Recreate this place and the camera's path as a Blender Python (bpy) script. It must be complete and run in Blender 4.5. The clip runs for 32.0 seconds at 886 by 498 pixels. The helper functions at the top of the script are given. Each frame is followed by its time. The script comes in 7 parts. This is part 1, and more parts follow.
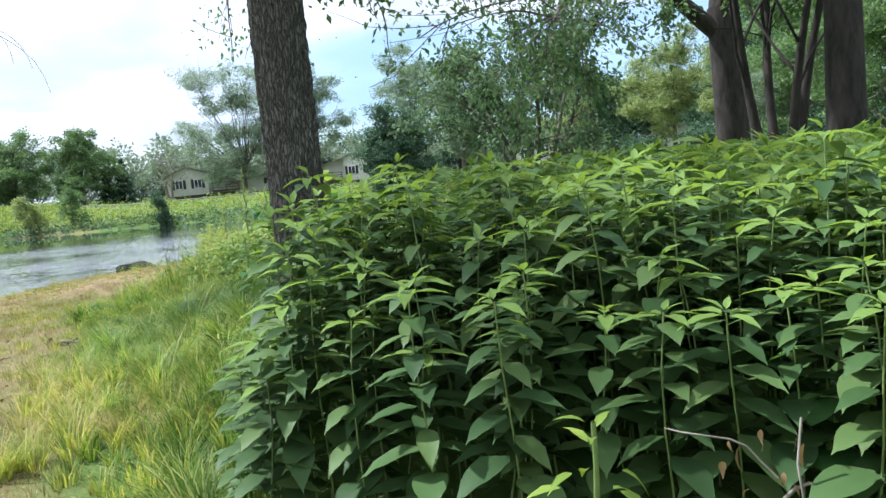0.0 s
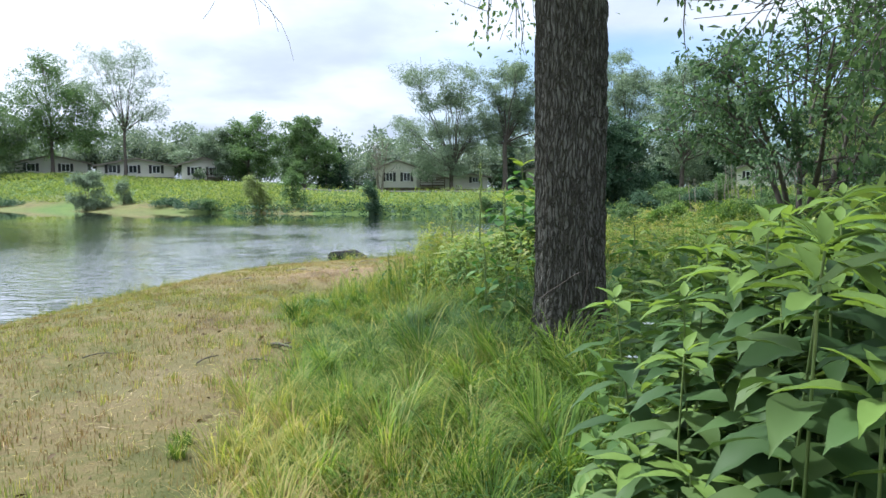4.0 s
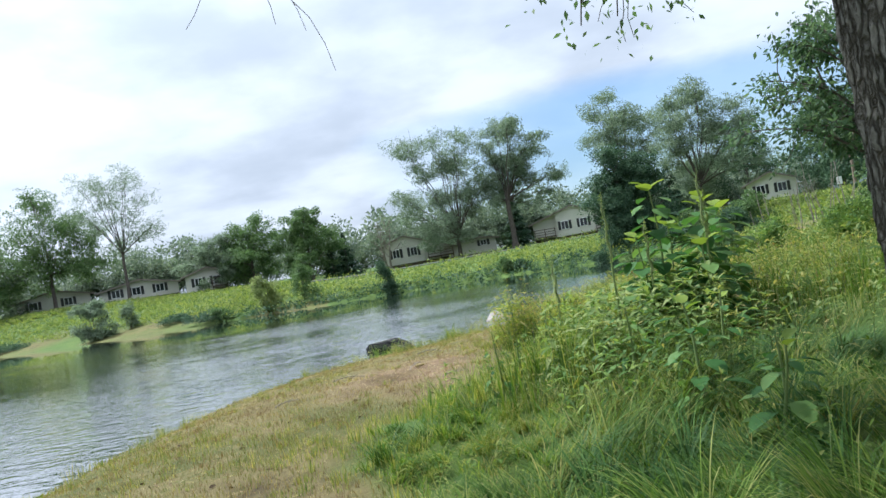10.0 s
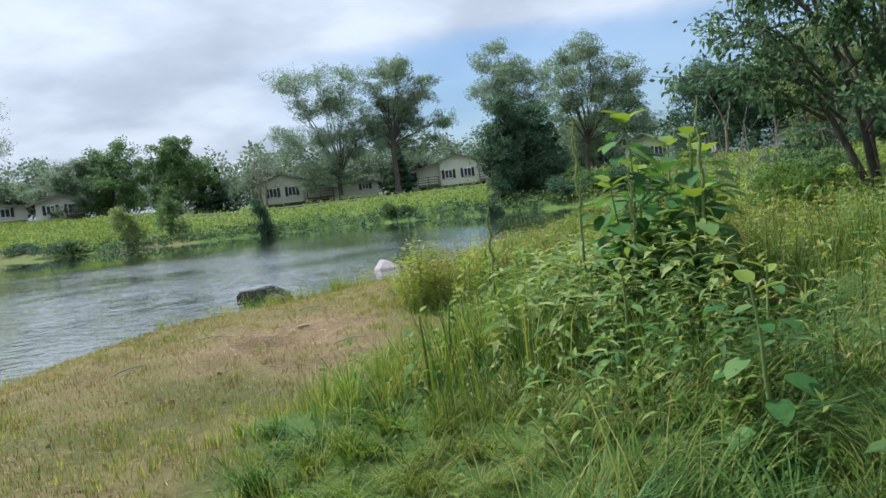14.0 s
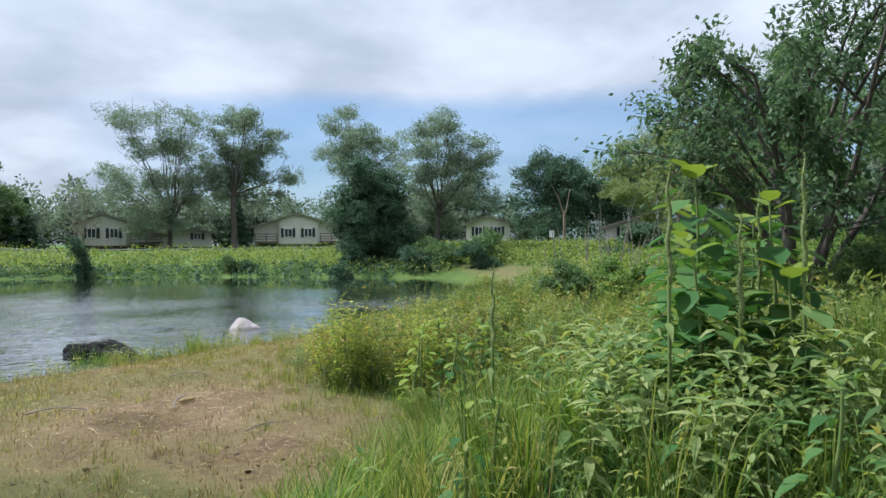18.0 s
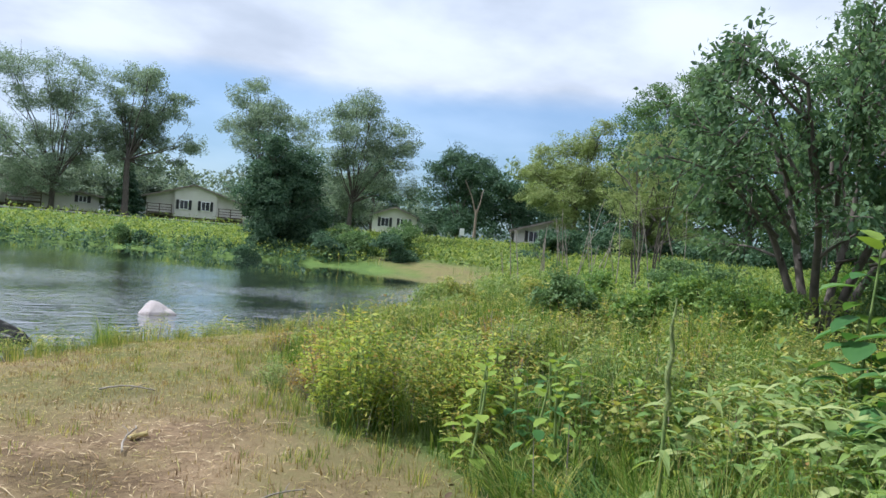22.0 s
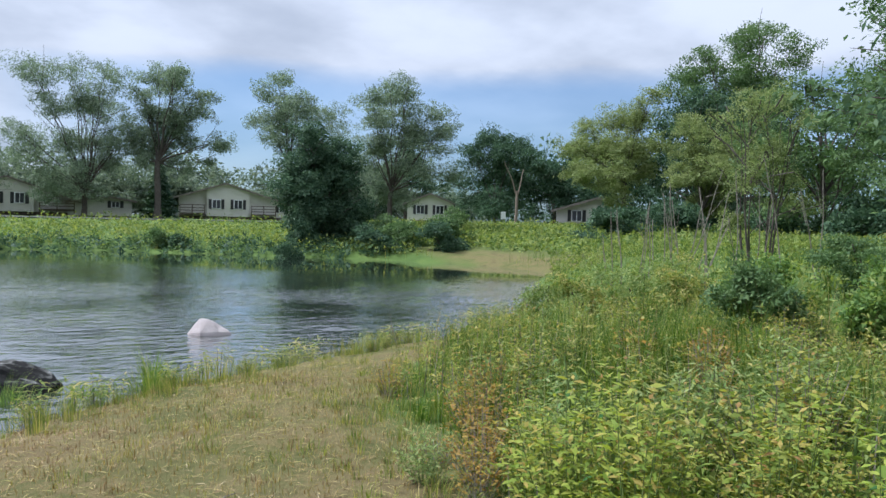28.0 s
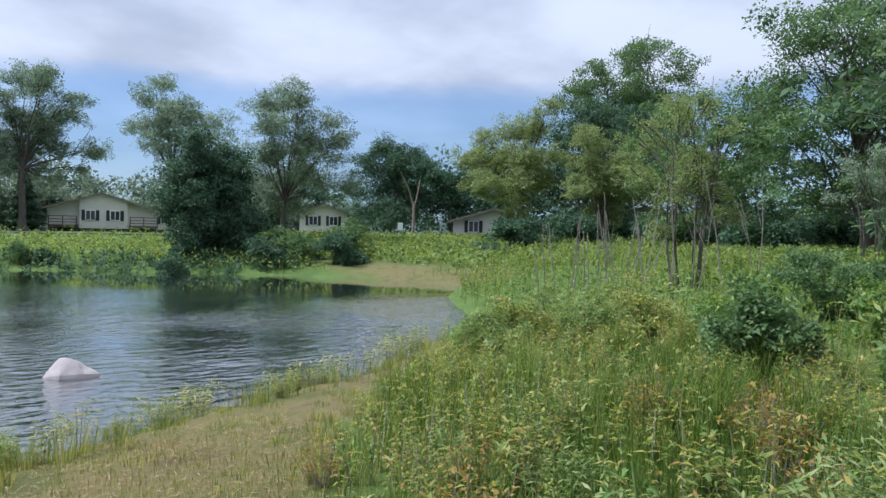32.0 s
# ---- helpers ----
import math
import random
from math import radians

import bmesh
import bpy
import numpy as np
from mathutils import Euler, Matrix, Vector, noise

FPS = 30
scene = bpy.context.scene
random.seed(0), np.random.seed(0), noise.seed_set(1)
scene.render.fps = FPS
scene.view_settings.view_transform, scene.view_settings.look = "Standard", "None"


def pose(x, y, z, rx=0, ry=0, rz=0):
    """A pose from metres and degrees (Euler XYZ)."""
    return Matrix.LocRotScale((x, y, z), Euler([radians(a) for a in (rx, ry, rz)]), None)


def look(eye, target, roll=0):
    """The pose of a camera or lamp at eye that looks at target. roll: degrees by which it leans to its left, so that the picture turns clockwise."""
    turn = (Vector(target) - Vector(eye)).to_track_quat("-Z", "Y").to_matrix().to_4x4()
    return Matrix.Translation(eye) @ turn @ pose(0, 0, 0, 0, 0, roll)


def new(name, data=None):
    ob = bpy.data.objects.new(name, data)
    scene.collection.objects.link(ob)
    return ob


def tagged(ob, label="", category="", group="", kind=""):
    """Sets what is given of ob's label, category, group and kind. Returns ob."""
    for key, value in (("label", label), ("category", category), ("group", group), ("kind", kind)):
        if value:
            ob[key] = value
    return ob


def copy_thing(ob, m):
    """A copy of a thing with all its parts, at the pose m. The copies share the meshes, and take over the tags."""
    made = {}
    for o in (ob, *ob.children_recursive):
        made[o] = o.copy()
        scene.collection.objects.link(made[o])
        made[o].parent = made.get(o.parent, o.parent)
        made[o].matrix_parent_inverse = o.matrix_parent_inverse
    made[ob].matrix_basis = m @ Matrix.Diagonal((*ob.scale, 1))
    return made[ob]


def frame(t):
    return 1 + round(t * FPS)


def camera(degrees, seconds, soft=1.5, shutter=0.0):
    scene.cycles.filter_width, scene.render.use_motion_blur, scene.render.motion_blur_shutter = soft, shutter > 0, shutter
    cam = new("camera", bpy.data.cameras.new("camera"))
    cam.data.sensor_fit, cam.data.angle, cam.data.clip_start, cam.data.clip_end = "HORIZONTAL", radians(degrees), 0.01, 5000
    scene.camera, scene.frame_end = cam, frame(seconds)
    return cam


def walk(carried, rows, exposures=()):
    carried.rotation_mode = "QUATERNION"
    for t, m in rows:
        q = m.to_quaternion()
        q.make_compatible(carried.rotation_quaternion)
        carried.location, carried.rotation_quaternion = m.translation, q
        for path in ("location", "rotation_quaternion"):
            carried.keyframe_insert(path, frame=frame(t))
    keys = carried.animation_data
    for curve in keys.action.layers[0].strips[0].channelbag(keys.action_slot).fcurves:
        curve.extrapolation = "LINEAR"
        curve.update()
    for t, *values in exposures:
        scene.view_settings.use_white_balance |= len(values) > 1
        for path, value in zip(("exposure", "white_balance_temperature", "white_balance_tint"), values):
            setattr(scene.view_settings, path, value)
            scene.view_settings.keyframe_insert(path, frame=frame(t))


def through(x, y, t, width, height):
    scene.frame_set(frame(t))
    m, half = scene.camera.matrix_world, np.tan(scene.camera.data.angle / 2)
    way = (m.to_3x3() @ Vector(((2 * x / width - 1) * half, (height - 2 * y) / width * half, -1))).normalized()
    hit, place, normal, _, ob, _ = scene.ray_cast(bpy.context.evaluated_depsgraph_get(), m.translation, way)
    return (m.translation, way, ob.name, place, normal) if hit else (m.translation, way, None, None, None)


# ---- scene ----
cam = camera(61.36, 32.0, soft=1.5)
# seconds, x, y, z, yaw to the left, pitch up, roll
PATH = [
    (0.0, 1.293, -4.131, 1.962, -16.37, -5.89, -5.32),
    (0.5, 1.290, -3.888, 1.956, -16.79, -6.07, -2.95),
    (1.0, 1.232, -3.659, 1.959, -14.53, -5.69, -2.55),
    (1.5, 1.188, -3.423, 2.033, -13.33, -4.95, -0.01),
    (2.0, 1.192, -3.211, 1.997, -13.45, -5.04, 0.51),
    (2.5, 1.172, -2.936, 1.995, -11.59, -4.40, 0.63),
    (3.0, 1.105, -2.693, 2.004, -7.08, -4.49, 0.51),
    (3.5, 1.012, -2.526, 1.986, -2.28, -4.56, 0.61),
    (5.5, 0.620, -1.720, 1.985, -1.72, -5.33, -1.00),
    (6.0, 0.510, -1.420, 1.981, -0.40, -4.73, 0.07),
    (6.5, 0.412, -1.185, 1.986, 0.36, -5.24, 3.41),
    (7.0, 0.312, -0.893, 1.961, 0.17, -6.73, 1.89),
    (7.5, 0.230, -0.609, 1.966, 0.25, -4.48, 0.34),
    (8.0, 0.160, -0.436, 1.965, 0.61, -4.29, -0.08),
    (8.5, 0.047, -0.219, 1.948, 0.58, -4.27, 0.26),
    (9.0, 0.000, 0.000, 1.968, 0.01, -4.92, 0.51),
    (9.5, -0.004, 0.221, 1.949, -0.57, -3.50, -3.27),
    (10.0, 0.035, 0.400, 1.972, -1.74, 0.60, -9.86),
    (10.5, 0.025, 0.667, 1.935, -6.84, -0.89, -7.17),
    (11.0, -0.031, 0.892, 1.899, -6.38, -1.78, -6.36),
    (11.5, -0.035, 1.119, 1.944, -8.39, -2.92, -7.30),
    (12.0, -0.041, 1.301, 1.940, -12.21, -4.05, -6.88),
    (12.5, -0.035, 1.542, 1.920, -10.73, -5.23, -9.12),
    (13.0, -0.032, 1.842, 1.926, -10.69, -4.94, -9.81),
    (13.5, -0.074, 2.059, 1.937, -10.43, -4.77, -8.07),
    (14.0, -0.118, 2.266, 1.952, -10.42, -4.82, -6.32),
    (14.5, -0.160, 2.466, 1.973, -10.71, -4.94, -3.71),
    (16.5, -0.623, 3.259, 1.900, -15.63, -2.98, 2.36),
    (17.0, -0.698, 3.470, 1.909, -17.53, -2.89, 1.24),
    (17.5, -0.773, 3.738, 1.882, -19.95, 0.71, -1.33),
    (18.0, -0.827, 3.991, 1.895, -23.79, -0.46, -0.51),
    (18.5, -0.899, 4.256, 1.871, -27.64, -1.23, 1.99),
    (19.0, -0.965, 4.497, 1.889, -28.92, -1.46, 3.24),
    (19.5, -1.019, 4.692, 1.887, -30.95, -1.95, 4.05),
    (20.0, -1.042, 4.913, 1.909, -31.35, -0.14, 3.99),
    (20.5, -1.096, 5.231, 1.892, -31.81, -0.75, 4.18),
    (21.0, -1.158, 5.508, 1.875, -32.01, -1.33, 4.91),
    (21.5, -1.185, 5.793, 1.902, -32.28, -2.42, 5.11),
    (22.0, -1.178, 6.018, 1.923, -31.87, -0.82, 4.74),
    (22.5, -1.144, 6.193, 1.944, -31.93, 1.43, 5.45),
    (23.0, -1.196, 6.410, 1.907, -29.39, 1.15, 3.48),
    (23.5, -1.253, 6.689, 1.950, -26.77, -0.06, 1.65),
    (24.0, -1.251, 6.915, 1.930, -26.52, -0.87, 2.88),
    (24.5, -1.210, 7.153, 1.947, -26.31, -0.61, 0.95),
    (25.0, -1.200, 7.415, 1.947, -26.31, -0.64, 0.15),
    (25.5, -1.232, 7.681, 1.908, -26.31, -0.72, 1.03),
    (27.5, -0.948, 8.394, 1.936, -27.31, -1.89, -0.83),
    (28.0, -0.896, 8.588, 1.952, -29.65, -2.10, 1.39),
    (28.5, -0.833, 8.794, 1.959, -30.93, -3.80, 3.73),
    (29.0, -0.732, 8.998, 1.931, -31.46, -4.07, 2.37),
    (29.5, -0.612, 9.240, 1.960, -34.63, -3.93, 1.44),
    (30.0, -0.553, 9.444, 1.971, -36.43, -2.57, 1.34),
    (30.5, -0.533, 9.700, 1.993, -36.89, -0.88, 1.38),
    (31.0, -0.523, 9.863, 2.018, -36.79, -1.12, 1.19),
    (31.5, -0.467, 10.048, 1.995, -36.86, -0.92, 0.83),
    (32.0, -0.385, 10.235, 2.007, -37.94, -1.11, 1.12),
]
EXPOSURES = [(t, e, 5650 - max(0, t - 25) * 30, 11.5 - 2.5 * math.exp(-((t - 11) / 6) ** 2) + max(0, t - 25) * 0.5) for t, e in ((0.0, 1.0), (1.0, 1.0), (2.0, 0.88), (3.0, 0.85), (6.0, 0.5), (7.0, 0.55), (9.0, 0.40), (10.0, 0.52), (11.0, 0.32), (13.0, 0.28), (17.0, 0.28), (18.0, 0.26), (19.0, 0.38), (21.0, 0.42), (22.0, 0.44), (23.0, 0.28), (24.0, 0.30), (25.0, 0.22), (28.0, 0.22), (29.0, 0.36), (30.0, 0.33), (31.0, 0.23), (32.0, 0.17))]
walk(cam, [(t, pose(x, y, z, 90 + pitch, 0, yaw) @ pose(0, 0, 0, 0, 0, roll)) for t, x, y, z, yaw, pitch, roll in PATH], EXPOSURES)

# ---- world, sun ----
SUN_DIR = Vector((-0.52, 0.40, 0.95)).normalized()      # from the ground towards the sun
world = bpy.data.worlds.new("sky_world")
scene.world = world
world.use_nodes = True
wn, wl = world.node_tree.nodes, world.node_tree.links
wn.clear()


def wmath(op, a, b=None):
    n = wn.new("ShaderNodeMath")
    n.operation = op
    for i, v in enumerate((a, b)):
        if v is None:
            continue
        if isinstance(v, (int, float)):
            n.inputs[i].default_value = v
        else:
            wl.new(v, n.inputs[i])
    return n.outputs[0]


def wrange(value, a, b, c=0.0, d=1.0):
    n = wn.new("ShaderNodeMapRange")
    n.interpolation_type = "SMOOTHSTEP"
    wl.new(value, n.inputs[0])
    for i, v in enumerate((a, b, c, d)):
        n.inputs[i + 1].default_value = v
    return n.outputs[0]


sky = wn.new("ShaderNodeTexSky")
sky.sky_type = "NISHITA"
sky.sun_disc = False
sky.sun_elevation = math.asin(SUN_DIR.z)
sky.sun_rotation = math.atan2(SUN_DIR.x, SUN_DIR.y)
sky.dust_density, sky.ozone_density = 1.2, 1.5
coord = wn.new("ShaderNodeTexCoord").outputs["Generated"]
split = wn.new("ShaderNodeSeparateXYZ")
wl.new(coord, split.inputs[0])
sx, sy, sz = split.outputs
height = wmath("MAXIMUM", sz, 0.0)
flat = wmath("ADD", height, 0.22)
plane = wn.new("ShaderNodeCombineXYZ")
wl.new(wmath("DIVIDE", sx, flat), plane.inputs[0])
wl.new(wmath("DIVIDE", sy, flat), plane.inputs[1])
big = wn.new("ShaderNodeTexNoise")
big.inputs["Scale"].default_value, big.inputs["Detail"].default_value, big.inputs["Roughness"].default_value = 0.42, 6, 0.5
wl.new(plane.outputs[0], big.inputs["Vector"])
fine = wn.new("ShaderNodeTexNoise")
fine.inputs["Scale"].default_value, fine.inputs["Detail"].default_value = 1.25, 8
wl.new(plane.outputs[0], fine.inputs["Vector"])
# a cloud deck that thins to blue low in the north-east and to white haze in the west
east = wrange(wmath("ADD", wmath("MULTIPLY", sx, 0.93), wmath("MULTIPLY", sy, 0.37)), 0.12, 0.60)
low = wmath("MULTIPLY", wrange(wmath("ADD", sz, wmath("MULTIPLY", fine.outputs["Fac"], 0.06)), 0.255, 0.195), east)
cover = wmath("ADD", wrange(big.outputs["Fac"], 0.22, 0.50), 0.35)
cover = wmath("SUBTRACT", cover, wmath("MULTIPLY", low, 1.0))
cover_c = wn.new("ShaderNodeClamp")
wl.new(cover, cover_c.inputs[0])
tone = wn.new("ShaderNodeMix")
tone.data_type = "RGBA"
wl.new(wrange(fine.outputs["Fac"], 0.37, 0.63), tone.inputs[0])
tone.inputs[6].default_value, tone.inputs[7].default_value = (0.47, 0.50, 0.54, 1), (0.72, 0.74, 0.765, 1)
blue = wn.new("ShaderNodeMix")
blue.data_type = "RGBA"
blue.blend_type = "MULTIPLY"
blue.inputs[0].default_value = 1.0
wl.new(sky.outputs[0], blue.inputs[6])
blue.inputs[7].default_value = (0.078, 0.102, 0.118, 1)
mix = wn.new("ShaderNodeMix")
mix.data_type = "RGBA"
wl.new(cover_c.outputs[0], mix.inputs[0])
wl.new(blue.outputs[2], mix.inputs[6])
wl.new(tone.outputs[2], mix.inputs[7])
# the cloud brightens softly towards the sun
glow = wn.new("ShaderNodeVectorMath")
glow.operation = "DOT_PRODUCT"
wl.new(coord, glow.inputs[0])
glow.inputs[1].default_value = SUN_DIR
halo = wmath("MULTIPLY", wmath("POWER", wmath("MAXIMUM", glow.outputs["Value"], 0.0), 5.0), 0.9)
back = wn.new("ShaderNodeBackground")
wl.new(mix.outputs[2], back.inputs[0])
wl.new(wmath("ADD", wmath("ADD", 0.86, wmath("MULTIPLY", height, 0.6)), halo), back.inputs[1])
wl.new(back.outputs[0], wn.new("ShaderNodeOutputWorld").inputs[0])

sun_data = bpy.data.lights.new("sun", "SUN")
sun_data.energy, sun_data.angle, sun_data.color = 5.0, radians(1.5), (1.0, 0.96, 0.88)
sun = new("sun", sun_data)
sun.matrix_world = look(SUN_DIR * 100, (0, 0, 0))

# ---- materials ----
def material(name):
    m = bpy.data.materials.new(name)
    m.use_nodes = True
    m.node_tree.nodes.clear()
    return m, m.node_tree.nodes, m.node_tree.links


def ramp(nodes, stops):
    n = nodes.new("ShaderNodeValToRGB")
    e = n.color_ramp.elements
    while len(e) < len(stops):
        e.new(0.5)
    for el, (p, c) in zip(e, stops):
        el.position, el.color = p, (*c, 1)
    return n


def noise_tex(nodes, links, scale, detail=4, rough=0.55, stretch=None, coords="Object"):
    n = nodes.new("ShaderNodeTexNoise")
    n.inputs["Scale"].default_value, n.inputs["Detail"].default_value, n.inputs["Roughness"].default_value = scale, detail, rough
    tc = nodes.new("ShaderNodeTexCoord")
    src = tc.outputs[coords]
    if stretch:
        mp = nodes.new("ShaderNodeMapping")
        mp.inputs["Scale"].default_value = stretch
        links.new(src, mp.inputs[0])
        src = mp.outputs[0]
    links.new(src, n.inputs["Vector"])
    return n


def plant_mat(name, stops, through=0.35, rough=0.55, per="island", gloss=0.12, glow=(1.5, 1.45, 0.7)):
    """Leaf or blade: colour varied piece by piece and in drifts, partly translucent."""
    m, n, l = material(name)
    if per == "island":
        pick = n.new("ShaderNodeNewGeometry").outputs["Random Per Island"]
    else:
        pick = n.new("ShaderNodeObjectInfo").outputs["Random"]
    drift = noise_tex(n, l, 0.9, 3)
    add = n.new("ShaderNodeMath")
    add.operation = "MULTIPLY_ADD"
    l.new(drift.outputs["Fac"], add.inputs[0])
    add.inputs[1].default_value = 0.9
    shift = n.new("ShaderNodeMath")
    shift.operation = "SUBTRACT"
    l.new(pick, shift.inputs[0])
    shift.inputs[1].default_value = 0.45
    half = n.new("ShaderNodeMath")
    half.operation = "MULTIPLY"
    l.new(shift.outputs[0], half.inputs[0])
    half.inputs[1].default_value = 1.15
    l.new(half.outputs[0], add.inputs[2])
    cr = ramp(n, stops)
    l.new(add.outputs[0], cr.inputs[0])
    b = n.new("ShaderNodeBsdfPrincipled")
    l.new(cr.outputs[0], b.inputs["Base Color"])
    b.inputs["Roughness"].default_value = rough
    b.inputs["Specular IOR Level"].default_value = gloss
    t = n.new("ShaderNodeBsdfTranslucent")
    warm = n.new("ShaderNodeMix")
    warm.data_type, warm.blend_type = "RGBA", "MULTIPLY"
    warm.inputs[0].default_value = 1.0
    l.new(cr.outputs[0], warm.inputs[6])
    warm.inputs[7].default_value = (*glow, 1)
    l.new(warm.outputs[2], t.inputs[0])
    mx = n.new("ShaderNodeMixShader")
    mx.inputs[0].default_value = through
    l.new(b.outputs[0], mx.inputs[1])
    l.new(t.outputs[0], mx.inputs[2])
    l.new(mx.outputs[0], n.new("ShaderNodeOutputMaterial").inputs[0])
    return m


def solid_mat(name, stops, scale=6.0, rough=0.8, bump=0.0, stretch=None, bump_scale=None, detail=6, metal=0.0, gloss=0.4):
    m, n, l = material(name)
    t = noise_tex(n, l, scale, detail, 0.6, stretch)
    cr = ramp(n, stops)
    l.new(t.outputs["Fac"], cr.inputs[0])
    b = n.new("ShaderNodeBsdfPrincipled")
    l.new(cr.outputs[0], b.inputs["Base Color"])
    b.inputs["Roughness"].default_value, b.inputs["Metallic"].default_value = rough, metal
    b.inputs["Specular IOR Level"].default_value = gloss
    if bump:
        bt = noise_tex(n, l, bump_scale or scale * 4, 6, 0.65, stretch)
        bp = n.new("ShaderNodeBump")
        bp.inputs["Strength"].default_value, bp.inputs["Distance"].default_value = 1.0, bump
        l.new(bt.outputs["Fac"], bp.inputs["Height"])
        l.new(bp.outputs[0], b.inputs["Normal"])
    l.new(b.outputs[0], n.new("ShaderNodeOutputMaterial").inputs[0])
    return m


M_HERB = plant_mat("herb_leaf", [(0.0, (0.075, 0.14, 0.042)), (0.45, (0.12, 0.205, 0.058)), (0.8, (0.175, 0.265, 0.075)), (1.0, (0.24, 0.315, 0.085))], 0.38)
# single leaves of the near herbs: the stand's inner shade is in their darker green
M_HERB_SHADED = plant_mat("herb_leaf_shaded", [(0.0, (0.038, 0.075, 0.026)), (0.5, (0.062, 0.112, 0.036)), (1.0, (0.095, 0.145, 0.046))], 0.26, per="object", gloss=0.15)
M_TIP = plant_mat("young_leaf", [(0.0, (0.11, 0.185, 0.045)), (0.6, (0.165, 0.25, 0.06)), (1.0, (0.24, 0.31, 0.08))], 0.40)
M_STEM = solid_mat("green_stem", [(0.3, (0.09, 0.15, 0.035)), (0.7, (0.18, 0.23, 0.07))], 12, 0.6)
M_STRAW = plant_mat("straw", [(0.0, (0.19, 0.127, 0.0581)), (0.4, (0.306, 0.233, 0.106)), (0.75, (0.422, 0.343, 0.154)), (1.0, (0.295, 0.286, 0.095))], 0.2, 0.7)
M_MOWN = plant_mat("mown_grass", [(0.0, (0.12, 0.075, 0.04)), (0.22, (0.225, 0.165, 0.078)), (0.40, (0.18, 0.16, 0.053)), (0.60, (0.135, 0.15, 0.038)), (0.82, (0.085, 0.118, 0.029)), (1.0, (0.25, 0.21, 0.095))], 0.3, 0.8)
M_GRASS = plant_mat("long_grass", [(0.0, (0.042, 0.092, 0.016)), (0.4, (0.088, 0.158, 0.026)), (0.75, (0.145, 0.215, 0.038)), (1.0, (0.26, 0.275, 0.085))], 0.40)
M_LUSH = plant_mat("lush_grass", [(0.0, (0.0633, 0.132, 0.0184)), (0.5, (0.132, 0.224, 0.0345)), (0.9, (0.23, 0.31, 0.0575)), (1.0, (0.345, 0.356, 0.115))], 0.36)
M_SEDGE = plant_mat("sedge_blade", [(0.0, (0.03, 0.075, 0.02)), (0.5, (0.062, 0.13, 0.034)), (1.0, (0.11, 0.19, 0.05))], 0.30, 0.5)
M_HAIR = plant_mat("hair_grass", [(0.0, (0.075, 0.125, 0.02)), (0.5, (0.135, 0.18, 0.034)), (0.85, (0.205, 0.225, 0.058)), (1.0, (0.27, 0.24, 0.095))], 0.32)
M_YELLOW = plant_mat("yellow_grass", [(0.0, (0.11, 0.18, 0.028)), (0.5, (0.23, 0.28, 0.055)), (1.0, (0.42, 0.37, 0.13))], 0.42)
M_MIX = plant_mat("meadow_leaf", [(0.0, (0.088, 0.143, 0.033)), (0.4, (0.171, 0.22, 0.0517)), (0.7, (0.264, 0.281, 0.077)), (1.0, (0.418, 0.363, 0.143))], 0.38)
M_GREY = plant_mat("grey_green_leaf", [(0.0, (0.11, 0.182, 0.055)), (0.5, (0.193, 0.264, 0.088)), (1.0, (0.308, 0.352, 0.143))], 0.36)
M_BROAD = plant_mat("broad_leaf", [(0.0, (0.04, 0.11, 0.03)), (0.5, (0.07, 0.16, 0.045)), (1.0, (0.14, 0.23, 0.07))], 0.32, per="object")
M_LIME = plant_mat("lime_leaf", [(0.0, (0.15, 0.225, 0.04)), (1.0, (0.22, 0.29, 0.055))], 0.36, per="object")
M_AMBER = plant_mat("amber_leaf", [(0.0, (0.14, 0.13, 0.035)), (0.35, (0.27, 0.20, 0.05)), (0.7, (0.36, 0.24, 0.06)), (1.0, (0.24, 0.12, 0.045))], 0.36)
M_GOLD = plant_mat("golden_leaf", [(0.0, (0.115, 0.178, 0.0403)), (0.4, (0.218, 0.265, 0.0575)), (0.75, (0.333, 0.333, 0.0805)), (0.95, (0.414, 0.322, 0.0978)), (1.0, (0.31, 0.19, 0.0747))], 0.40)
M_CITRON = plant_mat("citron_leaf", [(0.0, (0.162, 0.234, 0.0408)), (0.5, (0.27, 0.336, 0.06)), (0.9, (0.384, 0.408, 0.09)), (1.0, (0.408, 0.324, 0.096))], 0.42)
M_LITTER = plant_mat("brown_litter", [(0.0, (0.12, 0.075, 0.042)), (0.4, (0.28, 0.185, 0.105)), (0.75, (0.40, 0.295, 0.17)), (1.0, (0.50, 0.41, 0.26))], 0.1, 0.85)
M_SOIL = plant_mat("dark_litter", [(0.0, (0.06, 0.04, 0.025)), (0.5, (0.115, 0.08, 0.05)), (1.0, (0.18, 0.135, 0.08))], 0.05, 0.9)
M_SPIKE = solid_mat("seed_spike", [(0.3, (0.12, 0.17, 0.06)), (0.7, (0.24, 0.27, 0.10))], 60, 0.8, 0.004)
M_DEAD = plant_mat("withered_leaf", [(0.0, (0.12, 0.07, 0.035)), (0.6, (0.26, 0.17, 0.09)), (1.0, (0.38, 0.28, 0.17))], 0.15, 0.8)
M_TREE_DARK = plant_mat("tree_leaf_dark", [(0.0, (0.0324, 0.0691, 0.0389)), (0.5, (0.0605, 0.11, 0.0605)), (1.0, (0.108, 0.171, 0.0907))], 0.30, glow=(1.1, 1.15, 1.0))
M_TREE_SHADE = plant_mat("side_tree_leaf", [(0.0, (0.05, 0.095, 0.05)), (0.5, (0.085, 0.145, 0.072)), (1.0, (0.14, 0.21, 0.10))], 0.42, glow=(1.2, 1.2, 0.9))
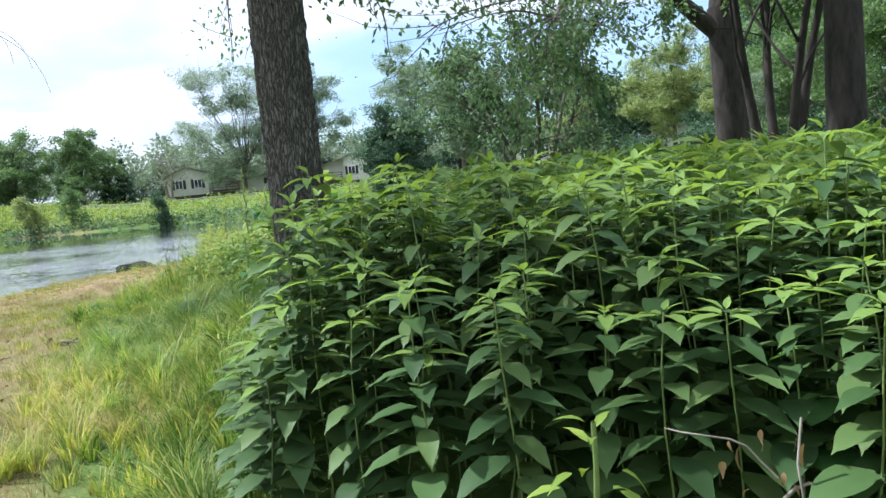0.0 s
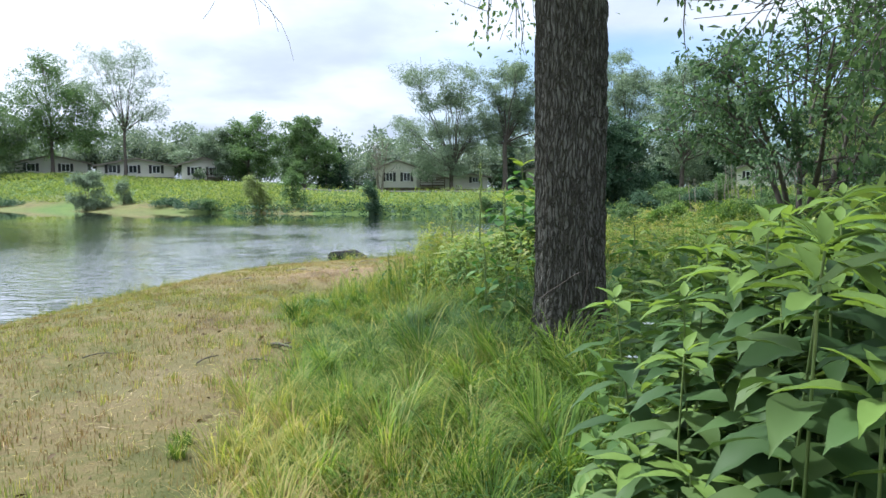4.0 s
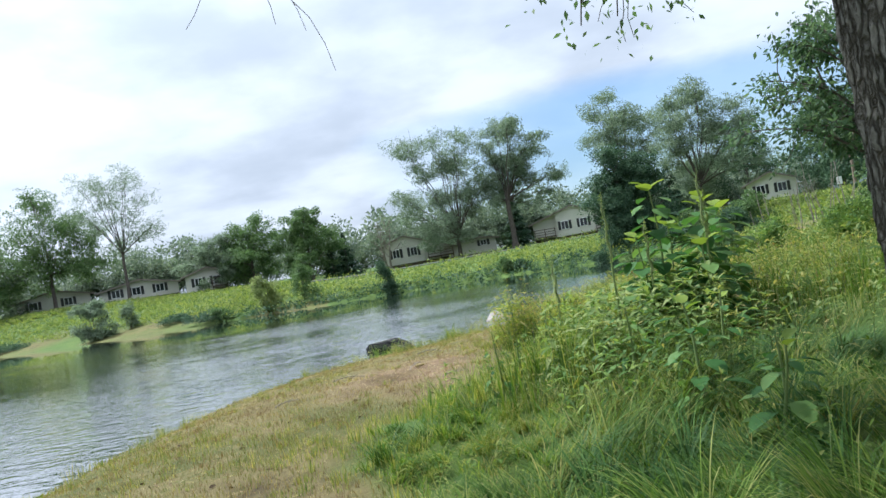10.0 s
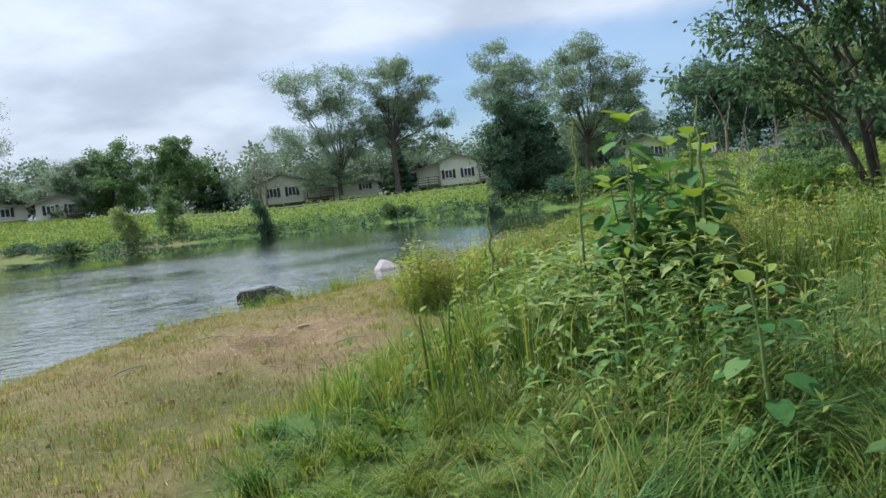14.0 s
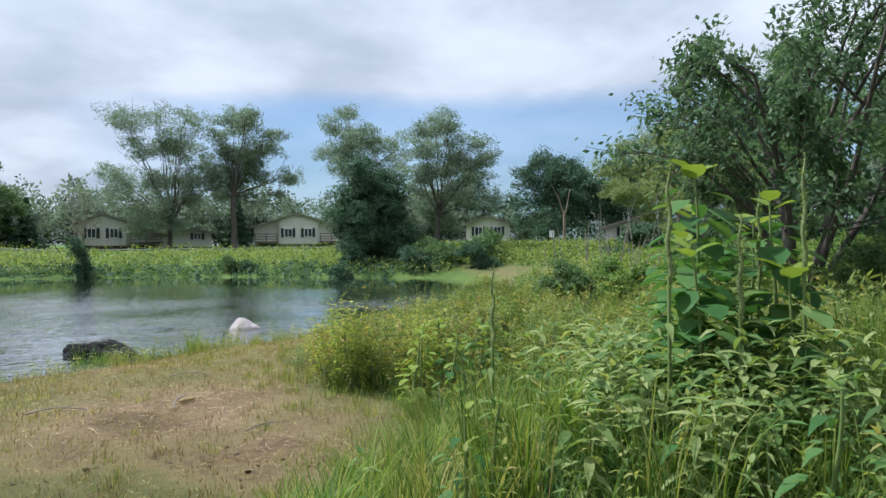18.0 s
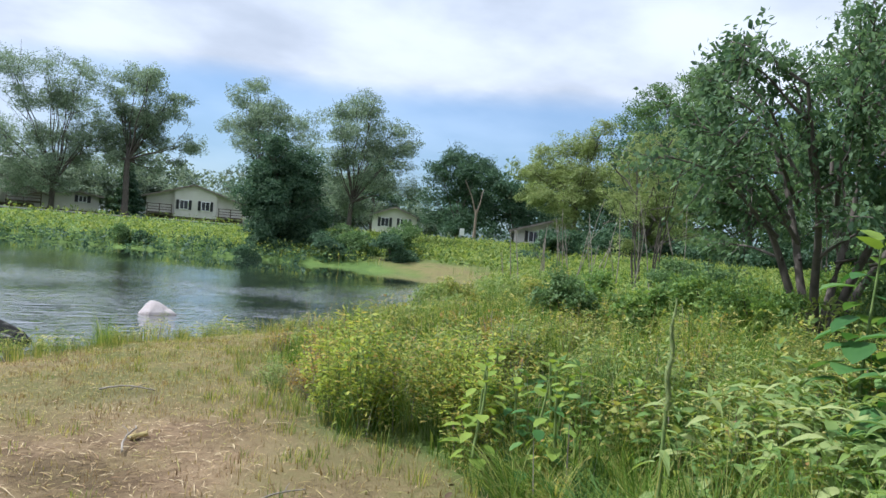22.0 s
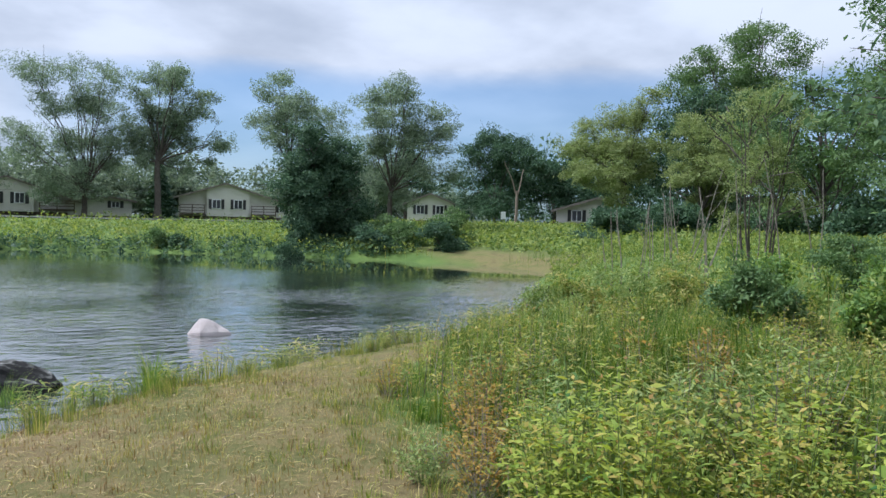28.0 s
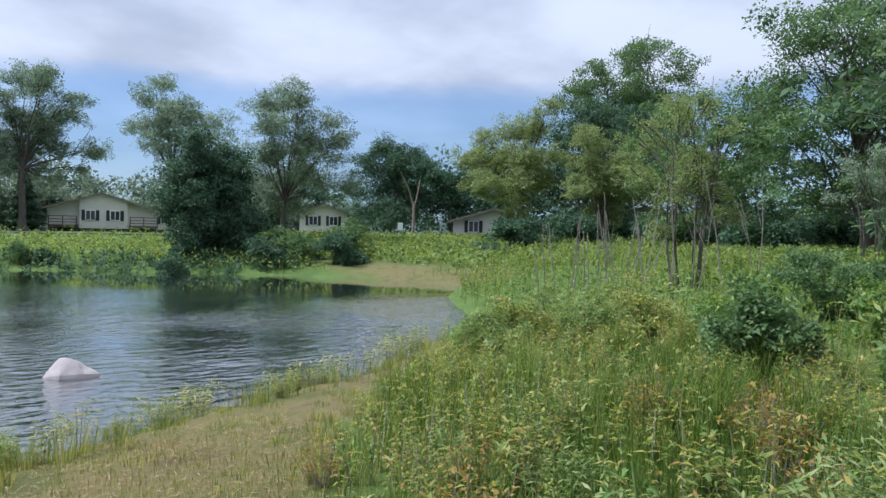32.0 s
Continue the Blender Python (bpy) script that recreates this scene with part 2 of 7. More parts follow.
M_TREE_MID = plant_mat("tree_leaf", [(0.0, (0.07, 0.125, 0.05)), (0.5, (0.11, 0.18, 0.068)), (1.0, (0.165, 0.235, 0.095))], 0.38, glow=(1.15, 1.2, 0.9))
# grey-green leaf, made paler so that its colour carries the haze of distance
M_TREE_GREY_HAZE = plant_mat("tree_leaf_grey_haze", [(0.0, (0.123, 0.168, 0.112)), (0.5, (0.185, 0.241, 0.157)), (1.0, (0.269, 0.33, 0.213))], 0.42, glow=(1.1, 1.15, 1.0))
M_TREE_LIGHT = plant_mat("tree_leaf_light", [(0.0, (0.14, 0.185, 0.065)), (0.5, (0.21, 0.26, 0.095)), (1.0, (0.30, 0.335, 0.14))], 0.42, glow=(1.15, 1.2, 0.9))
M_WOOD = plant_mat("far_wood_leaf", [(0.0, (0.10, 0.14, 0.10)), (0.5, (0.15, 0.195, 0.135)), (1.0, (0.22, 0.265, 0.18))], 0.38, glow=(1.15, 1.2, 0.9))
M_BANK = plant_mat("bank_weed", [(0.0, (0.075, 0.125, 0.035)), (0.35, (0.135, 0.195, 0.052)), (0.65, (0.20, 0.255, 0.072)), (1.0, (0.27, 0.305, 0.10))], 0.38)
M_CONIFER = plant_mat("conifer_needle", [(0.0, (0.02, 0.05, 0.03)), (0.5, (0.035, 0.075, 0.042)), (1.0, (0.065, 0.11, 0.06))], 0.15)


def bark_mat():
    """Furrowed bark: long grey plates parted by dark fissures."""
    m, n, l = material("bark")
    tc = n.new("ShaderNodeTexCoord")
    warp = noise_tex(n, l, 7, 4, 0.6)
    sc = n.new("ShaderNodeVectorMath")
    sc.operation = "MULTIPLY_ADD"
    l.new(warp.outputs["Color"], sc.inputs[0])
    sc.inputs[1].default_value = (0.06, 0.06, 0.22)
    l.new(tc.outputs["Object"], sc.inputs[2])
    mp = n.new("ShaderNodeMapping")
    mp.inputs["Scale"].default_value = (1, 1, 0.16)
    l.new(sc.outputs[0], mp.inputs[0])
    vo = n.new("ShaderNodeTexVoronoi")
    vo.feature = "DISTANCE_TO_EDGE"
    vo.inputs["Scale"].default_value = 40
    l.new(mp.outputs[0], vo.inputs["Vector"])
    fine_n = noise_tex(n, l, 55, 6, 0.65, (1, 1, 0.5))
    patch = noise_tex(n, l, 3.5, 4, 0.6)
    tone_r = ramp(n, [(0.34, (0.06, 0.058, 0.047)), (0.5, (0.125, 0.122, 0.10)), (0.66, (0.195, 0.192, 0.163))])
    mix_f = n.new("ShaderNodeMath")
    mix_f.operation = "MULTIPLY_ADD"
    l.new(fine_n.outputs["Fac"], mix_f.inputs[0])
    mix_f.inputs[1].default_value = 0.6
    p_h = n.new("ShaderNodeMath")
    p_h.operation = "MULTIPLY"
    l.new(patch.outputs["Fac"], p_h.inputs[0])
    p_h.inputs[1].default_value = 0.4
    l.new(p_h.outputs[0], mix_f.inputs[2])
    l.new(mix_f.outputs[0], tone_r.inputs[0])
    crack = n.new("ShaderNodeMapRange")
    for i, v in enumerate((0.0, 0.20, 0.0, 1.0)):
        crack.inputs[i + 1].default_value = v
    l.new(vo.outputs["Distance"], crack.inputs[0])
    c = n.new("ShaderNodeMix")
    c.data_type = "RGBA"
    l.new(crack.outputs[0], c.inputs[0])
    c.inputs[6].default_value = (0.058, 0.054, 0.041, 1)
    l.new(tone_r.outputs[0], c.inputs[7])
    b = n.new("ShaderNodeBsdfPrincipled")
    l.new(c.outputs[2], b.inputs["Base Color"])
    b.inputs["Roughness"].default_value = 0.95
    b.inputs["Specular IOR Level"].default_value = 0.2
    hgt = n.new("ShaderNodeMath")
    hgt.operation = "MULTIPLY_ADD"
    l.new(fine_n.outputs["Fac"], hgt.inputs[0])
    hgt.inputs[1].default_value = 0.5
    l.new(crack.outputs[0], hgt.inputs[2])
    bp = n.new("ShaderNodeBump")
    bp.inputs["Strength"].default_value, bp.inputs["Distance"].default_value = 1.0, 0.02
    l.new(hgt.outputs[0], bp.inputs["Height"])
    l.new(bp.outputs[0], b.inputs["Normal"])
    l.new(b.outputs[0], n.new("ShaderNodeOutputMaterial").inputs[0])
    return m


M_BARK = bark_mat()
M_BARK_THIN = solid_mat("branch_bark", [(0.3, (0.05, 0.042, 0.035)), (0.7, (0.13, 0.11, 0.09))], 10, 0.9, 0.004, (1, 1, 0.4))
# bark darkened in its colour to stand for the shade of the canopy
M_BARK_SHADED = solid_mat("shaded_bark", [(0.3, (0.018, 0.016, 0.014)), (0.7, (0.055, 0.047, 0.04))], 9, 0.95, 0.01, (1, 1, 0.3), gloss=0.15)
M_TWIG = solid_mat("dead_twig", [(0.3, (0.15, 0.13, 0.105)), (0.7, (0.30, 0.265, 0.22))], 14, 0.9)
M_ROCK = solid_mat("pale_boulder", [(0.3, (0.33, 0.285, 0.27)), (0.5, (0.38, 0.335, 0.32)), (0.7, (0.43, 0.385, 0.37))], 4, 0.85, 0.006, None, 12)
M_SIDING = solid_mat("vinyl_siding", [(0.3, (0.58, 0.555, 0.50)), (0.7, (0.66, 0.635, 0.58))], 1.2, 0.6)
M_WHITE = solid_mat("white_paint", [(0.3, (0.72, 0.72, 0.72)), (0.7, (0.80, 0.80, 0.80))], 2, 0.5)
M_ROOF = solid_mat("asphalt_shingle", [(0.3, (0.075, 0.066, 0.06)), (0.7, (0.13, 0.115, 0.105))], 3, 0.95)
M_SHUTTER = solid_mat("black_shutter", [(0.3, (0.015, 0.015, 0.018)), (0.7, (0.03, 0.03, 0.033))], 4, 0.5)
M_FASCIA = solid_mat("weathered_fascia", [(0.3, (0.16, 0.135, 0.115)), (0.7, (0.23, 0.20, 0.17))], 3, 0.8)
M_DECK = solid_mat("brown_deck", [(0.3, (0.07, 0.05, 0.04)), (0.7, (0.13, 0.10, 0.08))], 4, 0.8)
M_BRICK = solid_mat("dark_lower_wall", [(0.3, (0.10, 0.075, 0.065)), (0.7, (0.17, 0.13, 0.11))], 5, 0.85)
M_ROAD = solid_mat("asphalt", [(0.3, (0.045, 0.045, 0.047)), (0.7, (0.075, 0.075, 0.075))], 30, 0.9)
M_POLE = solid_mat("weathered_pole", [(0.3, (0.16, 0.12, 0.09)), (0.7, (0.26, 0.21, 0.16))], 8, 0.9, 0, (1, 1, .2))


def lit_top_rock_mat():
    """Black rock; light on its level top is painted in as a paler colour."""
    m, n, l = material("black_rock_lit_top")
    geo, split, grain = n.new("ShaderNodeNewGeometry"), n.new("ShaderNodeSeparateXYZ"), noise_tex(n, l, 6.0, 5, 0.6)
    l.new(geo.outputs["Normal"], split.inputs[0])
    add = n.new("ShaderNodeMath")
    add.operation = "MULTIPLY_ADD"
    l.new(grain.outputs["Fac"], add.inputs[0])
    add.inputs[1].default_value = 0.6
    l.new(split.outputs["Z"], add.inputs[2])
    tone = ramp(n, [(0.0, (0.006, 0.006, 0.006)), (0.86, (0.012, 0.012, 0.011)), (0.92, (0.10, 0.10, 0.092)), (1.0, (0.30, 0.295, 0.28))])
    half = n.new("ShaderNodeMath")
    half.operation = "MULTIPLY"
    half.inputs[1].default_value = 0.72
    l.new(add.outputs[0], half.inputs[0])
    l.new(half.outputs[0], tone.inputs[0])
    b = n.new("ShaderNodeBsdfPrincipled")
    l.new(tone.outputs[0], b.inputs["Base Color"])
    b.inputs["Roughness"].default_value, b.inputs["Specular IOR Level"].default_value = 0.85, 0.15
    bp = n.new("ShaderNodeBump")
    bp.inputs["Strength"].default_value, bp.inputs["Distance"].default_value = 0.8, 0.03
    l.new(noise_tex(n, l, 9.0, 6, 0.6).outputs["Fac"], bp.inputs["Height"])
    l.new(bp.outputs[0], b.inputs["Normal"])
    l.new(b.outputs[0], n.new("ShaderNodeOutputMaterial").inputs[0])
    return m


def glass_mat():
    m, n, l = material("window_glass")
    b = n.new("ShaderNodeBsdfPrincipled")
    b.inputs["Base Color"].default_value = (0.02, 0.025, 0.03, 1)
    b.inputs["Roughness"].default_value = 0.06
    l.new(b.outputs[0], n.new("ShaderNodeOutputMaterial").inputs[0])
    return m


def water_mat():
    m, n, l = material("pond_water")
    b = n.new("ShaderNodeBsdfPrincipled")
    b.inputs["Base Color"].default_value = (0.030, 0.038, 0.034, 1)
    b.inputs["Roughness"].default_value = 0.03
    b.inputs["IOR"].default_value = 2.0
    w1 = noise_tex(n, l, 3.4, 3, 0.5, (0.8, 1.35, 1))
    calm = noise_tex(n, l, 0.16, 2, 0.5)
    gust = n.new("ShaderNodeMapRange")
    for i, v in enumerate((0.40, 0.58, 0.30, 1.0)):
        gust.inputs[i + 1].default_value = v
    l.new(calm.outputs["Fac"], gust.inputs[0])
    wind = n.new("ShaderNodeAttribute")
    wind.attribute_name = "ripple"
    open_water = n.new("ShaderNodeMath")
    open_water.operation = "MULTIPLY"
    l.new(wind.outputs["Fac"], open_water.inputs[0])
    l.new(gust.outputs[0], open_water.inputs[1])
    lift = n.new("ShaderNodeMath")
    lift.operation = "MULTIPLY"
    l.new(w1.outputs["Fac"], lift.inputs[0])
    l.new(open_water.outputs[0], lift.inputs[1])
    bp = n.new("ShaderNodeBump")
    bp.inputs["Strength"].default_value, bp.inputs["Distance"].default_value = 1.0, 0.075
    l.new(lift.outputs[0], bp.inputs["Height"])
    l.new(bp.outputs[0], b.inputs["Normal"])
    b.inputs["Coat Weight"].default_value, b.inputs["Coat Roughness"].default_value, b.inputs["Coat IOR"].default_value = 1.0, 0.03, 1.6
    l.new(bp.outputs[0], b.inputs["Coat Normal"])
    l.new(b.outputs[0], n.new("ShaderNodeOutputMaterial").inputs[0])
    return m


def ground_mat():
    """Mown straw-coloured bank, soil under the plants and green grass elsewhere, by the attribute 'mown'."""
    m, n, l = material("bank_ground")
    at = n.new("ShaderNodeAttribute")
    at.attribute_name = "mown"
    wild = n.new("ShaderNodeAttribute")
    wild.attribute_name = "bare"
    big_n = noise_tex(n, l, 0.8, 5, 0.6)
    sm = noise_tex(n, l, 14, 6, 0.7)
    tan = ramp(n, [(0.30, (0.045, 0.031, 0.018)), (0.40, (0.105, 0.083, 0.038)), (0.48, (0.165, 0.135, 0.058)), (0.54, (0.105, 0.103, 0.034)), (0.68, (0.05, 0.067, 0.019))])
    green = ramp(n, [(0.2, (0.035, 0.06, 0.016)), (0.5, (0.08, 0.13, 0.03)), (0.8, (0.15, 0.18, 0.05))])
    brown = ramp(n, [(0.32, (0.06, 0.038, 0.022)), (0.45, (0.15, 0.10, 0.058)), (0.56, (0.26, 0.185, 0.108)), (0.70, (0.36, 0.27, 0.16))])
    mixf = n.new("ShaderNodeMath")
    mixf.operation = "MULTIPLY_ADD"
    l.new(sm.outputs["Fac"], mixf.inputs[0])
    mixf.inputs[1].default_value = 0.40
    half = n.new("ShaderNodeMath")
    half.operation = "MULTIPLY"
    l.new(big_n.outputs["Fac"], half.inputs[0])
    half.inputs[1].default_value = 0.60
    l.new(half.outputs[0], mixf.inputs[2])
    for c in (tan, green, brown):
        l.new(mixf.outputs[0], c.inputs[0])
    a = n.new("ShaderNodeMix")
    a.data_type = "RGBA"
    l.new(at.outputs["Fac"], a.inputs[0])
    l.new(green.outputs[0], a.inputs[6])
    l.new(tan.outputs[0], a.inputs[7])
    c2 = n.new("ShaderNodeMix")
    c2.data_type = "RGBA"
    l.new(wild.outputs["Fac"], c2.inputs[0])
    l.new(a.outputs[2], c2.inputs[6])
    l.new(brown.outputs[0], c2.inputs[7])
    b = n.new("ShaderNodeBsdfPrincipled")
    l.new(c2.outputs[2], b.inputs["Base Color"])
    b.inputs["Roughness"].default_value = 0.95
    b.inputs["Specular IOR Level"].default_value = 0.15
    bn = noise_tex(n, l, 40, 6, 0.7)
    bp = n.new("ShaderNodeBump")
    bp.inputs["Strength"].default_value, bp.inputs["Distance"].default_value = 1.0, 0.02
    l.new(bn.outputs["Fac"], bp.inputs["Height"])
    l.new(bp.outputs[0], b.inputs["Normal"])
    l.new(b.outputs[0], n.new("ShaderNodeOutputMaterial").inputs[0])
    return m


M_GLASS, M_WATER, M_GROUND, M_LOG = glass_mat(), water_mat(), ground_mat(), lit_top_rock_mat()

# ---- mesh helpers ----
rng = np.random.default_rng(7)


def mesh_from(name, verts, faces, mats, index=None, smooth=False):
    """A mesh from arrays: verts (n, 3), faces (m, 3 or 4)."""
    me = bpy.data.meshes.new(name)
    verts, faces = np.asarray(verts, np.float32), np.asarray(faces, np.int32)
    k = faces.shape[1]
    me.vertices.add(len(verts))
    me.vertices.foreach_set("co", verts.ravel())
    me.loops.add(faces.size)
    me.loops.foreach_set("vertex_index", faces.ravel())
    me.polygons.add(len(faces))
    me.polygons.foreach_set("loop_start", np.arange(0, faces.size, k, dtype=np.int32))
    for m in (mats if isinstance(mats, (list, tuple)) else [mats]):
        me.materials.append(m)
    if index is not None:
        me.polygons.foreach_set("material_index", np.asarray(index, np.int32))
    if smooth:
        me.polygons.foreach_set("use_smooth", np.ones(len(faces), bool))
    me.update(calc_edges=True)
    return me


def thing(name, label, category, at=(0, 0, 0), group="", kind="", turn=0.0):
    ob = new(name)
    ob.empty_display_size = 0.1
    ob.matrix_basis = pose(*at, 0, 0, turn)
    return tagged(ob, label, category, group, kind)


def child(name, me, parent, label="", at=None, kind=""):
    ob = new(name, me)
    ob.parent = parent
    if at is not None:
        ob.matrix_basis = at
    return tagged(ob, label, kind=kind) if kind else tagged(ob, label)


def part(name, bm, mat, parent, label="", smooth=False):
    me = bpy.data.meshes.new(name)
    bm.to_mesh(me)
    bm.free()
    me.materials.append(mat)
    if smooth:
        for p in me.polygons:
            p.use_smooth = True
    return child(name, me, parent, label)


def box(bm, x0, x1, y0, y1, z0, z1):
    v = [bm.verts.new((x, y, z)) for z in (z0, z1) for y in (y0, y1) for x in (x0, x1)]
    for f in ((0, 2, 3, 1), (4, 5, 7, 6), (0, 1, 5, 4), (2, 6, 7, 3), (0, 4, 6, 2), (1, 3, 7, 5)):
        bm.faces.new([v[i] for i in f])


def soft_box(x0, x1, y0, y1, z0, z1, r=0.02):
    bm = bmesh.new()
    box(bm, x0, x1, y0, y1, z0, z1)
    bmesh.ops.bevel(bm, geom=bm.edges[:], offset=r, segments=1, affect="EDGES")
    return bm


def tubes(paths, sides=6):
    """Tapered tubes: paths are lists of ((x, y, z), radius). Returns verts, quads."""
    vs, fs, n = [], [], 0
    ang = np.linspace(0, 2 * np.pi, sides, endpoint=False)
    for path in paths:
        p = np.array([a for a, _ in path], float)
        r = np.array([b for _, b in path], float)
        d = np.gradient(p, axis=0)
        d /= np.linalg.norm(d, axis=1, keepdims=True) + 1e-9
        ref = np.where(np.abs(d[:, 2:3]) > 0.9, [[1.0, 0, 0]], [[0, 0, 1.0]])
        u = np.cross(d, ref)
        u /= np.linalg.norm(u, axis=1, keepdims=True) + 1e-9
        w = np.cross(d, u)
        ring = p[:, None] + r[:, None, None] * (np.cos(ang)[None, :, None] * u[:, None] + np.sin(ang)[None, :, None] * w[:, None])
        vs.append(ring.reshape(-1, 3))
        k = len(p)
        i, j = np.meshgrid(np.arange(k - 1), np.arange(sides), indexing="ij")
        a = n + i * sides + j
        b = n + i * sides + (j + 1) % sides
        fs.append(np.stack([a, b, b + sides, a + sides], -1).reshape(-1, 4))
        n += k * sides
    return np.concatenate(vs), np.concatenate(fs)


def unit(v):
    return v / (np.linalg.norm(v, axis=-1, keepdims=True) + 1e-9)


# leaf shapes: u along the leaf (0 to 1), v across, w up (curving down towards the tip), with a folded midrib
LANCE = (np.array([(0, 0, 0), (.16, .32, .05), (.16, -.32, .05), (.20, 0, .01), (.42, .40, .03), (.42, -.40, .03), (.44, 0, -.02), (.72, .19, -.09), (.72, -.19, -.09), (.72, 0, -.12), (1, 0, -.30)]),
         np.array([(0, 3, 1), (0, 2, 3), (1, 3, 6), (1, 6, 4), (2, 6, 3), (2, 5, 6), (4, 6, 9), (4, 9, 7), (5, 9, 6), (5, 8, 9), (7, 9, 10), (8, 10, 9)]))
BLADE = (np.array([(0, 0, 0), (.35, .36, .05), (.35, -.36, .05), (.40, 0, .0), (1, 0, -.22)]), np.array([(0, 3, 1), (0, 2, 3), (1, 3, 4), (2, 4, 3)]))
OVATE = (np.array([(0, 0, 0), (.12, .36, .06), (.12, -.36, .06), (.30, 0, 0), (.45, .5, .07), (.45, -.5, .07), (.55, 0, -.02), (.78, .33, 0), (.78, -.33, 0), (1, 0, -.14)]),
         np.array([(0, 3, 1), (0, 2, 3), (1, 3, 4), (2, 5, 3), (3, 6, 4), (3, 5, 6), (4, 6, 7), (5, 8, 6), (7, 6, 9), (6, 8, 9)]))
SPECK = (np.array([(.05, .02, 0), (.42, .16, .06), (.20, -.10, .02), (.5, .3, .05), (.98, .22, -.05), (.66, .0, .08), (.15, .30, .1), (.30, .92, 0), (.48, .52, .12), (.2, -.3, .08), (.62, -.42, 0), (.25, -.62, -.05), (.05, -.55, -.04), (.30, -.98, -.1), (-.15, -.85, .06), (-.2, .2, .05), (-.05, .62, -.05), (-.42, .5, .1)]),
         np.arange(18).reshape(6, 3))
SMALL = (np.array([(0, 0, 0), (.45, .32, .03), (.45, -.32, .03), (1, 0, -.08)]), np.array([(0, 2, 1), (1, 2, 3)]))
SPRAY = (np.array([(0, 0, 0), (.5, .24, .1), (.45, -.10, .05), (1, .12, 0), (.1, .1, .05), (.35, .62, 0), (.05, .5, .12), (.25, .95, -.1),
                   (.1, -.1, 0), (.5, -.45, .14), (.15, -.55, .0), (.6, -.9, -.05)]),
         np.array([(0, 2, 1), (1, 2, 3), (4, 5, 6), (6, 5, 7), (8, 10, 9), (9, 10, 11)]))


def leaves(shape, origin, along, up, length, width):
    """Many leaves as one array of triangles: origin, along, up (n, 3); length, width (n,)."""
    tv, tf = shape
    x = unit(along)
    y = unit(np.cross(up, x))
    z = np.cross(x, y)
    v = (origin[:, None] + tv[None, :, 0:1] * x[:, None] * length[:, None, None] + tv[None, :, 1:2] * y[:, None] * width[:, None, None]
         + tv[None, :, 2:3] * z[:, None] * length[:, None, None])
    f = tf[None] + (np.arange(len(origin)) * len(tv))[:, None, None]
    return v.reshape(-1, 3), f.reshape(-1, 3)


def blades(origin, height, width, lean, bend, segs=4, start=0.12):
    """Grass blades that rise and arch over: lean is a heading in radians, bend 0 (upright) to 1 (tip hangs)."""
    n = len(origin)
    s = np.linspace(0, 1, segs + 1)
    tilt = start + bend[:, None] * 1.9 * s[None] ** 1.4
    step = height[:, None] / segs
    dh, dz = np.sin(tilt) * step, np.cos(tilt) * step
    h = np.concatenate([np.zeros((n, 1)), np.cumsum(dh[:, :-1], 1)], 1)
    z = np.concatenate([np.zeros((n, 1)), np.cumsum(dz[:, :-1], 1)], 1)
    c, q = np.cos(lean)[:, None], np.sin(lean)[:, None]
    mid = np.stack([origin[:, 0:1] + h * c, origin[:, 1:2] + h * q, origin[:, 2:3] + z], -1)
    side = np.stack([-q, c, 0 * c], -1) * (width[:, None] * (1 - s[None] ** 1.5) * 0.5)[..., None]
    v = np.concatenate([np.stack([mid[:, :-1] - side[:, :-1], mid[:, :-1] + side[:, :-1]], 2).reshape(n, -1, 3), mid[:, -1:]], 1)
    k = 2 * segs + 1
    f = []
    for i in range(segs - 1):
        a = 2 * i
        f += [(a, a + 1, a + 3), (a, a + 3, a + 2)]
    f.append((2 * segs - 2, 2 * segs - 1, 2 * segs))
    f = np.array(f)[None] + (np.arange(n) * k)[:, None, None]
    return v.reshape(-1, 3), f.reshape(-1, 3)


def joined(chunks):
    vs, fs, n = [], [], 0
    for v, f in chunks:
        vs.append(v)
        fs.append(f + n)
        n += len(v)
    return np.concatenate(vs), np.concatenate(fs)


def stuff(name, label, category, chunks, mat):
    """chunks: list of (verts, tris) in one material."""
    v, f = joined(chunks)
    return tagged(new(name, mesh_from(name, v, f, mat)), label, category, kind="stuff")


# ---- the lie of the land ----
POND = np.array([(-11, -40), (-8.4, -16), (-7.2, -6), (-6.2, 0), (-5.4, 5), (-5.0, 8), (-4.6, 10), (-4.1, 12.5), (-3.0, 14.8), (-2.0, 15.3), (-1.0, 16.0), (0.3, 16.9), (1.5, 17.6),
                 (3.4, 18.4), (5, 19), (8, 21.2), (11.5, 24.5), (14.2, 28.6), (16.6, 31), (18.0, 33.4), (17.6, 36.6), (15.4, 41), (12.2, 44.2), (9.2, 46.8),
                 (4, 51), (-2, 53.4), (-12.3, 55.6), (-24, 59), (-42, 68), (-70, 78), (-120, 70), (-140, -40)])
EDGE = np.array([(1.5, -8), (1.25, -5), (0.95, -3), (0.5, -0.5), (0.1, 2), (-0.1, 3.2), (-0.3, 4.6), (-0.75, 6.2), (-0.7, 7.3), (0.25, 8.0), (0.9, 8.5), (1.15, 9.0), (1.2, 9.6), (1.1, 10.2), (0.9, 10.8), (0.95, 11.6),
                 (1.35, 12.4), (1.45, 13.4), (1.75, 14.2), (2.7, 15.4), (3.6, 16.6), (5.5, 18.2), (8, 20.5)])


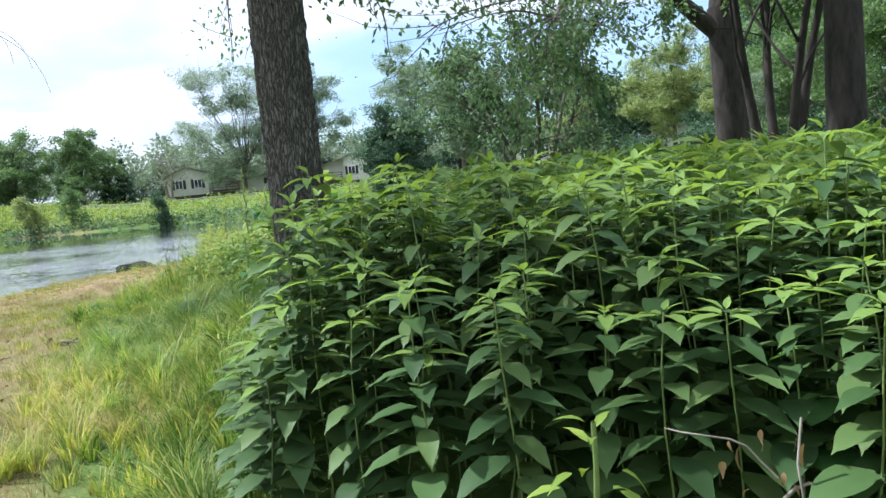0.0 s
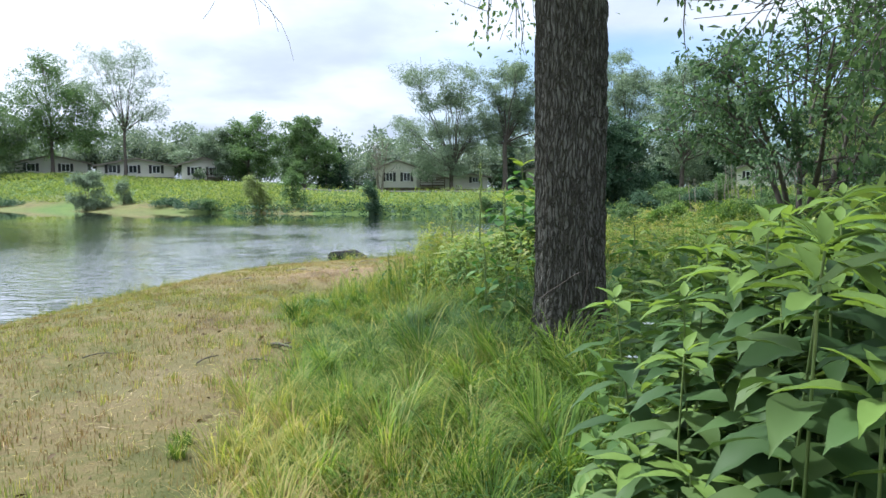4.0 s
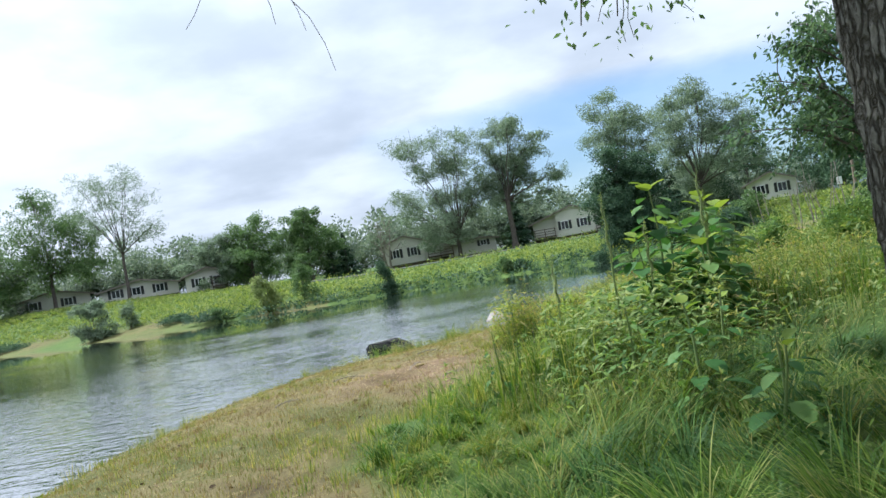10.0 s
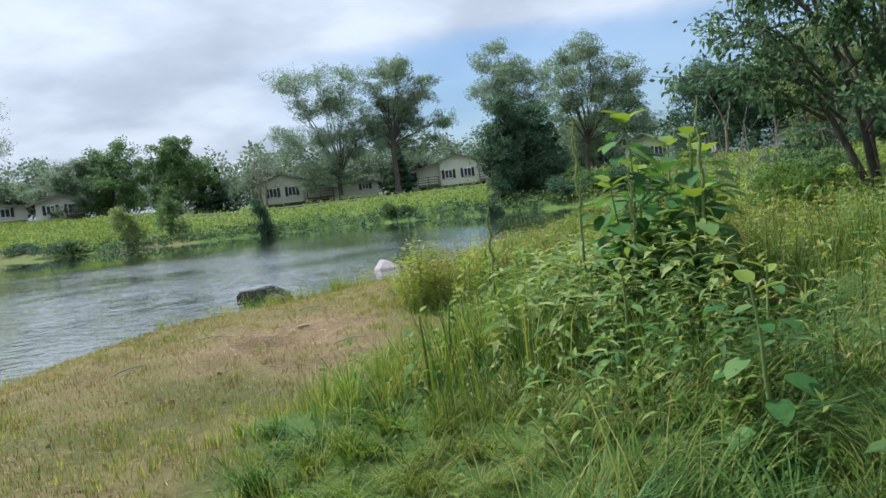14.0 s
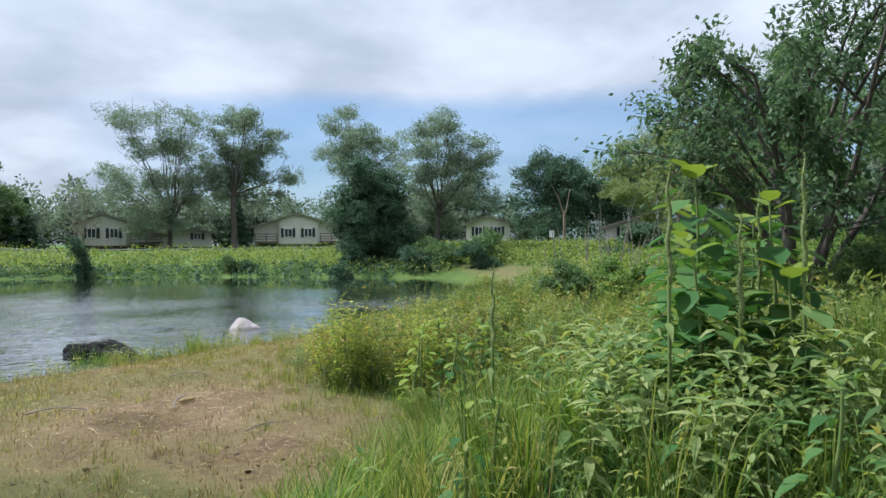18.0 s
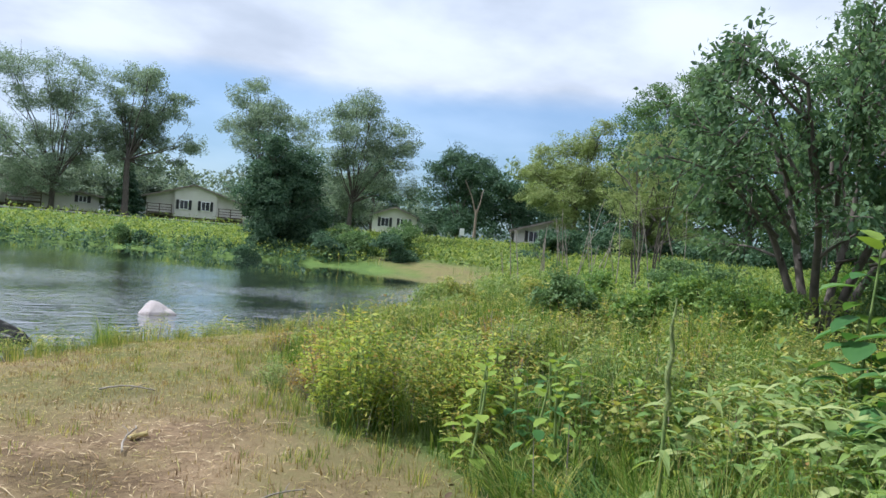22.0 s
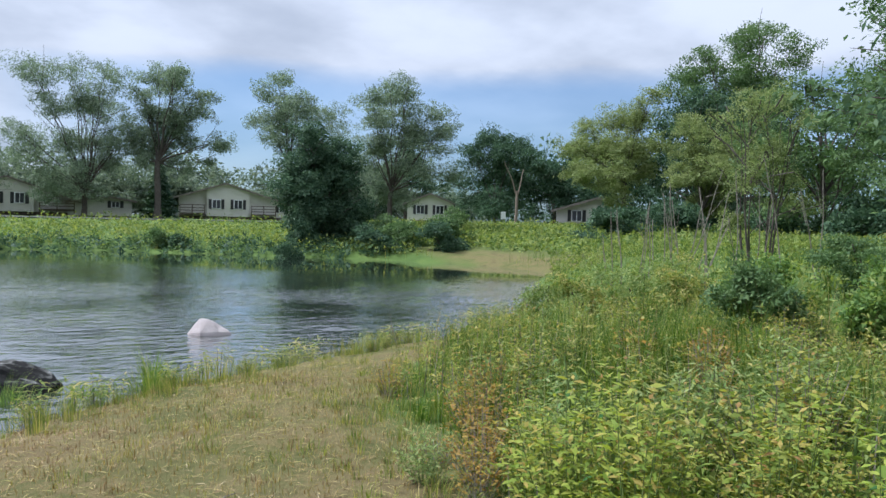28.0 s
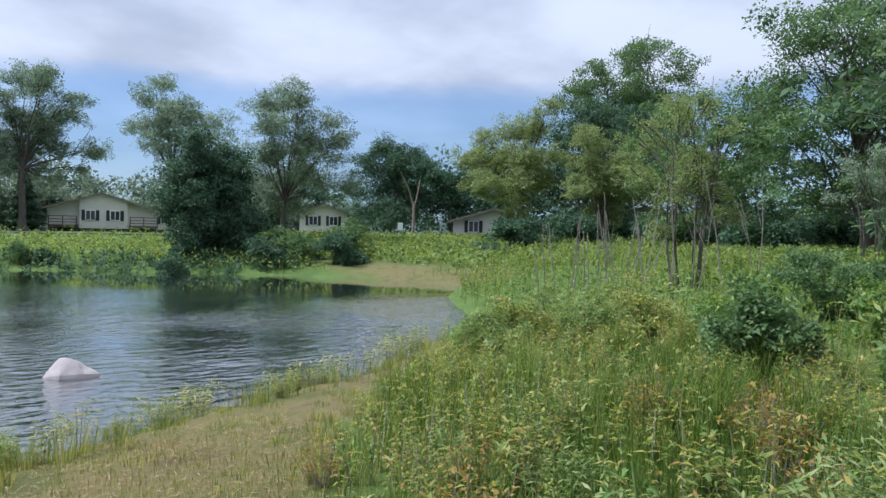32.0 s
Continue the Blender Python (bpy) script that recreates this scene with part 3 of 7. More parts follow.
def shore(xy):
    """Signed distance to the pond's rim: positive on land."""
    a, b = POND, np.roll(POND, -1, 0)
    best = np.full(len(xy), 1e9)
    inside = np.zeros(len(xy), bool)
    for p, q in zip(a, b):
        d = q - p
        t = np.clip(((xy - p) @ d) / (d @ d), 0, 1)
        best = np.minimum(best, np.linalg.norm(xy - p - t[:, None] * d, axis=1))
        cross = (p[1] > xy[:, 1]) != (q[1] > xy[:, 1])
        with np.errstate(divide="ignore", invalid="ignore"):
            inside ^= cross & (xy[:, 0] < (q[0] - p[0]) * (xy[:, 1] - p[1]) / (q[1] - p[1]) + p[0])
    return np.where(inside, -best, best)


def smooth_step(a, b, x):
    t = np.clip((x - a) / (b - a), 0, 1)
    return t * t * (3 - 2 * t)


def wobble(xy, scale, seed=0.0):
    x, y = xy[:, 0] * scale + seed, xy[:, 1] * scale - seed
    return (np.sin(x * 1.7 + np.sin(y * 1.3)) + np.sin(y * 2.1 + 1.7 * np.sin(x * 0.9 + 2)) + 0.5 * np.sin(3.3 * x + 2.9 * y)) / 2.5


def edge_x(y):
    return np.interp(y, EDGE[:, 1], EDGE[:, 0])


def land(xy):
    xy = np.atleast_2d(np.asarray(xy, float))
    s = shore(xy) + 0.12 * wobble(xy, 1.3) * (xy[:, 1] < 30)
    near = np.interp(s, [-30, -3, 0, 0.35, 1.5, 3, 5, 9, 16, 40], [-1.5, -0.6, -0.03, 0.14, 0.34, 0.47, 0.53, 0.58, 0.75, 1.1])
    e = xy[:, 0] - edge_x(xy[:, 1])
    near = near + smooth_step(0.3, 4.5, s) * (0.28 * smooth_step(0.4, 2.4, e) + 0.4 * smooth_step(2.5, 11, e))
    far = np.interp(s, [-30, -3, 0, 0.5, 3, 9, 16, 24, 60], [-1.5, -0.5, -0.02, 0.25, 0.55, 1.0, 1.35, 1.5, 1.6])
    far = far + np.clip((-6 - xy[:, 0]) * 0.055, 0, 1.9) * smooth_step(3, 16, s)
    w = smooth_step(24, 36, xy[:, 1])
    return near * (1 - w) + far * w + 0.025 * wobble(xy, 2.3, 3) * (s > 0.2)


def on_land(x, y, sink=0.0):
    return (x, y, float(land([(x, y)])[0]) - sink)


TRODDEN = np.array([(1.4, -6), (1.29, -4.1), (1.1, -2.7), (0.62, -1.6), (0, 0), (-0.05, 1.9), (-0.62, 3.3), (-1.2, 6), (-1.2, 7.7), (-0.8, 8.8), (-0.35, 10.4)])


def off_track(xy, gap=0.34):
    """True away from the line that feet have trodden along the bank."""
    best = np.full(len(xy), 1e9)
    for p, q in zip(TRODDEN[:-1], TRODDEN[1:]):
        d = q - p
        t = np.clip(((xy - p) @ d) / (d @ d), 0, 1)
        best = np.minimum(best, np.linalg.norm(xy - p - t[:, None] * d, axis=1))
    return best > gap


def scatter(n, x0, x1, y0, y1, keep):
    xy = np.stack([rng.uniform(x0, x1, n), rng.uniform(y0, y1, n)], -1)
    xy = xy[keep(xy)]
    return np.c_[xy, land(xy) - 0.01]


def axis(dense0, dense1, step, far0, far1):
    mid = np.arange(dense0, dense1, step)
    out = [dense1]
    g = step
    while out[-1] < far1:
        g *= 1.16
        out.append(out[-1] + g)
    lo, g = [dense0], step
    while lo[-1] > far0:
        g *= 1.16
        lo.append(lo[-1] - g)
    return np.array(lo[:0:-1] + mid.tolist() + out)


gx, gy = axis(-7, 9, 0.2, -900, 900), axis(-7, 24, 0.2, -900, 900)
gX, gY = np.meshgrid(gx, gy)
gxy = np.stack([gX.ravel(), gY.ravel()], -1)
gz = land(gxy)
gs = shore(gxy)
nx = len(gx)
gi, gj = np.meshgrid(np.arange(len(gy) - 1), np.arange(nx - 1), indexing="ij")
ga = gi * nx + gj
g_me = mesh_from("ground", np.c_[gxy, gz], np.stack([ga, ga + 1, ga + nx + 1, ga + nx], -1).reshape(-1, 4), M_GROUND, smooth=True)
mown_v = (smooth_step(0.25, -0.25, gxy[:, 0] - edge_x(gxy[:, 1]) + 0.2 * wobble(gxy, 2.1)) * (gs > -0.5) * (gxy[:, 1] < 26))
mown_v = np.maximum(mown_v, 0.9 * smooth_step(4.5, 2.5, gs) * (gs > -0.5) * (gxy[:, 1] > 30) * ((gxy[:, 0] < -7) | (gxy[:, 0] > 17.5)))
g_me.attributes.new("mown", "FLOAT", "POINT").data.foreach_set("value", mown_v.astype(np.float32))


def bare_patch(xy):
    """Bare trodden strip near the point of the bank and small worn spots."""
    v = 1.1 * np.exp(-(((xy[:, 0] + 0.35) / 1.15) ** 2 + ((xy[:, 1] - 10.7) / 1.3) ** 2))
    v += 0.9 * np.exp(-(((xy[:, 0] - 0.3) / 0.5) ** 2 + ((xy[:, 1] - 8.7) / 0.7) ** 2))
    v += 0.45 * np.exp(-(((xy[:, 0] + 0.9) / 0.9) ** 2 + ((xy[:, 1] - 3.2) / 1.4) ** 2))
    v += 0.5 * np.exp(-(((xy[:, 0] + 0.7) / 0.5) ** 2 + ((xy[:, 1] - 14.8) / 1.2) ** 2))
    return np.clip(v * (0.85 + 0.5 * wobble(xy, 3.1, 1)), 0, 1)


g_me.attributes.new("bare", "FLOAT", "POINT").data.foreach_set("value", bare_patch(gxy).astype(np.float32))
tagged(new("ground", g_me), "grassy ground with a mown straw-coloured bank sloping to a pond", "ground", kind="structure")

wx, wy = axis(-16, 19, 0.28, -150, 24), axis(7, 34, 0.28, -45, 84)
wx, wy = wx[wx < 26], wy[wy < 90]
wX, wY = np.meshgrid(wx, wy)
wq = np.stack([wX.ravel(), wY.ravel()], -1)
g_wave = np.random.default_rng(2)
wz = np.zeros(len(wq))
for k in range(12):
    head, lam = 1.35 + g_wave.normal() * 1.0, 0.85 * 1.07 ** k * g_wave.uniform(0.9, 1.1)
    wz += 0.0024 * lam * np.sin((wq[:, 0] * math.cos(head) + wq[:, 1] * math.sin(head)) * 6.283 / lam + g_wave.uniform(0, 6.28) + 0.8 * wobble(wq, 0.25, k))
wz *= 0.45 + 0.55 * smooth_step(-0.6, 0.7, wobble(wq * [0.5, 1.0], 0.22, 3))
# the far bank shelters the water in front of it
far_rim = np.interp(wq[:, 0], [-42, -24, -12, -2, 4, 9, 12, 15, 18], [68, 59, 55.6, 53.4, 51, 46.8, 44.2, 41, 36.6])
ripple = 0.02 + 0.98 * smooth_step(10.0, 23.0, far_rim - wq[:, 1] + 2.5 * wobble(wq, 0.2, 5))
ripple *= 0.22 + 0.78 * smooth_step(-15.0, -3.0, wq[:, 0] + 1.5 * wobble(wq, 0.3, 2))
wz *= ripple
wi, wj = np.meshgrid(np.arange(len(wy) - 1), np.arange(len(wx) - 1), indexing="ij")
wa = wi * len(wx) + wj
w_me = mesh_from("water", np.c_[wq, wz], np.stack([wa, wa + 1, wa + len(wx) + 1, wa + len(wx)], -1).reshape(-1, 4), M_WATER, smooth=True)
w_me.attributes.new("ripple", "FLOAT", "POINT").data.foreach_set("value", ripple.astype(np.float32))
tagged(new("water", w_me), "dark rippled pond water reflecting the sky and trees", "water", kind="structure")

# the road behind the far bank
r_x = np.linspace(-120, 90, 60)
r_c = np.interp(r_x, [-120, -40, -10, 15, 40, 60, 90], [98, 87, 80, 76, 69, 61, 45])
r_v, r_f = [], []
for off in (-3.2, 3.2):
    r_v.append(np.c_[r_x, r_c + off, land(np.c_[r_x, r_c + off]) + 0.07])
r_k = np.arange(59)
tagged(new("road", mesh_from("road", np.concatenate(r_v), np.stack([r_k, r_k + 1, r_k + 61, r_k + 60], -1), M_ROAD)), "grey asphalt road behind the far bank", "road", kind="structure")

# ---- trees ----
def limb_path(start, end, r0, r1, sag=0.0, wig=0.06, n=7):
    a, b = np.array(start, float), np.array(end, float)
    t = np.linspace(0, 1, n)
    p = a + (b - a) * t[:, None]
    size = np.linalg.norm(b - a)
    p += np.stack([np.sin(t * 5 + a[0]), np.cos(t * 4 + a[1]), 0 * t], -1) * wig * size * (t * (1 - t))[:, None] * 2
    p[:, 2] += sag * np.sin(t * np.pi) * size
    r = r0 + (r1 - r0) * t ** 0.8
    return [(tuple(q), float(k)) for q, k in zip(p, r)]


def crown_cloud(lobes, per, size, droop=0.0, tufts=7):
    """Leaf sprays in many small clusters, which fill ball-like boughs (x, y, z, rx, rz) unevenly and leave gaps."""
    lb = np.array(lobes, float)
    m = len(lb) * tufts
    who = np.repeat(np.arange(len(lb)), tufts)
    d = unit(rng.normal(size=(m, 3)))
    d[:, 2] = np.where(d[:, 2] < 0, d[:, 2] * 0.7, d[:, 2])
    r = rng.uniform(0.3, 0.92, m)
    rad = lb[who][:, [3, 3, 4]]
    centre = lb[who, :3] + d * r[:, None] * rad
    small = rad * rng.uniform(0.28, 0.52, (m, 1)) * [1.0, 1.0, 0.8]
    n = max(m, int(per * (lb[:, 3] ** 2 * lb[:, 4]).sum()))
    w = (small[:, 0] ** 2 + 1e-6)
    pick = rng.choice(m, n, p=w / w.sum())
    e = unit(rng.normal(size=(n, 3)) + [0, 0, 0.35])
    e[:, 2] = np.where(e[:, 2] < 0, e[:, 2] * 0.55, e[:, 2])
    o = centre[pick] + e * (rng.random(n) ** 0.45)[:, None] * small[pick] * rng.uniform(0.8, 1.25, (n, 1))
    along = unit(e + 0.9 * rng.normal(size=(n, 3)) + [0, 0, -droop])
    up = unit(0.5 * e + [0, 0, 0.9] + 0.5 * rng.normal(size=(n, 3)))
    s = size * rng.uniform(0.55, 1.3, n)
    return leaves(SPECK, o, along, up, s * 1.15, s * 0.95)


def lobes_in(height, base, radius, n, flat=0.75, lob=0.42, seed=1):
    """Lobes that fill a crown's outline unevenly, with gaps between them: base is the crown's foot."""
    g = np.random.default_rng(seed)
    out = []
    span = height - base
    for k in range(n):
        t = (k + g.uniform(0.1, 0.9)) / n
        zz = base + span * (0.06 + 0.88 * t)
        fat = math.sin(math.pi * min(0.93, 0.25 + 0.62 * t)) ** 0.6
        a = k * 2.4 + g.uniform(-0.9, 0.9)
        rr = radius * fat * math.sqrt(g.uniform(0.12, 0.92))
        lr = radius * lob * g.uniform(0.7, 1.2) * (0.6 + 0.45 * fat)
        out.append((rr * math.cos(a), rr * math.sin(a), zz, lr, lr * flat * g.uniform(0.75, 1.35)))
    out.append((0, 0, base + span * 0.5, radius * 0.55, span * 0.3))
    out.append((0, 0, base + span * 0.78, radius * 0.4, span * 0.2))
    return out


def tree(name, label, x, y, height, radius, crown_base, mat, trunk_r=0.2, lobes=12, leaf=0.45, seed=1, stems=1, spread=0.5,
         bark=None, category="tree", cards=2600):
    g = np.random.default_rng(seed)
    t = thing(name, label, category, on_land(x, y, 0.05), turn=float(g.uniform(0, 360)))
    lb = lobes_in(height, crown_base, radius, lobes, 0.8, seed=seed)
    paths, limbs = [], []
    for k in range(stems):
        a = k * 2 * math.pi / max(1, stems) + g.uniform(-.5, .5)
        off = spread * (stems > 1)
        foot = (off * 0.3 * math.cos(a), off * 0.3 * math.sin(a), 0)
        head = (off * radius * 0.5 * math.cos(a) + g.uniform(-.1, .1) * radius, off * radius * 0.5 * math.sin(a), height * g.uniform(0.72, 0.85))
        p = limb_path(foot, head, trunk_r, trunk_r * 0.22, 0, 0.03, 9)
        p[0] = (p[0][0], p[0][1] * 1.45)
        paths.append(p)
    for k, (lx, ly, lz, lr, _) in enumerate(lb):
        stem = paths[k % len(paths)]
        f = max(0.12, min(0.9, (lz - lr * 0.9) / height * 0.9))
        i = f * (len(stem) - 1)
        a = np.array(stem[int(i)][0])
        limbs.append(limb_path(a, (lx, ly, lz + 0.2 * lr), trunk_r * 0.30, 0.02, 0.06, 0.08, 6))
        for q in range(2):
            e = np.array([lx, ly, lz]) + g.normal(size=3) * lr * 0.6
            limbs.append(limb_path(a + (np.array([lx, ly, lz]) - a) * 0.6, e, trunk_r * 0.14, 0.012, 0.03, 0.1, 4))
    bark = bark or M_BARK_THIN
    for p in paths:
        child("trunk" if stems == 1 else "stem", mesh_from("trunk", *tubes([p], 9), bark, smooth=True), t)
    child("branchwork", mesh_from("branchwork", *tubes(limbs, 5), bark, smooth=True), t)
    vol = sum(a[3] ** 2 * a[4] for a in lb)
    child("crown", mesh_from("crown", *crown_cloud(lb, 0.8 * cards / vol, leaf * 1.1, droop=0.2), mat), t)
    return t


def bush(name, label, x, y, height, radius, mat, leaf=0.2, seed=1, cards=500, category="shrub", stems=6, group="", lobes=9):
    g = np.random.default_rng(seed)
    t = thing(name, label, category, on_land(x, y, 0.03), group)
    lb = []
    for k in range(lobes):
        a, r = k * 2.4, radius * 0.62 * math.sqrt((k + 0.3) / lobes)
        z = height * (0.16 if k % 3 == 2 else 0.24 + 0.48 * g.random()) * (1.0 - 0.3 * (r / radius) ** 2)
        lb.append((r * math.cos(a), r * math.sin(a), z, radius * g.uniform(0.32, 0.5), height * g.uniform(0.2, 0.3)))
    p = [limb_path((0.05 * math.cos(k), 0.05 * math.sin(k), 0), (lb[k % lobes][0], lb[k % lobes][1], lb[k % lobes][2] + 0.1 * height), 0.02 + 0.008 * height, 0.006, 0, 0.08, 5) for k in range(stems)]
    child("stemwork", mesh_from("stemwork", *tubes(p, 5), M_BARK_THIN), t)
    vol = sum(a[3] ** 2 * a[4] for a in lb)
    child("foliage", mesh_from("foliage", *crown_cloud(lb, cards / vol, leaf, droop=0.1), mat), t)
    return t


def conifer(name, label, x, y, height, radius, seed=1, cards=1800):
    g = np.random.default_rng(seed)
    t = thing(name, label, "conifer tree", on_land(x, y, 0.05))
    child("trunk", mesh_from("trunk", *tubes([[((0, 0, 0), .16), ((0, 0, height * .5), .1), ((0, 0, height * .97), .02)]], 8), M_BARK_THIN, smooth=True), t)
    n = cards
    h = g.random(n) ** 1.35
    tier = 0.75 + 0.25 * np.cos(h * 44)
    a = g.uniform(0, 2 * np.pi, n)
    r = radius * (1 - h) ** 0.85 * tier * np.sqrt(g.uniform(0.15, 1, n))
    o = np.stack([r * np.cos(a), r * np.sin(a), height * (0.06 + 0.93 * h) - 0.15 * r], -1)
    along = unit(np.stack([np.cos(a), np.sin(a), -0.35 + 0.2 * g.normal(size=n)], -1))
    s = radius * 0.26 * g.uniform(0.6, 1.3, n) * (1.15 - 0.6 * h)
    child("crown", mesh_from("crown", *leaves(SPRAY, o, along, np.tile([0, 0, 1.0], (n, 1)) + 0.3 * g.normal(size=(n, 3)), s, s * 0.5), M_CONIFER), t)
    return t


def bough_tree(name, label, x, y, mat, trunk_r, cards, leaf, seed, boughs, category="tree"):
    """A tree whose crown is made of separate boughs: (metres across, metres up, radius), each a cluster of leaf sprays on its own limb."""
    g = np.random.default_rng(seed)
    t = thing(name, label, category, on_land(x, y, 0.05), turn=-math.degrees(math.atan2(x, y - 7)))
    width = max(abs(b[0]) + b[2] for b in boughs)
    top = max(b[1] for b in boughs)
    low = min(b[1] - b[2] for b in boughs)
    lb = [(a, g.uniform(-0.55, 0.55) * width * math.sqrt(max(0.1, 1 - (a / (width * 1.1)) ** 2)), h, r * 1.4, r * g.uniform(1.05, 1.3)) for a, h, r in boughs]
    lb += [(a + g.normal() * r * 0.5, d + (1 if d < 0 else -1) * width * g.uniform(0.3, 0.7), h + g.normal() * r * 0.3, r * 0.9, rz * 0.9) for (a, d, h, r, rz) in lb[::2]]
    lb += [(a * 0.5, d * 0.6, max(1.2 * r, h - 1.1 * r), r * 0.85, rz * 0.85) for (a, d, h, r, rz) in lb[1:len(boughs):2] if h > 0.35 * top]
    fork = max(0.16 * top, min(low + 0.12 * top, 0.4 * top))
    main = limb_path((0, 0, -0.1), (g.normal() * 0.1, 0, fork), trunk_r, trunk_r * 0.8, 0, 0.02, 6)
    main[0] = (main[0][0], trunk_r * 1.5)
    child("trunk", mesh_from("trunk", *tubes([main], 10), M_BARK_THIN, smooth=True), t)
    foot = np.array(main[-1][0])
    limbs = []
    for a, d, h, r, rz in lb:
        mid = foot + (np.array([a, d, h]) - foot) * [0.45, 0.45, 0.55]
        limbs.append(limb_path(foot, mid, trunk_r * 0.34, trunk_r * 0.16, 0.03, 0.06, 5)[:-1] + limb_path(mid, (a, d, h + 0.2 * rz), trunk_r * 0.16, 0.02, 0.05, 0.08, 6))
        for q in range(2):
            limbs.append(limb_path(mid + (np.array([a, d, h]) - mid) * 0.5, np.array([a, d, h]) + g.normal(size=3) * r * 0.5, trunk_r * 0.12, 0.012, 0.03, 0.1, 4))
    child("branchwork", mesh_from("branchwork", *tubes(limbs, 5), M_BARK_THIN, smooth=True), t)
    vol = sum(b[3] ** 2 * b[4] for b in lb)
    child("crown", mesh_from("crown", *crown_cloud(lb, 0.8 * cards / vol, leaf * 1.3, droop=0.5, tufts=18), mat), t)
    return t


# dark growth under the east trees and along the far waterline
for k, (bx, by, bh, br) in enumerate(((31, 43, 2.2, 2.6), (35.5, 42, 2.6, 2.8), (39.5, 38.5, 2.6, 2.8), (36, 34.5, 2.4, 2.6), (33.5, 29, 2.6, 2.6), (43, 45, 2.8, 3.0), (46, 55, 2.6, 3.2), (50, 62, 2.4, 3.0), (30.5, 20.5, 2.4, 2.4), (39.5, 29.0, 2.8, 2.8), (41.0, 25.6, 2.8, 2.8), (36.5, 26.4, 2.4, 2.4))):
    bush("understorey_shrub", "dark shady shrub under the east trees", bx, by, bh, br, M_TREE_DARK, 0.42, 600 + k, 800, group="shrubs under the east trees")
for k, (bx, by, bh, br) in enumerate(((5.6, 50.6, 1.2, 0.8), (6.6, 50.2, 0.7, 0.6), (-15.5, 57.4, 0.9, 1.0))):
    bush("waterline_shrub", "low dark shrub at the far waterline", bx, by, bh, br, M_TREE_DARK if k % 2 else M_TREE_MID, 0.22, 630 + k, 420, group="shrubs at the far waterline")

# far bank, from west to east
bough_tree("maple_tree", "tall dense dark green maple beyond the pond", -44.5, 92.0, M_TREE_MID, 0.26, 6500, 0.34, 41,
           [(0.2, 13.0, 1.91), (-1.9, 10.4, 2.12), (1.9, 10.4, 2.33), (4.0, 7.9, 1.91), (-0.2, 7.5, 2.76), (-3.2, 9.6, 1.27), (2.8, 5.4, 2.55), (-0.2, 4.9, 1.91), (4.9, 5.8, 1.27), (-2.3, 5.8, 1.91), (-0.8, 14.1, 1.06)])
bough_tree("ash_tree", "tall open grey-green tree with bare forked limbs", -34.1, 88.0, M_TREE_GREY_HAZE, 0.2, 4200, 0.22, 42,
           [(-3.5, 14.0, 1.42), (-0.6, 13.6, 1.62), (1.8, 14.0, 1.62), (3.5, 12.0, 1.42), (-1.8, 11.6, 1.83), (1.4, 10.8, 2.03), (3.9, 8.3, 1.42), (-0.2, 8.8, 1.62), (2.2, 7.5, 1.42), (-4.1, 11.2, 1.42), (-2.2, 9.2, 1.22)])
bough_tree("maple_tree", "spreading dark tree on the west bank", -51.4, 90.0, M_TREE_MID, 0.24, 4200, 0.34, 43,
           [(-0.2, 7.3, 1.87), (2.3, 6.5, 1.87), (-1.0, 5.2, 1.66), (3.5, 4.4, 1.45), (1.0, 4.8, 1.66), (-3.5, 6.5, 2.08), (-2.7, 8.5, 1.66)])
bough_tree("cottonwood", "tall many-stemmed cottonwood with clumped grey-green foliage", 4.8, 91.5, M_TREE_GREY_HAZE, 0.3, 11500, 0.28, 44,
           [(-4.7, 13.3, 1.87), (-1.3, 14.2, 1.73), (1.8, 13.5, 1.73), (-3.6, 10.4, 2.09), (0.0, 11.2, 2.09), (2.9, 10.8, 1.73), (-5.8, 7.9, 1.44), (-2.2, 7.6, 2.09), (1.4, 7.6, 2.09), (4.0, 8.1, 1.51), (-5.0, 5.8, 1.3), (-1.4, 4.7, 1.87), (-2.2, 2.5, 1.51), (0.7, 5.0, 1.62), (-3.4, 4.4, 1.5), (0.6, 2.8, 1.5), (2.4, 5.6, 1.4)])
bough_tree("cottonwood", "tall cottonwood with a clear trunk and a low side bough", 11.1, 87.2, M_TREE_GREY_HAZE, 0.34, 9500, 0.28, 45,
           [(0.0, 14.0, 1.71), (-1.6, 12.4, 1.24), (1.6, 14.2, 1.07), (-0.4, 10.7, 2.06), (2.1, 10.3, 1.71), (3.9, 10.8, 1.42), (4.9, 12.4, 0.89), (-1.4, 8.4, 1.63), (1.1, 8.0, 1.63), (3.2, 7.6, 1.35), (5.6, 7.5, 1.17), (5.0, 6.0, 0.71), (-2.0, 6.4, 0.92)])
bough_tree("poplar_tree", "tall pale poplar behind the far houses", 33.3, 115.3, M_TREE_GREY_HAZE, 0.34, 6500, 0.40, 46,
           [(-1.0, 20.5, 1.65), (-3.1, 17.9, 2.17), (0.5, 17.7, 2.17), (-3.9, 14.6, 2.17), (-0.5, 14.3, 2.58), (2.1, 15.8, 1.65), (4.7, 15.8, 2.33), (7.0, 14.8, 2.33), (-2.1, 11.2, 2.07), (4.1, 12.2, 3.1)])
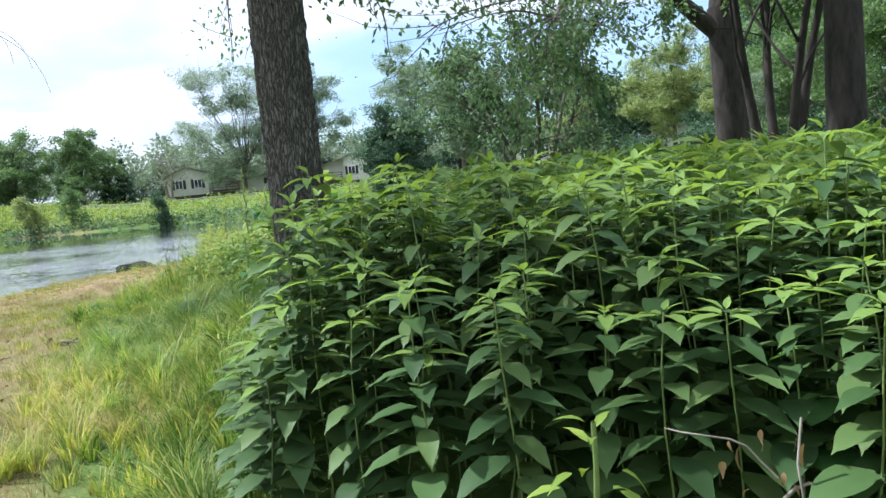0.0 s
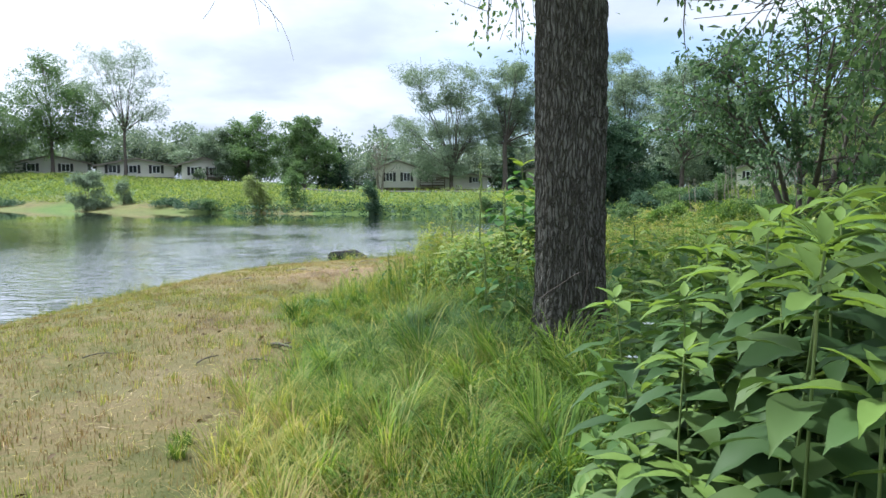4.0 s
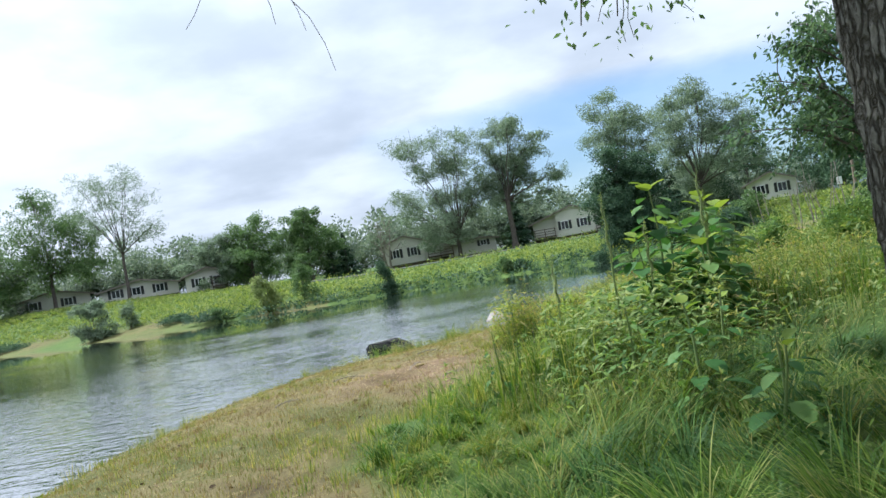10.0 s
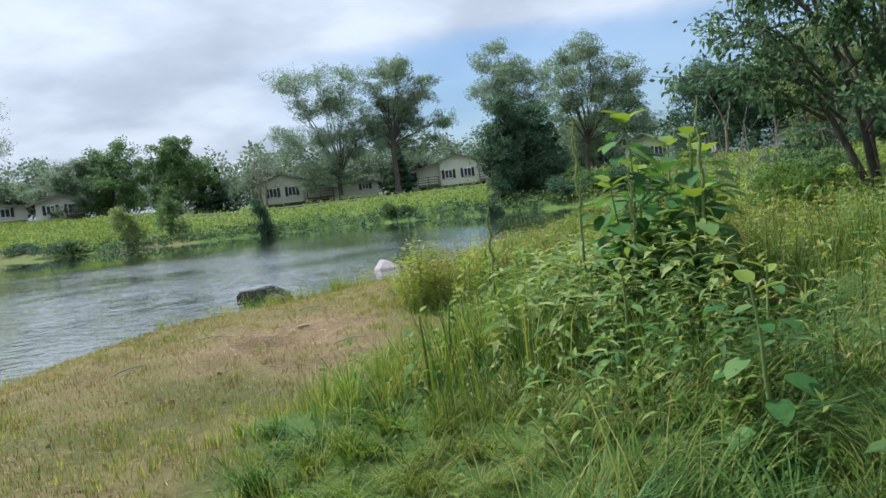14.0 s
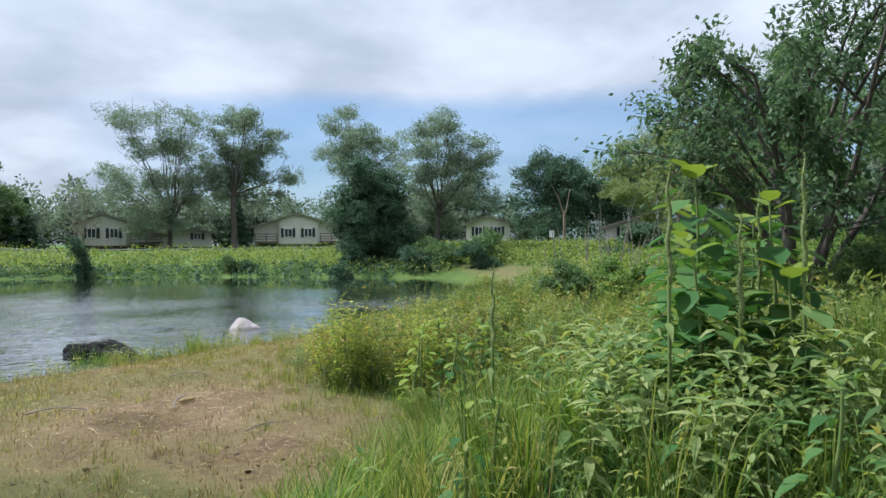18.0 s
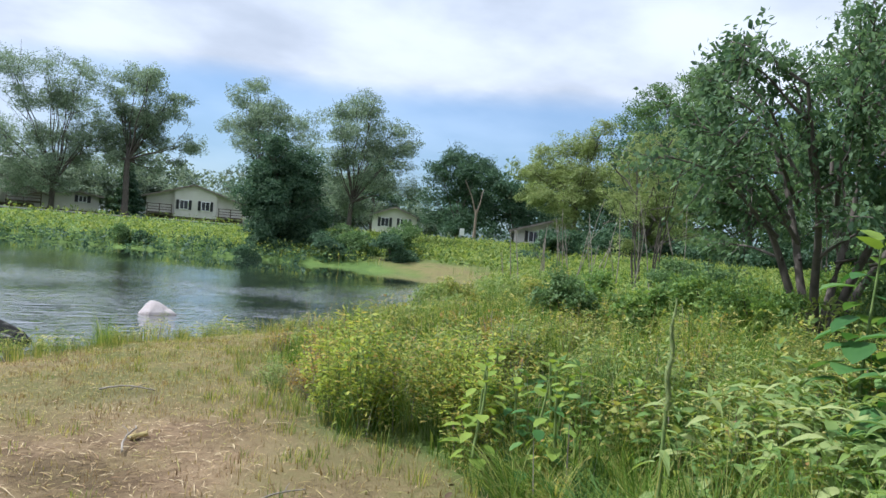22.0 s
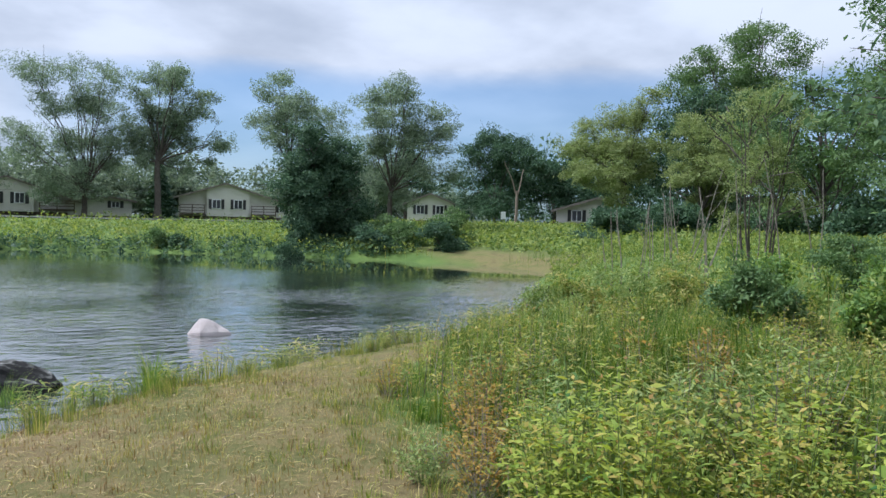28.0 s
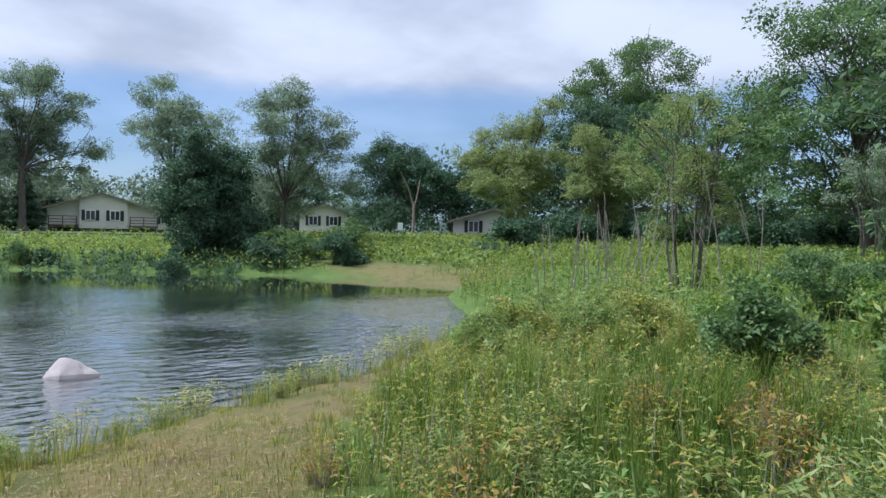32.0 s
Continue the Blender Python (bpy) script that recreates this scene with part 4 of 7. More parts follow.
bough_tree("waterside_tree", "dense dark tree standing at the water's edge", 14.0, 48.4, M_TREE_DARK, 0.2, 14000, 0.23, 47,
           [(0.2, 5.6, 0.84), (-0.8, 4.7, 0.96), (1.0, 4.7, 0.96), (-1.5, 3.7, 0.72), (0.0, 3.5, 1.51), (1.4, 3.3, 0.8), (-1.2, 2.4, 1.0), (1.2, 2.1, 1.0), (0.0, 1.3, 1.41), (-1.1, 0.7, 0.9), (1.2, 0.7, 0.9), (-1.4, 1.5, 0.8), (1.5, 1.4, 0.8), (0.1, 0.4, 1.0)])
bough_tree("open_tree", "tall airy tree with thin grey-green leaves", 20.9, 54.5, M_TREE_GREY_HAZE, 0.2, 9500, 0.20, 48,
           [(0.0, 9.3, 1.1), (-1.4, 8.9, 0.84), (1.3, 8.3, 0.91), (2.9, 7.9, 1.01), (3.8, 7.0, 0.79), (-1.0, 7.2, 1.1), (1.0, 6.5, 1.34), (2.9, 5.8, 1.1), (-1.4, 5.1, 1.1), (0.7, 4.3, 1.34), (2.6, 3.9, 1.01), (-0.2, 2.7, 1.1)])
bough_tree("dark_round_tree", "broad dark tree behind the far field", 47.4, 81.6, M_TREE_DARK, 0.26, 8500, 0.32, 49,
           [(0.0, 9.0, 1.87), (2.4, 9.4, 1.34), (-2.4, 7.7, 1.71), (3.2, 7.3, 1.34), (-0.4, 6.1, 2.27), (-3.2, 4.9, 1.54), (2.8, 4.1, 1.87), (-2.4, 2.9, 1.87), (0.4, 2.1, 1.87)])
bough_tree("willow_tree", "pale yellow-green willow on the east bank", 38.3, 50.4, M_TREE_LIGHT, 0.2, 10500, 0.22, 50,
           [(-2.8, 7.5, 1.09), (-1.0, 8.1, 1.19), (0.8, 8.5, 1.19), (1.6, 9.6, 0.72), (-3.9, 6.2, 1.09), (-1.8, 5.9, 1.45), (0.3, 6.2, 1.45), (2.3, 6.2, 0.98), (-3.4, 4.4, 1.09), (-1.0, 4.1, 1.19), (0.8, 4.1, 0.98)])
bough_tree("maple_tree", "large dark green maple on the east bank", 52.7, 52.2, M_TREE_MID, 0.36, 13000, 0.32, 51,
           [(-4.4, 13.8, 1.18), (-5.0, 12.3, 1.12), (-2.4, 14.4, 1.24), (0.0, 15.9, 1.54), (2.1, 16.7, 1.36), (-0.6, 12.9, 1.95), (-3.0, 11.1, 1.65), (1.5, 12.9, 1.95), (-4.7, 9.7, 1.12), (-2.1, 8.5, 1.65), (0.6, 8.8, 1.95), (2.4, 8.5, 1.65), (1.8, 5.5, 1.65), (3.8, 14.7, 1.65), (4.1, 10.5, 1.65), (-0.9, 5.5, 1.65)])
bough_tree("willow_tree", "pale willow with many thin stems on the east bank", 38.7, 43.5, M_TREE_LIGHT, 0.12, 8000, 0.20, 52,
           [(-0.3, 7.0, 0.88), (-0.8, 5.6, 1.06), (0.8, 5.2, 1.29), (2.0, 5.5, 0.97), (-1.0, 4.0, 0.97), (1.0, 3.3, 1.29), (2.4, 3.5, 0.97), (0.1, 1.9, 1.06)])
tree("round_tree", "rounded green tree among the far houses", -20.6, 93, 8.4, 4.2, 0.6, M_TREE_MID, 0.22, 16, leaf=0.48, seed=6, cards=3400)
tree("round_tree", "small rounded tree near the far houses", -26, 94, 6.6, 3.2, 0.5, M_TREE_GREY_HAZE, 0.18, 12, leaf=0.44, seed=7, cards=2200)
tree("spruce_like_tree", "dense dark green tree beside the far bank", -13, 89, 8.6, 3.6, 0.4, M_TREE_MID, 0.22, 18, leaf=0.44, seed=8, cards=4600)
conifer("spruce", "small dark spruce near the far houses", -9.0, 91.5, 5.4, 1.7, 9)
conifer("spruce", "short dark spruce beside a larger tree", -10.6, 90.5, 4.2, 1.5, 10)
tree("silver_maple", "tall grey-green tree with an open crown", 32.6, 23.6, 11.6, 5.2, 1.2, M_TREE_MID, 0.28, 36, leaf=0.29, seed=21, cards=12000, stems=2, spread=0.7)
tree("sapling", "slender yellow-green willow sapling with many thin stems", 13.3, 19.5, 4.2, 1.25, 0.9, M_TREE_LIGHT, 0.03, 13, leaf=0.10, seed=22, cards=2600, stems=6, spread=0.9, category="sapling")
tree("sapling", "small slender sapling with thin grey stems", 20.0, 18.6, 3.4, 0.9, 1.2, M_TREE_GREY_HAZE, 0.03, 9, leaf=0.11, seed=27, cards=900, stems=4, spread=0.9, category="sapling")
tree("locust_tree", "thicket tree on the east side", 36, 33, 9.0, 4.4, 0.2, M_TREE_MID, 0.2, 22, leaf=0.32, seed=23, cards=6500)
tree("dark_round_tree", "dark tree filling the gap behind the willows", 47, 50, 11.5, 5.4, 0.2, M_TREE_DARK, 0.3, 24, leaf=0.44, seed=38, cards=5500)
tree("locust_tree", "shaded tree closing the east side", 27, 18, 8.6, 3.6, 0.8, M_TREE_MID, 0.2, 16, leaf=0.24, seed=24, cards=4200)
tree("locust_tree", "shaded tree closing the south-east side", 22, 8.5, 7.6, 3.4, 0.6, M_TREE_MID, 0.18, 16, leaf=0.22, seed=25, cards=4200)


def wood(name, label, spots, mat, size, cards):
    """A far belt of trees, too far off to be told apart."""
    chunks = []
    for x, y, h, r in spots:
        z0 = float(land([(x, y)])[0])
        lb = [(x + a, y + b, z0 + c, d, e) for a, b, c, d, e in lobes_in(h, 0.2, r, 9, 0.85, 0.5, seed=int(abs(x * 7 + y)))]
        vol = sum(q[3] ** 2 * q[4] for q in lb)
        chunks.append(crown_cloud(lb, cards / vol, size))
    return stuff(name, label, "trees", chunks, mat)


g_w = np.random.default_rng(5)
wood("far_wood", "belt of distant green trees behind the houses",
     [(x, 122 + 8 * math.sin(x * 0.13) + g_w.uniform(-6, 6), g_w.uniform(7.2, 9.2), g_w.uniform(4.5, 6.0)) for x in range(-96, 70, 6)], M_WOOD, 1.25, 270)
wood("far_wood", "belt of distant dark trees in the east",
     [(70 - 0.05 * (y - 40) ** 2 / 10 + g_w.uniform(-5, 5), y, g_w.uniform(7.5, 12.0), g_w.uniform(4.5, 6.5)) for y in range(-30, 100, 6)], M_TREE_DARK, 1.3, 260)
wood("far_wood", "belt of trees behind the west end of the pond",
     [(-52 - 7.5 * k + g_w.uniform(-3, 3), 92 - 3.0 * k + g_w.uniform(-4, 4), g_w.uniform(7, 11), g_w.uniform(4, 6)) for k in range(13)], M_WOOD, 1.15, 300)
wood("south_wood", "belt of trees on the slope behind the path",
     [(x, -26 + g_w.uniform(-4, 4), g_w.uniform(8, 12), g_w.uniform(4, 6)) for x in range(-4, 60, 7)], M_TREE_MID, 1.1, 140)
# the haze over these trees is only their pale leaf colour
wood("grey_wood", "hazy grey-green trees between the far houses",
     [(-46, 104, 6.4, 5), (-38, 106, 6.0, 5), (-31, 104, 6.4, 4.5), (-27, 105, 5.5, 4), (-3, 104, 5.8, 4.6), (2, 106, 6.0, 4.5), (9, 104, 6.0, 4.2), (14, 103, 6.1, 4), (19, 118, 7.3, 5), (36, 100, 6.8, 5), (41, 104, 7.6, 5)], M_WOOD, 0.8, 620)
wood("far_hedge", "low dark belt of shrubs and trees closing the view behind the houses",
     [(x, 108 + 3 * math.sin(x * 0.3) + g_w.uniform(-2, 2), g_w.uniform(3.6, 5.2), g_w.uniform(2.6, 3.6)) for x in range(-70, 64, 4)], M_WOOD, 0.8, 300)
conifer("spruce", "dense dark evergreen between the far houses", 12.6, 95.5, 6.6, 2.2, 31)
conifer("spruce", "dark evergreen behind the far houses", 33.5, 97, 7.5, 2.6, 32)
tree("dark_round_tree", "dark tree beside the far gable house", 52, 76, 8.0, 4.2, 0.6, M_TREE_DARK, 0.25, 14, leaf=0.6, seed=33)
tree("dark_round_tree", "dark tree behind the far gable house", 47.1, 104, 12.0, 4.8, 0.6, M_TREE_DARK, 0.25, 14, leaf=0.55, seed=34)
tree("bare_tree", "nearly leafless grey tree beside the houses", -4.2, 94.5, 7.4, 2.4, 2.0, M_TREE_GREY_HAZE, 0.16, 18, leaf=0.3, seed=35, cards=220, stems=3, spread=0.9, bark=M_TWIG)

bush("rounded_shrub", "rounded grey-green willow shrub on the far bank", -27, 61.2, 3.4, 1.9, M_TREE_GREY_HAZE, 0.3, 41, 1500)
bush("rounded_shrub", "small pale shrub on the far bank", -24.6, 63, 2.6, 0.9, M_TREE_GREY_HAZE, 0.26, 42, 500)
bush("rounded_shrub", "pale green shrub at the far water's edge", -12, 57.2, 3.0, 1.4, M_TREE_LIGHT, 0.26, 43, 900)
bush("rounded_shrub", "open green shrub at the far water's edge", -9.1, 57.2, 3.7, 1.4, M_TREE_MID, 0.26, 44, 700)
bush("upright_shrub", "narrow dark shrub standing in the pond's edge", -2.7, 53.4, 2.9, 0.8, M_TREE_DARK, 0.24, 45, 800)
bush("upright_shrub", "dark shrub at the far water's edge", 10.6, 44.0, 1.4, 0.9, M_TREE_DARK, 0.2, 46, 500)
for bx, by, bh, br, bm_ in ((16.9, 44.6, 1.9, 1.9, M_TREE_MID), (19.4, 43.6, 2.3, 1.8, M_TREE_MID), (17.8, 41.6, 1.6, 1.5, M_TREE_DARK), (15.2, 43.8, 1.5, 1.5, M_TREE_DARK), (12.6, 47.0, 1.8, 1.6, M_TREE_DARK)):
    bush("waterside_shrub", "dense green shrub hanging over the water", bx, by, bh, br, bm_, 0.26, int(bx * 10), 1100, group="shrubs at the water's edge")
for bx, by, bh, br in ((-17, 57.5, 0.9, 2.2), (-20, 60.5, 0.8, 2.0), (-37, 67, 0.8, 2.4), (27, 41, 0.7, 2.0)):
    bush("low_thicket", "low dark clump of weeds on the far bank", bx, by, bh, br, M_TREE_DARK, 0.24, int(abs(bx)), 500, group="weed clumps on the far bank")

# ---- houses beyond the pond ----
def window(parent, x, z, w, h, y, shutters=True):
    win = child("window", mesh_from("window", *frame_ring(w + 0.16, h + 0.16, 0.09, 0.07), M_WHITE), parent, "white-framed window", at=pose(x, y, z))
    bm = bmesh.new()
    box(bm, -w / 2, w / 2, -0.01, 0.02, -h / 2, h / 2)
    part("pane", bm, M_GLASS, win)
    bm = bmesh.new()
    box(bm, -0.03, 0.03, -0.04, 0.0, -h / 2, h / 2)
    part("mullion", bm, M_WHITE, win)
    if shutters:
        for s in (-1, 1):
            sh = part("shutter", soft_box(-0.17, 0.17, -0.05, 0.01, -h / 2 - 0.08, h / 2 + 0.08, 0.012), M_SHUTTER, win)
            sh.location.x = s * (w / 2 + 0.27)


def frame_ring(w, h, t, d):
    """A rectangular ring in the x-z plane, as quads."""
    o = [(-w / 2, -h / 2), (w / 2, -h / 2), (w / 2, h / 2), (-w / 2, h / 2)]
    i = [(-w / 2 + t, -h / 2 + t), (w / 2 - t, -h / 2 + t), (w / 2 - t, h / 2 - t), (-w / 2 + t, h / 2 - t)]
    v = [(x, y, z) for y in (-d, 0.0) for ring in (o, i) for x, z in ring]
    f = []
    for k in range(4):
        n = (k + 1) % 4
        f += [(k, n, 4 + n, 4 + k), (8 + k, 12 + k, 12 + n, 8 + n), (k, 8 + k, 8 + n, n), (4 + k, 4 + n, 12 + n, 12 + k)]
    return v, f


def prism(bm, outline, y0, y1):
    """An outline in x-z drawn out along y."""
    a = [bm.verts.new((x, y0, z)) for x, z in outline]
    b = [bm.verts.new((x, y1, z)) for x, z in outline]
    bm.faces.new(a)
    bm.faces.new(b[::-1])
    for k in range(len(a)):
        n = (k + 1) % len(a)
        bm.faces.new((a[n], a[k], b[k], b[n]))


def roof_slab(root, x0, z0, x1, z1, y0, y1, name="roof"):
    bm = bmesh.new()
    d = math.hypot(x1 - x0, z1 - z0)
    nx_, nz_ = -(z1 - z0) / d * 0.16, (x1 - x0) / d * 0.16
    prism(bm, [(x0, z0), (x1, z1), (x1 + nx_, z1 + nz_), (x0 + nx_, z0 + nz_)], y0, y1)
    r = part(name, bm, M_ROOF, root)
    bm = bmesh.new()
    prism(bm, [(x0, z0 - 0.04), (x1, z1 - 0.04), (x1 + nx_ * 0.9, z1 + nz_ * 0.9), (x0 + nx_ * 0.9, z0 + nz_ * 0.9)], y0 - 0.05, y0 - 0.003)
    part("fascia", bm, M_FASCIA, r)


def deck(root, x0, x1, z, y):
    bm = bmesh.new()
    box(bm, x0, x1, y - 1.6, y - 0.02, z - 0.18, z)
    d = part("deck", bm, M_DECK, root)
    for x in np.linspace(x0 + 0.05, x1 - 0.05, max(2, int((x1 - x0) / 1.2) + 1)):
        bm = bmesh.new()
        box(bm, x - 0.05, x + 0.05, y - 1.6, y - 1.5, -0.6, z + 1.0)
        part("post", bm, M_DECK, d)
    for zz in (0.3, 0.6, 0.95):
        bm = bmesh.new()
        box(bm, x0, x1, y - 1.585, y - 1.53, z + zz - 0.05, z + zz + 0.03)
        part("rail", bm, M_DECK, d)


def gable_house(label, x, y, left, apex, right, wins, peak=4.3, slope=0.31, decks=(), low=0.35, front=(None, None)):
    """A low-gabled house whose front faces the pond; left, apex and right are metres along its front."""
    root = thing("house", label, "house", on_land(x, y, 0.1), "houses beyond the pond", turn=-math.degrees(math.atan2(x + 0.5, y - 7)))
    zl, zr = peak - slope * (apex - left), peak - slope * (right - apex)
    f0, f1 = front[0] if front[0] is not None else left, front[1] if front[1] is not None else right

    def top(q):
        return peak - slope * abs(q - apex)
    bm = bmesh.new()
    prism(bm, [(left, low), (right, low), (right, zr), (apex, peak), (left, zl)], 0.0, 9.0)
    part("wall", bm, M_SIDING, root, "pale beige siding wall")
    if front[0] is not None:
        bm = bmesh.new()
        prism(bm, [(f0, low), (f1, low), (f1, top(f1) - 0.02), (apex, peak - 0.02), (f0, top(f0) - 0.02)], -0.6, -0.003)
        part("front_bay", bm, M_SIDING, root, "pale beige gabled bay")
    bm = bmesh.new()
    box(bm, left + 0.05, right - 0.05, 0.05, 8.9, -0.8, low - 0.003)
    part("lower_wall", bm, M_BRICK, root, "dark brick lower wall")
    roof_slab(root, left - 0.5, zl - 0.5 * slope, apex, peak, -0.9 if front[0] is not None else -0.75, 9.4)
    roof_slab(root, apex, peak, right + 0.5, zr - 0.5 * slope, -0.9 if front[0] is not None else -0.75, 9.4)
    for wx_, wz_, ww, wh in wins:
        window(root, wx_, wz_, ww, wh, -0.61 if f0 <= wx_ <= f1 and front[0] is not None else -0.01)
    for a, b in decks:
        deck(root, a, b, low + 0.35, 0.0)
    return root


gable_house("beige split-level house with a broad low gable, dark shutters and decks", 22.0, 99.5, -6.6, -1.2, 7.6,
            [(-2.3, 1.9, 0.9, 1.0), (0.2, 1.9, 0.9, 1.0), (5.4, 1.5, 0.6, 0.7), (6.6, 1.5, 0.6, 0.7)], 4.3, 0.31, ((-6.4, -3.6), (1.7, 4.6)), 0.45, (-3.4, 1.5))
gable_house("beige gabled house with a dark deck beside it", -1.2, 97, -3.4, -0.8, 5.6,
            [(-1.9, 1.9, 0.8, 1.0), (0.4, 1.9, 0.8, 1.0)], 4.0, 0.36, ((2.1, 5.4),), 0.5, (-3.2, 1.7))
gable_house("grey-beige gabled house half hidden by trees", 43.2, 89.5, -2.8, 0.0, 2.8, [(-1.2, 1.9, 0.9, 1.0), (1.2, 1.9, 0.9, 1.0)], 3.8, 0.4, (), 0.6, (None, None))
gable_house("pale house behind the saplings on the east side", 48.4, 65.4, -3.6, 0.4, 3.8, [(-1.6, 1.4, 0.9, 1.0), (1.4, 1.4, 0.9, 1.0)], 3.1, 0.3, (), 0.3)
gable_house("pale low house with white trim among the trees", 55, 52, -3.6, 0.0, 3.6, [(-1.6, 1.4, 0.9, 1.0), (1.4, 1.4, 0.9, 1.0)], 3.3, 0.3, (), 0.3)
gable_house("long low white house west of the pond", -35.4, 95, -4.6, 0, 4.6, [(-2.8, 1.3, 0.9, 0.9), (-0.4, 1.3, 0.9, 0.9), (2.4, 1.3, 0.9, 0.9)], 2.6, 0.2, (), 0.3)
gable_house("white gabled house beside a rounded tree", -26.5, 93, -2.4, 0.2, 2.6, [(-0.9, 1.5, 0.8, 0.9), (1.3, 1.5, 0.8, 0.9)], 3.1, 0.3, ((0.6, 2.4),), 0.4)
gable_house("white house far west of the pond", -47, 97, -4.2, 0, 4.2, [(-2.4, 1.3, 0.9, 0.9), (1.6, 1.3, 0.9, 0.9)], 2.8, 0.22, (), 0.3)
gable_house("low white garage with a brown roof edge", 6.6, 96.2, -3.0, 1.0, 3.2, [(1.6, 1.5, 0.7, 0.6)], 2.2, 0.16, (), 0.25)

sign = thing("road_sign", "small white road sign on a thin post", "road sign", on_land(37.3, 64.8), turn=-30)
bm = bmesh.new()
box(bm, -0.03, 0.03, -0.03, 0.03, -0.1, 1.4)
part("post", bm, M_POLE, sign)
part("plate", soft_box(-0.22, 0.22, -0.05, -0.031, 0.8, 1.45, 0.008), M_WHITE, sign, "white sign plate")
pole = thing("birch_tree", "pale slim leafless tree beside the road", "tree", on_land(38.3, 64.3))
child("trunk", mesh_from("trunk", *tubes([limb_path((0, 0, -0.1), (0.1, 0, 3.4), 0.17, 0.1, 0, 0.02)], 9), M_POLE, smooth=True), pole)
child("branch", mesh_from("branch", *tubes([limb_path((0.08, 0, 2.6), (0.9, 0.2, 5.4), 0.08, 0.03, 0.05, 0.05)], 7), M_POLE, smooth=True), pole)
child("branch", mesh_from("branch", *tubes([limb_path((0.08, 0, 2.9), (-1.2, 0.3, 6.0), 0.08, 0.03, 0.05, 0.05)], 7), M_POLE, smooth=True), pole)

# ---- trees beside the path ----
def bark_trunk(height, r0, r1, flare, seed, lean=(0, 0), rows=230, cols=110):
    """A thick trunk whose furrowed bark is real relief: ridges run up and down, break and merge."""
    g = np.random.default_rng(seed)
    z = np.r_[-0.5, -0.2, np.linspace(0, 1, rows - 2) ** 1.5 * height]
    a = np.linspace(0, 2 * np.pi, cols, endpoint=False)
    Z, A = np.meshgrid(z, a, indexing="ij")
    base = r1 + (r0 - r1) * np.exp(-Z / height * 1.2) + flare * np.exp(-np.maximum(Z, 0) / 0.20) * (1 + 0.45 * np.sin(A * 5 + 0.6) + 0.3 * np.sin(A * 3 + 2))
    ph = g.uniform(0, 6.28, 6)
    wander = 0.5 * np.sin(Z * 3.1 + ph[0]) + 0.35 * np.sin(Z * 7.3 + ph[1] + 2 * np.sin(A + ph[5]))
    ridge = np.sin(A * 21 + wander * 2.2 + ph[2]) * (0.65 + 0.35 * np.sin(Z * 11 + A * 4 + ph[3])) + 0.5 * np.sin(A * 34 - wander * 3 + ph[4])
    plates = np.sin(Z * 26 + 6 * np.sin(A * 9 + ph[0]) + 3 * A)
    r = base + 0.013 * np.clip(ridge, -0.9, 0.7) + 0.006 * plates * (ridge > 0) + 0.003 * g.normal(size=Z.shape) + 0.02 * np.sin(A * 2 + Z * 0.8)
    x, y = r * np.cos(A) + lean[0] * Z, r * np.sin(A) + lean[1] * Z
    i, j = np.meshgrid(np.arange(rows - 1), np.arange(cols), indexing="ij")
    p, q = i * cols + j, i * cols + (j + 1) % cols
    return np.stack([x, y, Z], -1).reshape(-1, 3), np.stack([p, q, q + cols, p + cols], -1).reshape(-1, 4)


def leafy_branch(parent, start, end, r0, mat, n_leaf, leaf, spread=0.5, sag=-0.05, twigs=7, name="branch", label="", shape=SMALL, seed=0):
    """A limb with side twigs and leaves round them, the leaves a part of their own."""
    g = np.random.default_rng(seed)
    main = limb_path(start, end, r0, 0.006, sag, 0.07, 9)
    pts = np.array([p for p, _ in main])
    size = np.linalg.norm(pts[-1] - pts[0])
    paths, tips = [main], []
    for k in range(twigs):
        f = 0.3 + 0.7 * (k + g.random()) / twigs
        i = min(len(pts) - 2, int(f * (len(pts) - 1)))
        a = pts[i] + (pts[i + 1] - pts[i]) * g.random()
        e = a + unit((pts[-1] - pts[0])[None] / size + g.normal(size=(1, 3)) * 0.8 + [[0, 0, -0.25]])[0] * size * spread * g.uniform(0.35, 1.0)
        paths.append(limb_path(a, e, max(0.006, r0 * 0.3), 0.003, -0.05, 0.08, 5))
        tips.append((a, e))
    b = child(name, mesh_from(name, *tubes(paths, 6), M_BARK_THIN, smooth=True), parent, label)
    if n_leaf:
        src = [(pts[len(pts) // 3], pts[-1])] + tips
        pick = g.integers(0, len(src), n_leaf)
        t = g.random(n_leaf) ** 0.7
        A, E = np.array([s[0] for s in src])[pick], np.array([s[1] for s in src])[pick]
        o = A + (E - A) * t[:, None] + g.normal(size=(n_leaf, 3)) * 0.11 * (0.6 + size * 0.12)
        along = unit(E - A + g.normal(size=(n_leaf, 3)) * 0.9 * np.linalg.norm(E - A, axis=1, keepdims=True) + [[0, 0, -0.3]])
        s = leaf * g.uniform(0.6, 1.3, n_leaf)
        child("foliage", mesh_from("foliage", *leaves(shape, o, along, unit(g.normal(size=(n_leaf, 3)) * 0.6 + [[0, 0, 1]]), s, s * 0.75), mat), b)
    return b


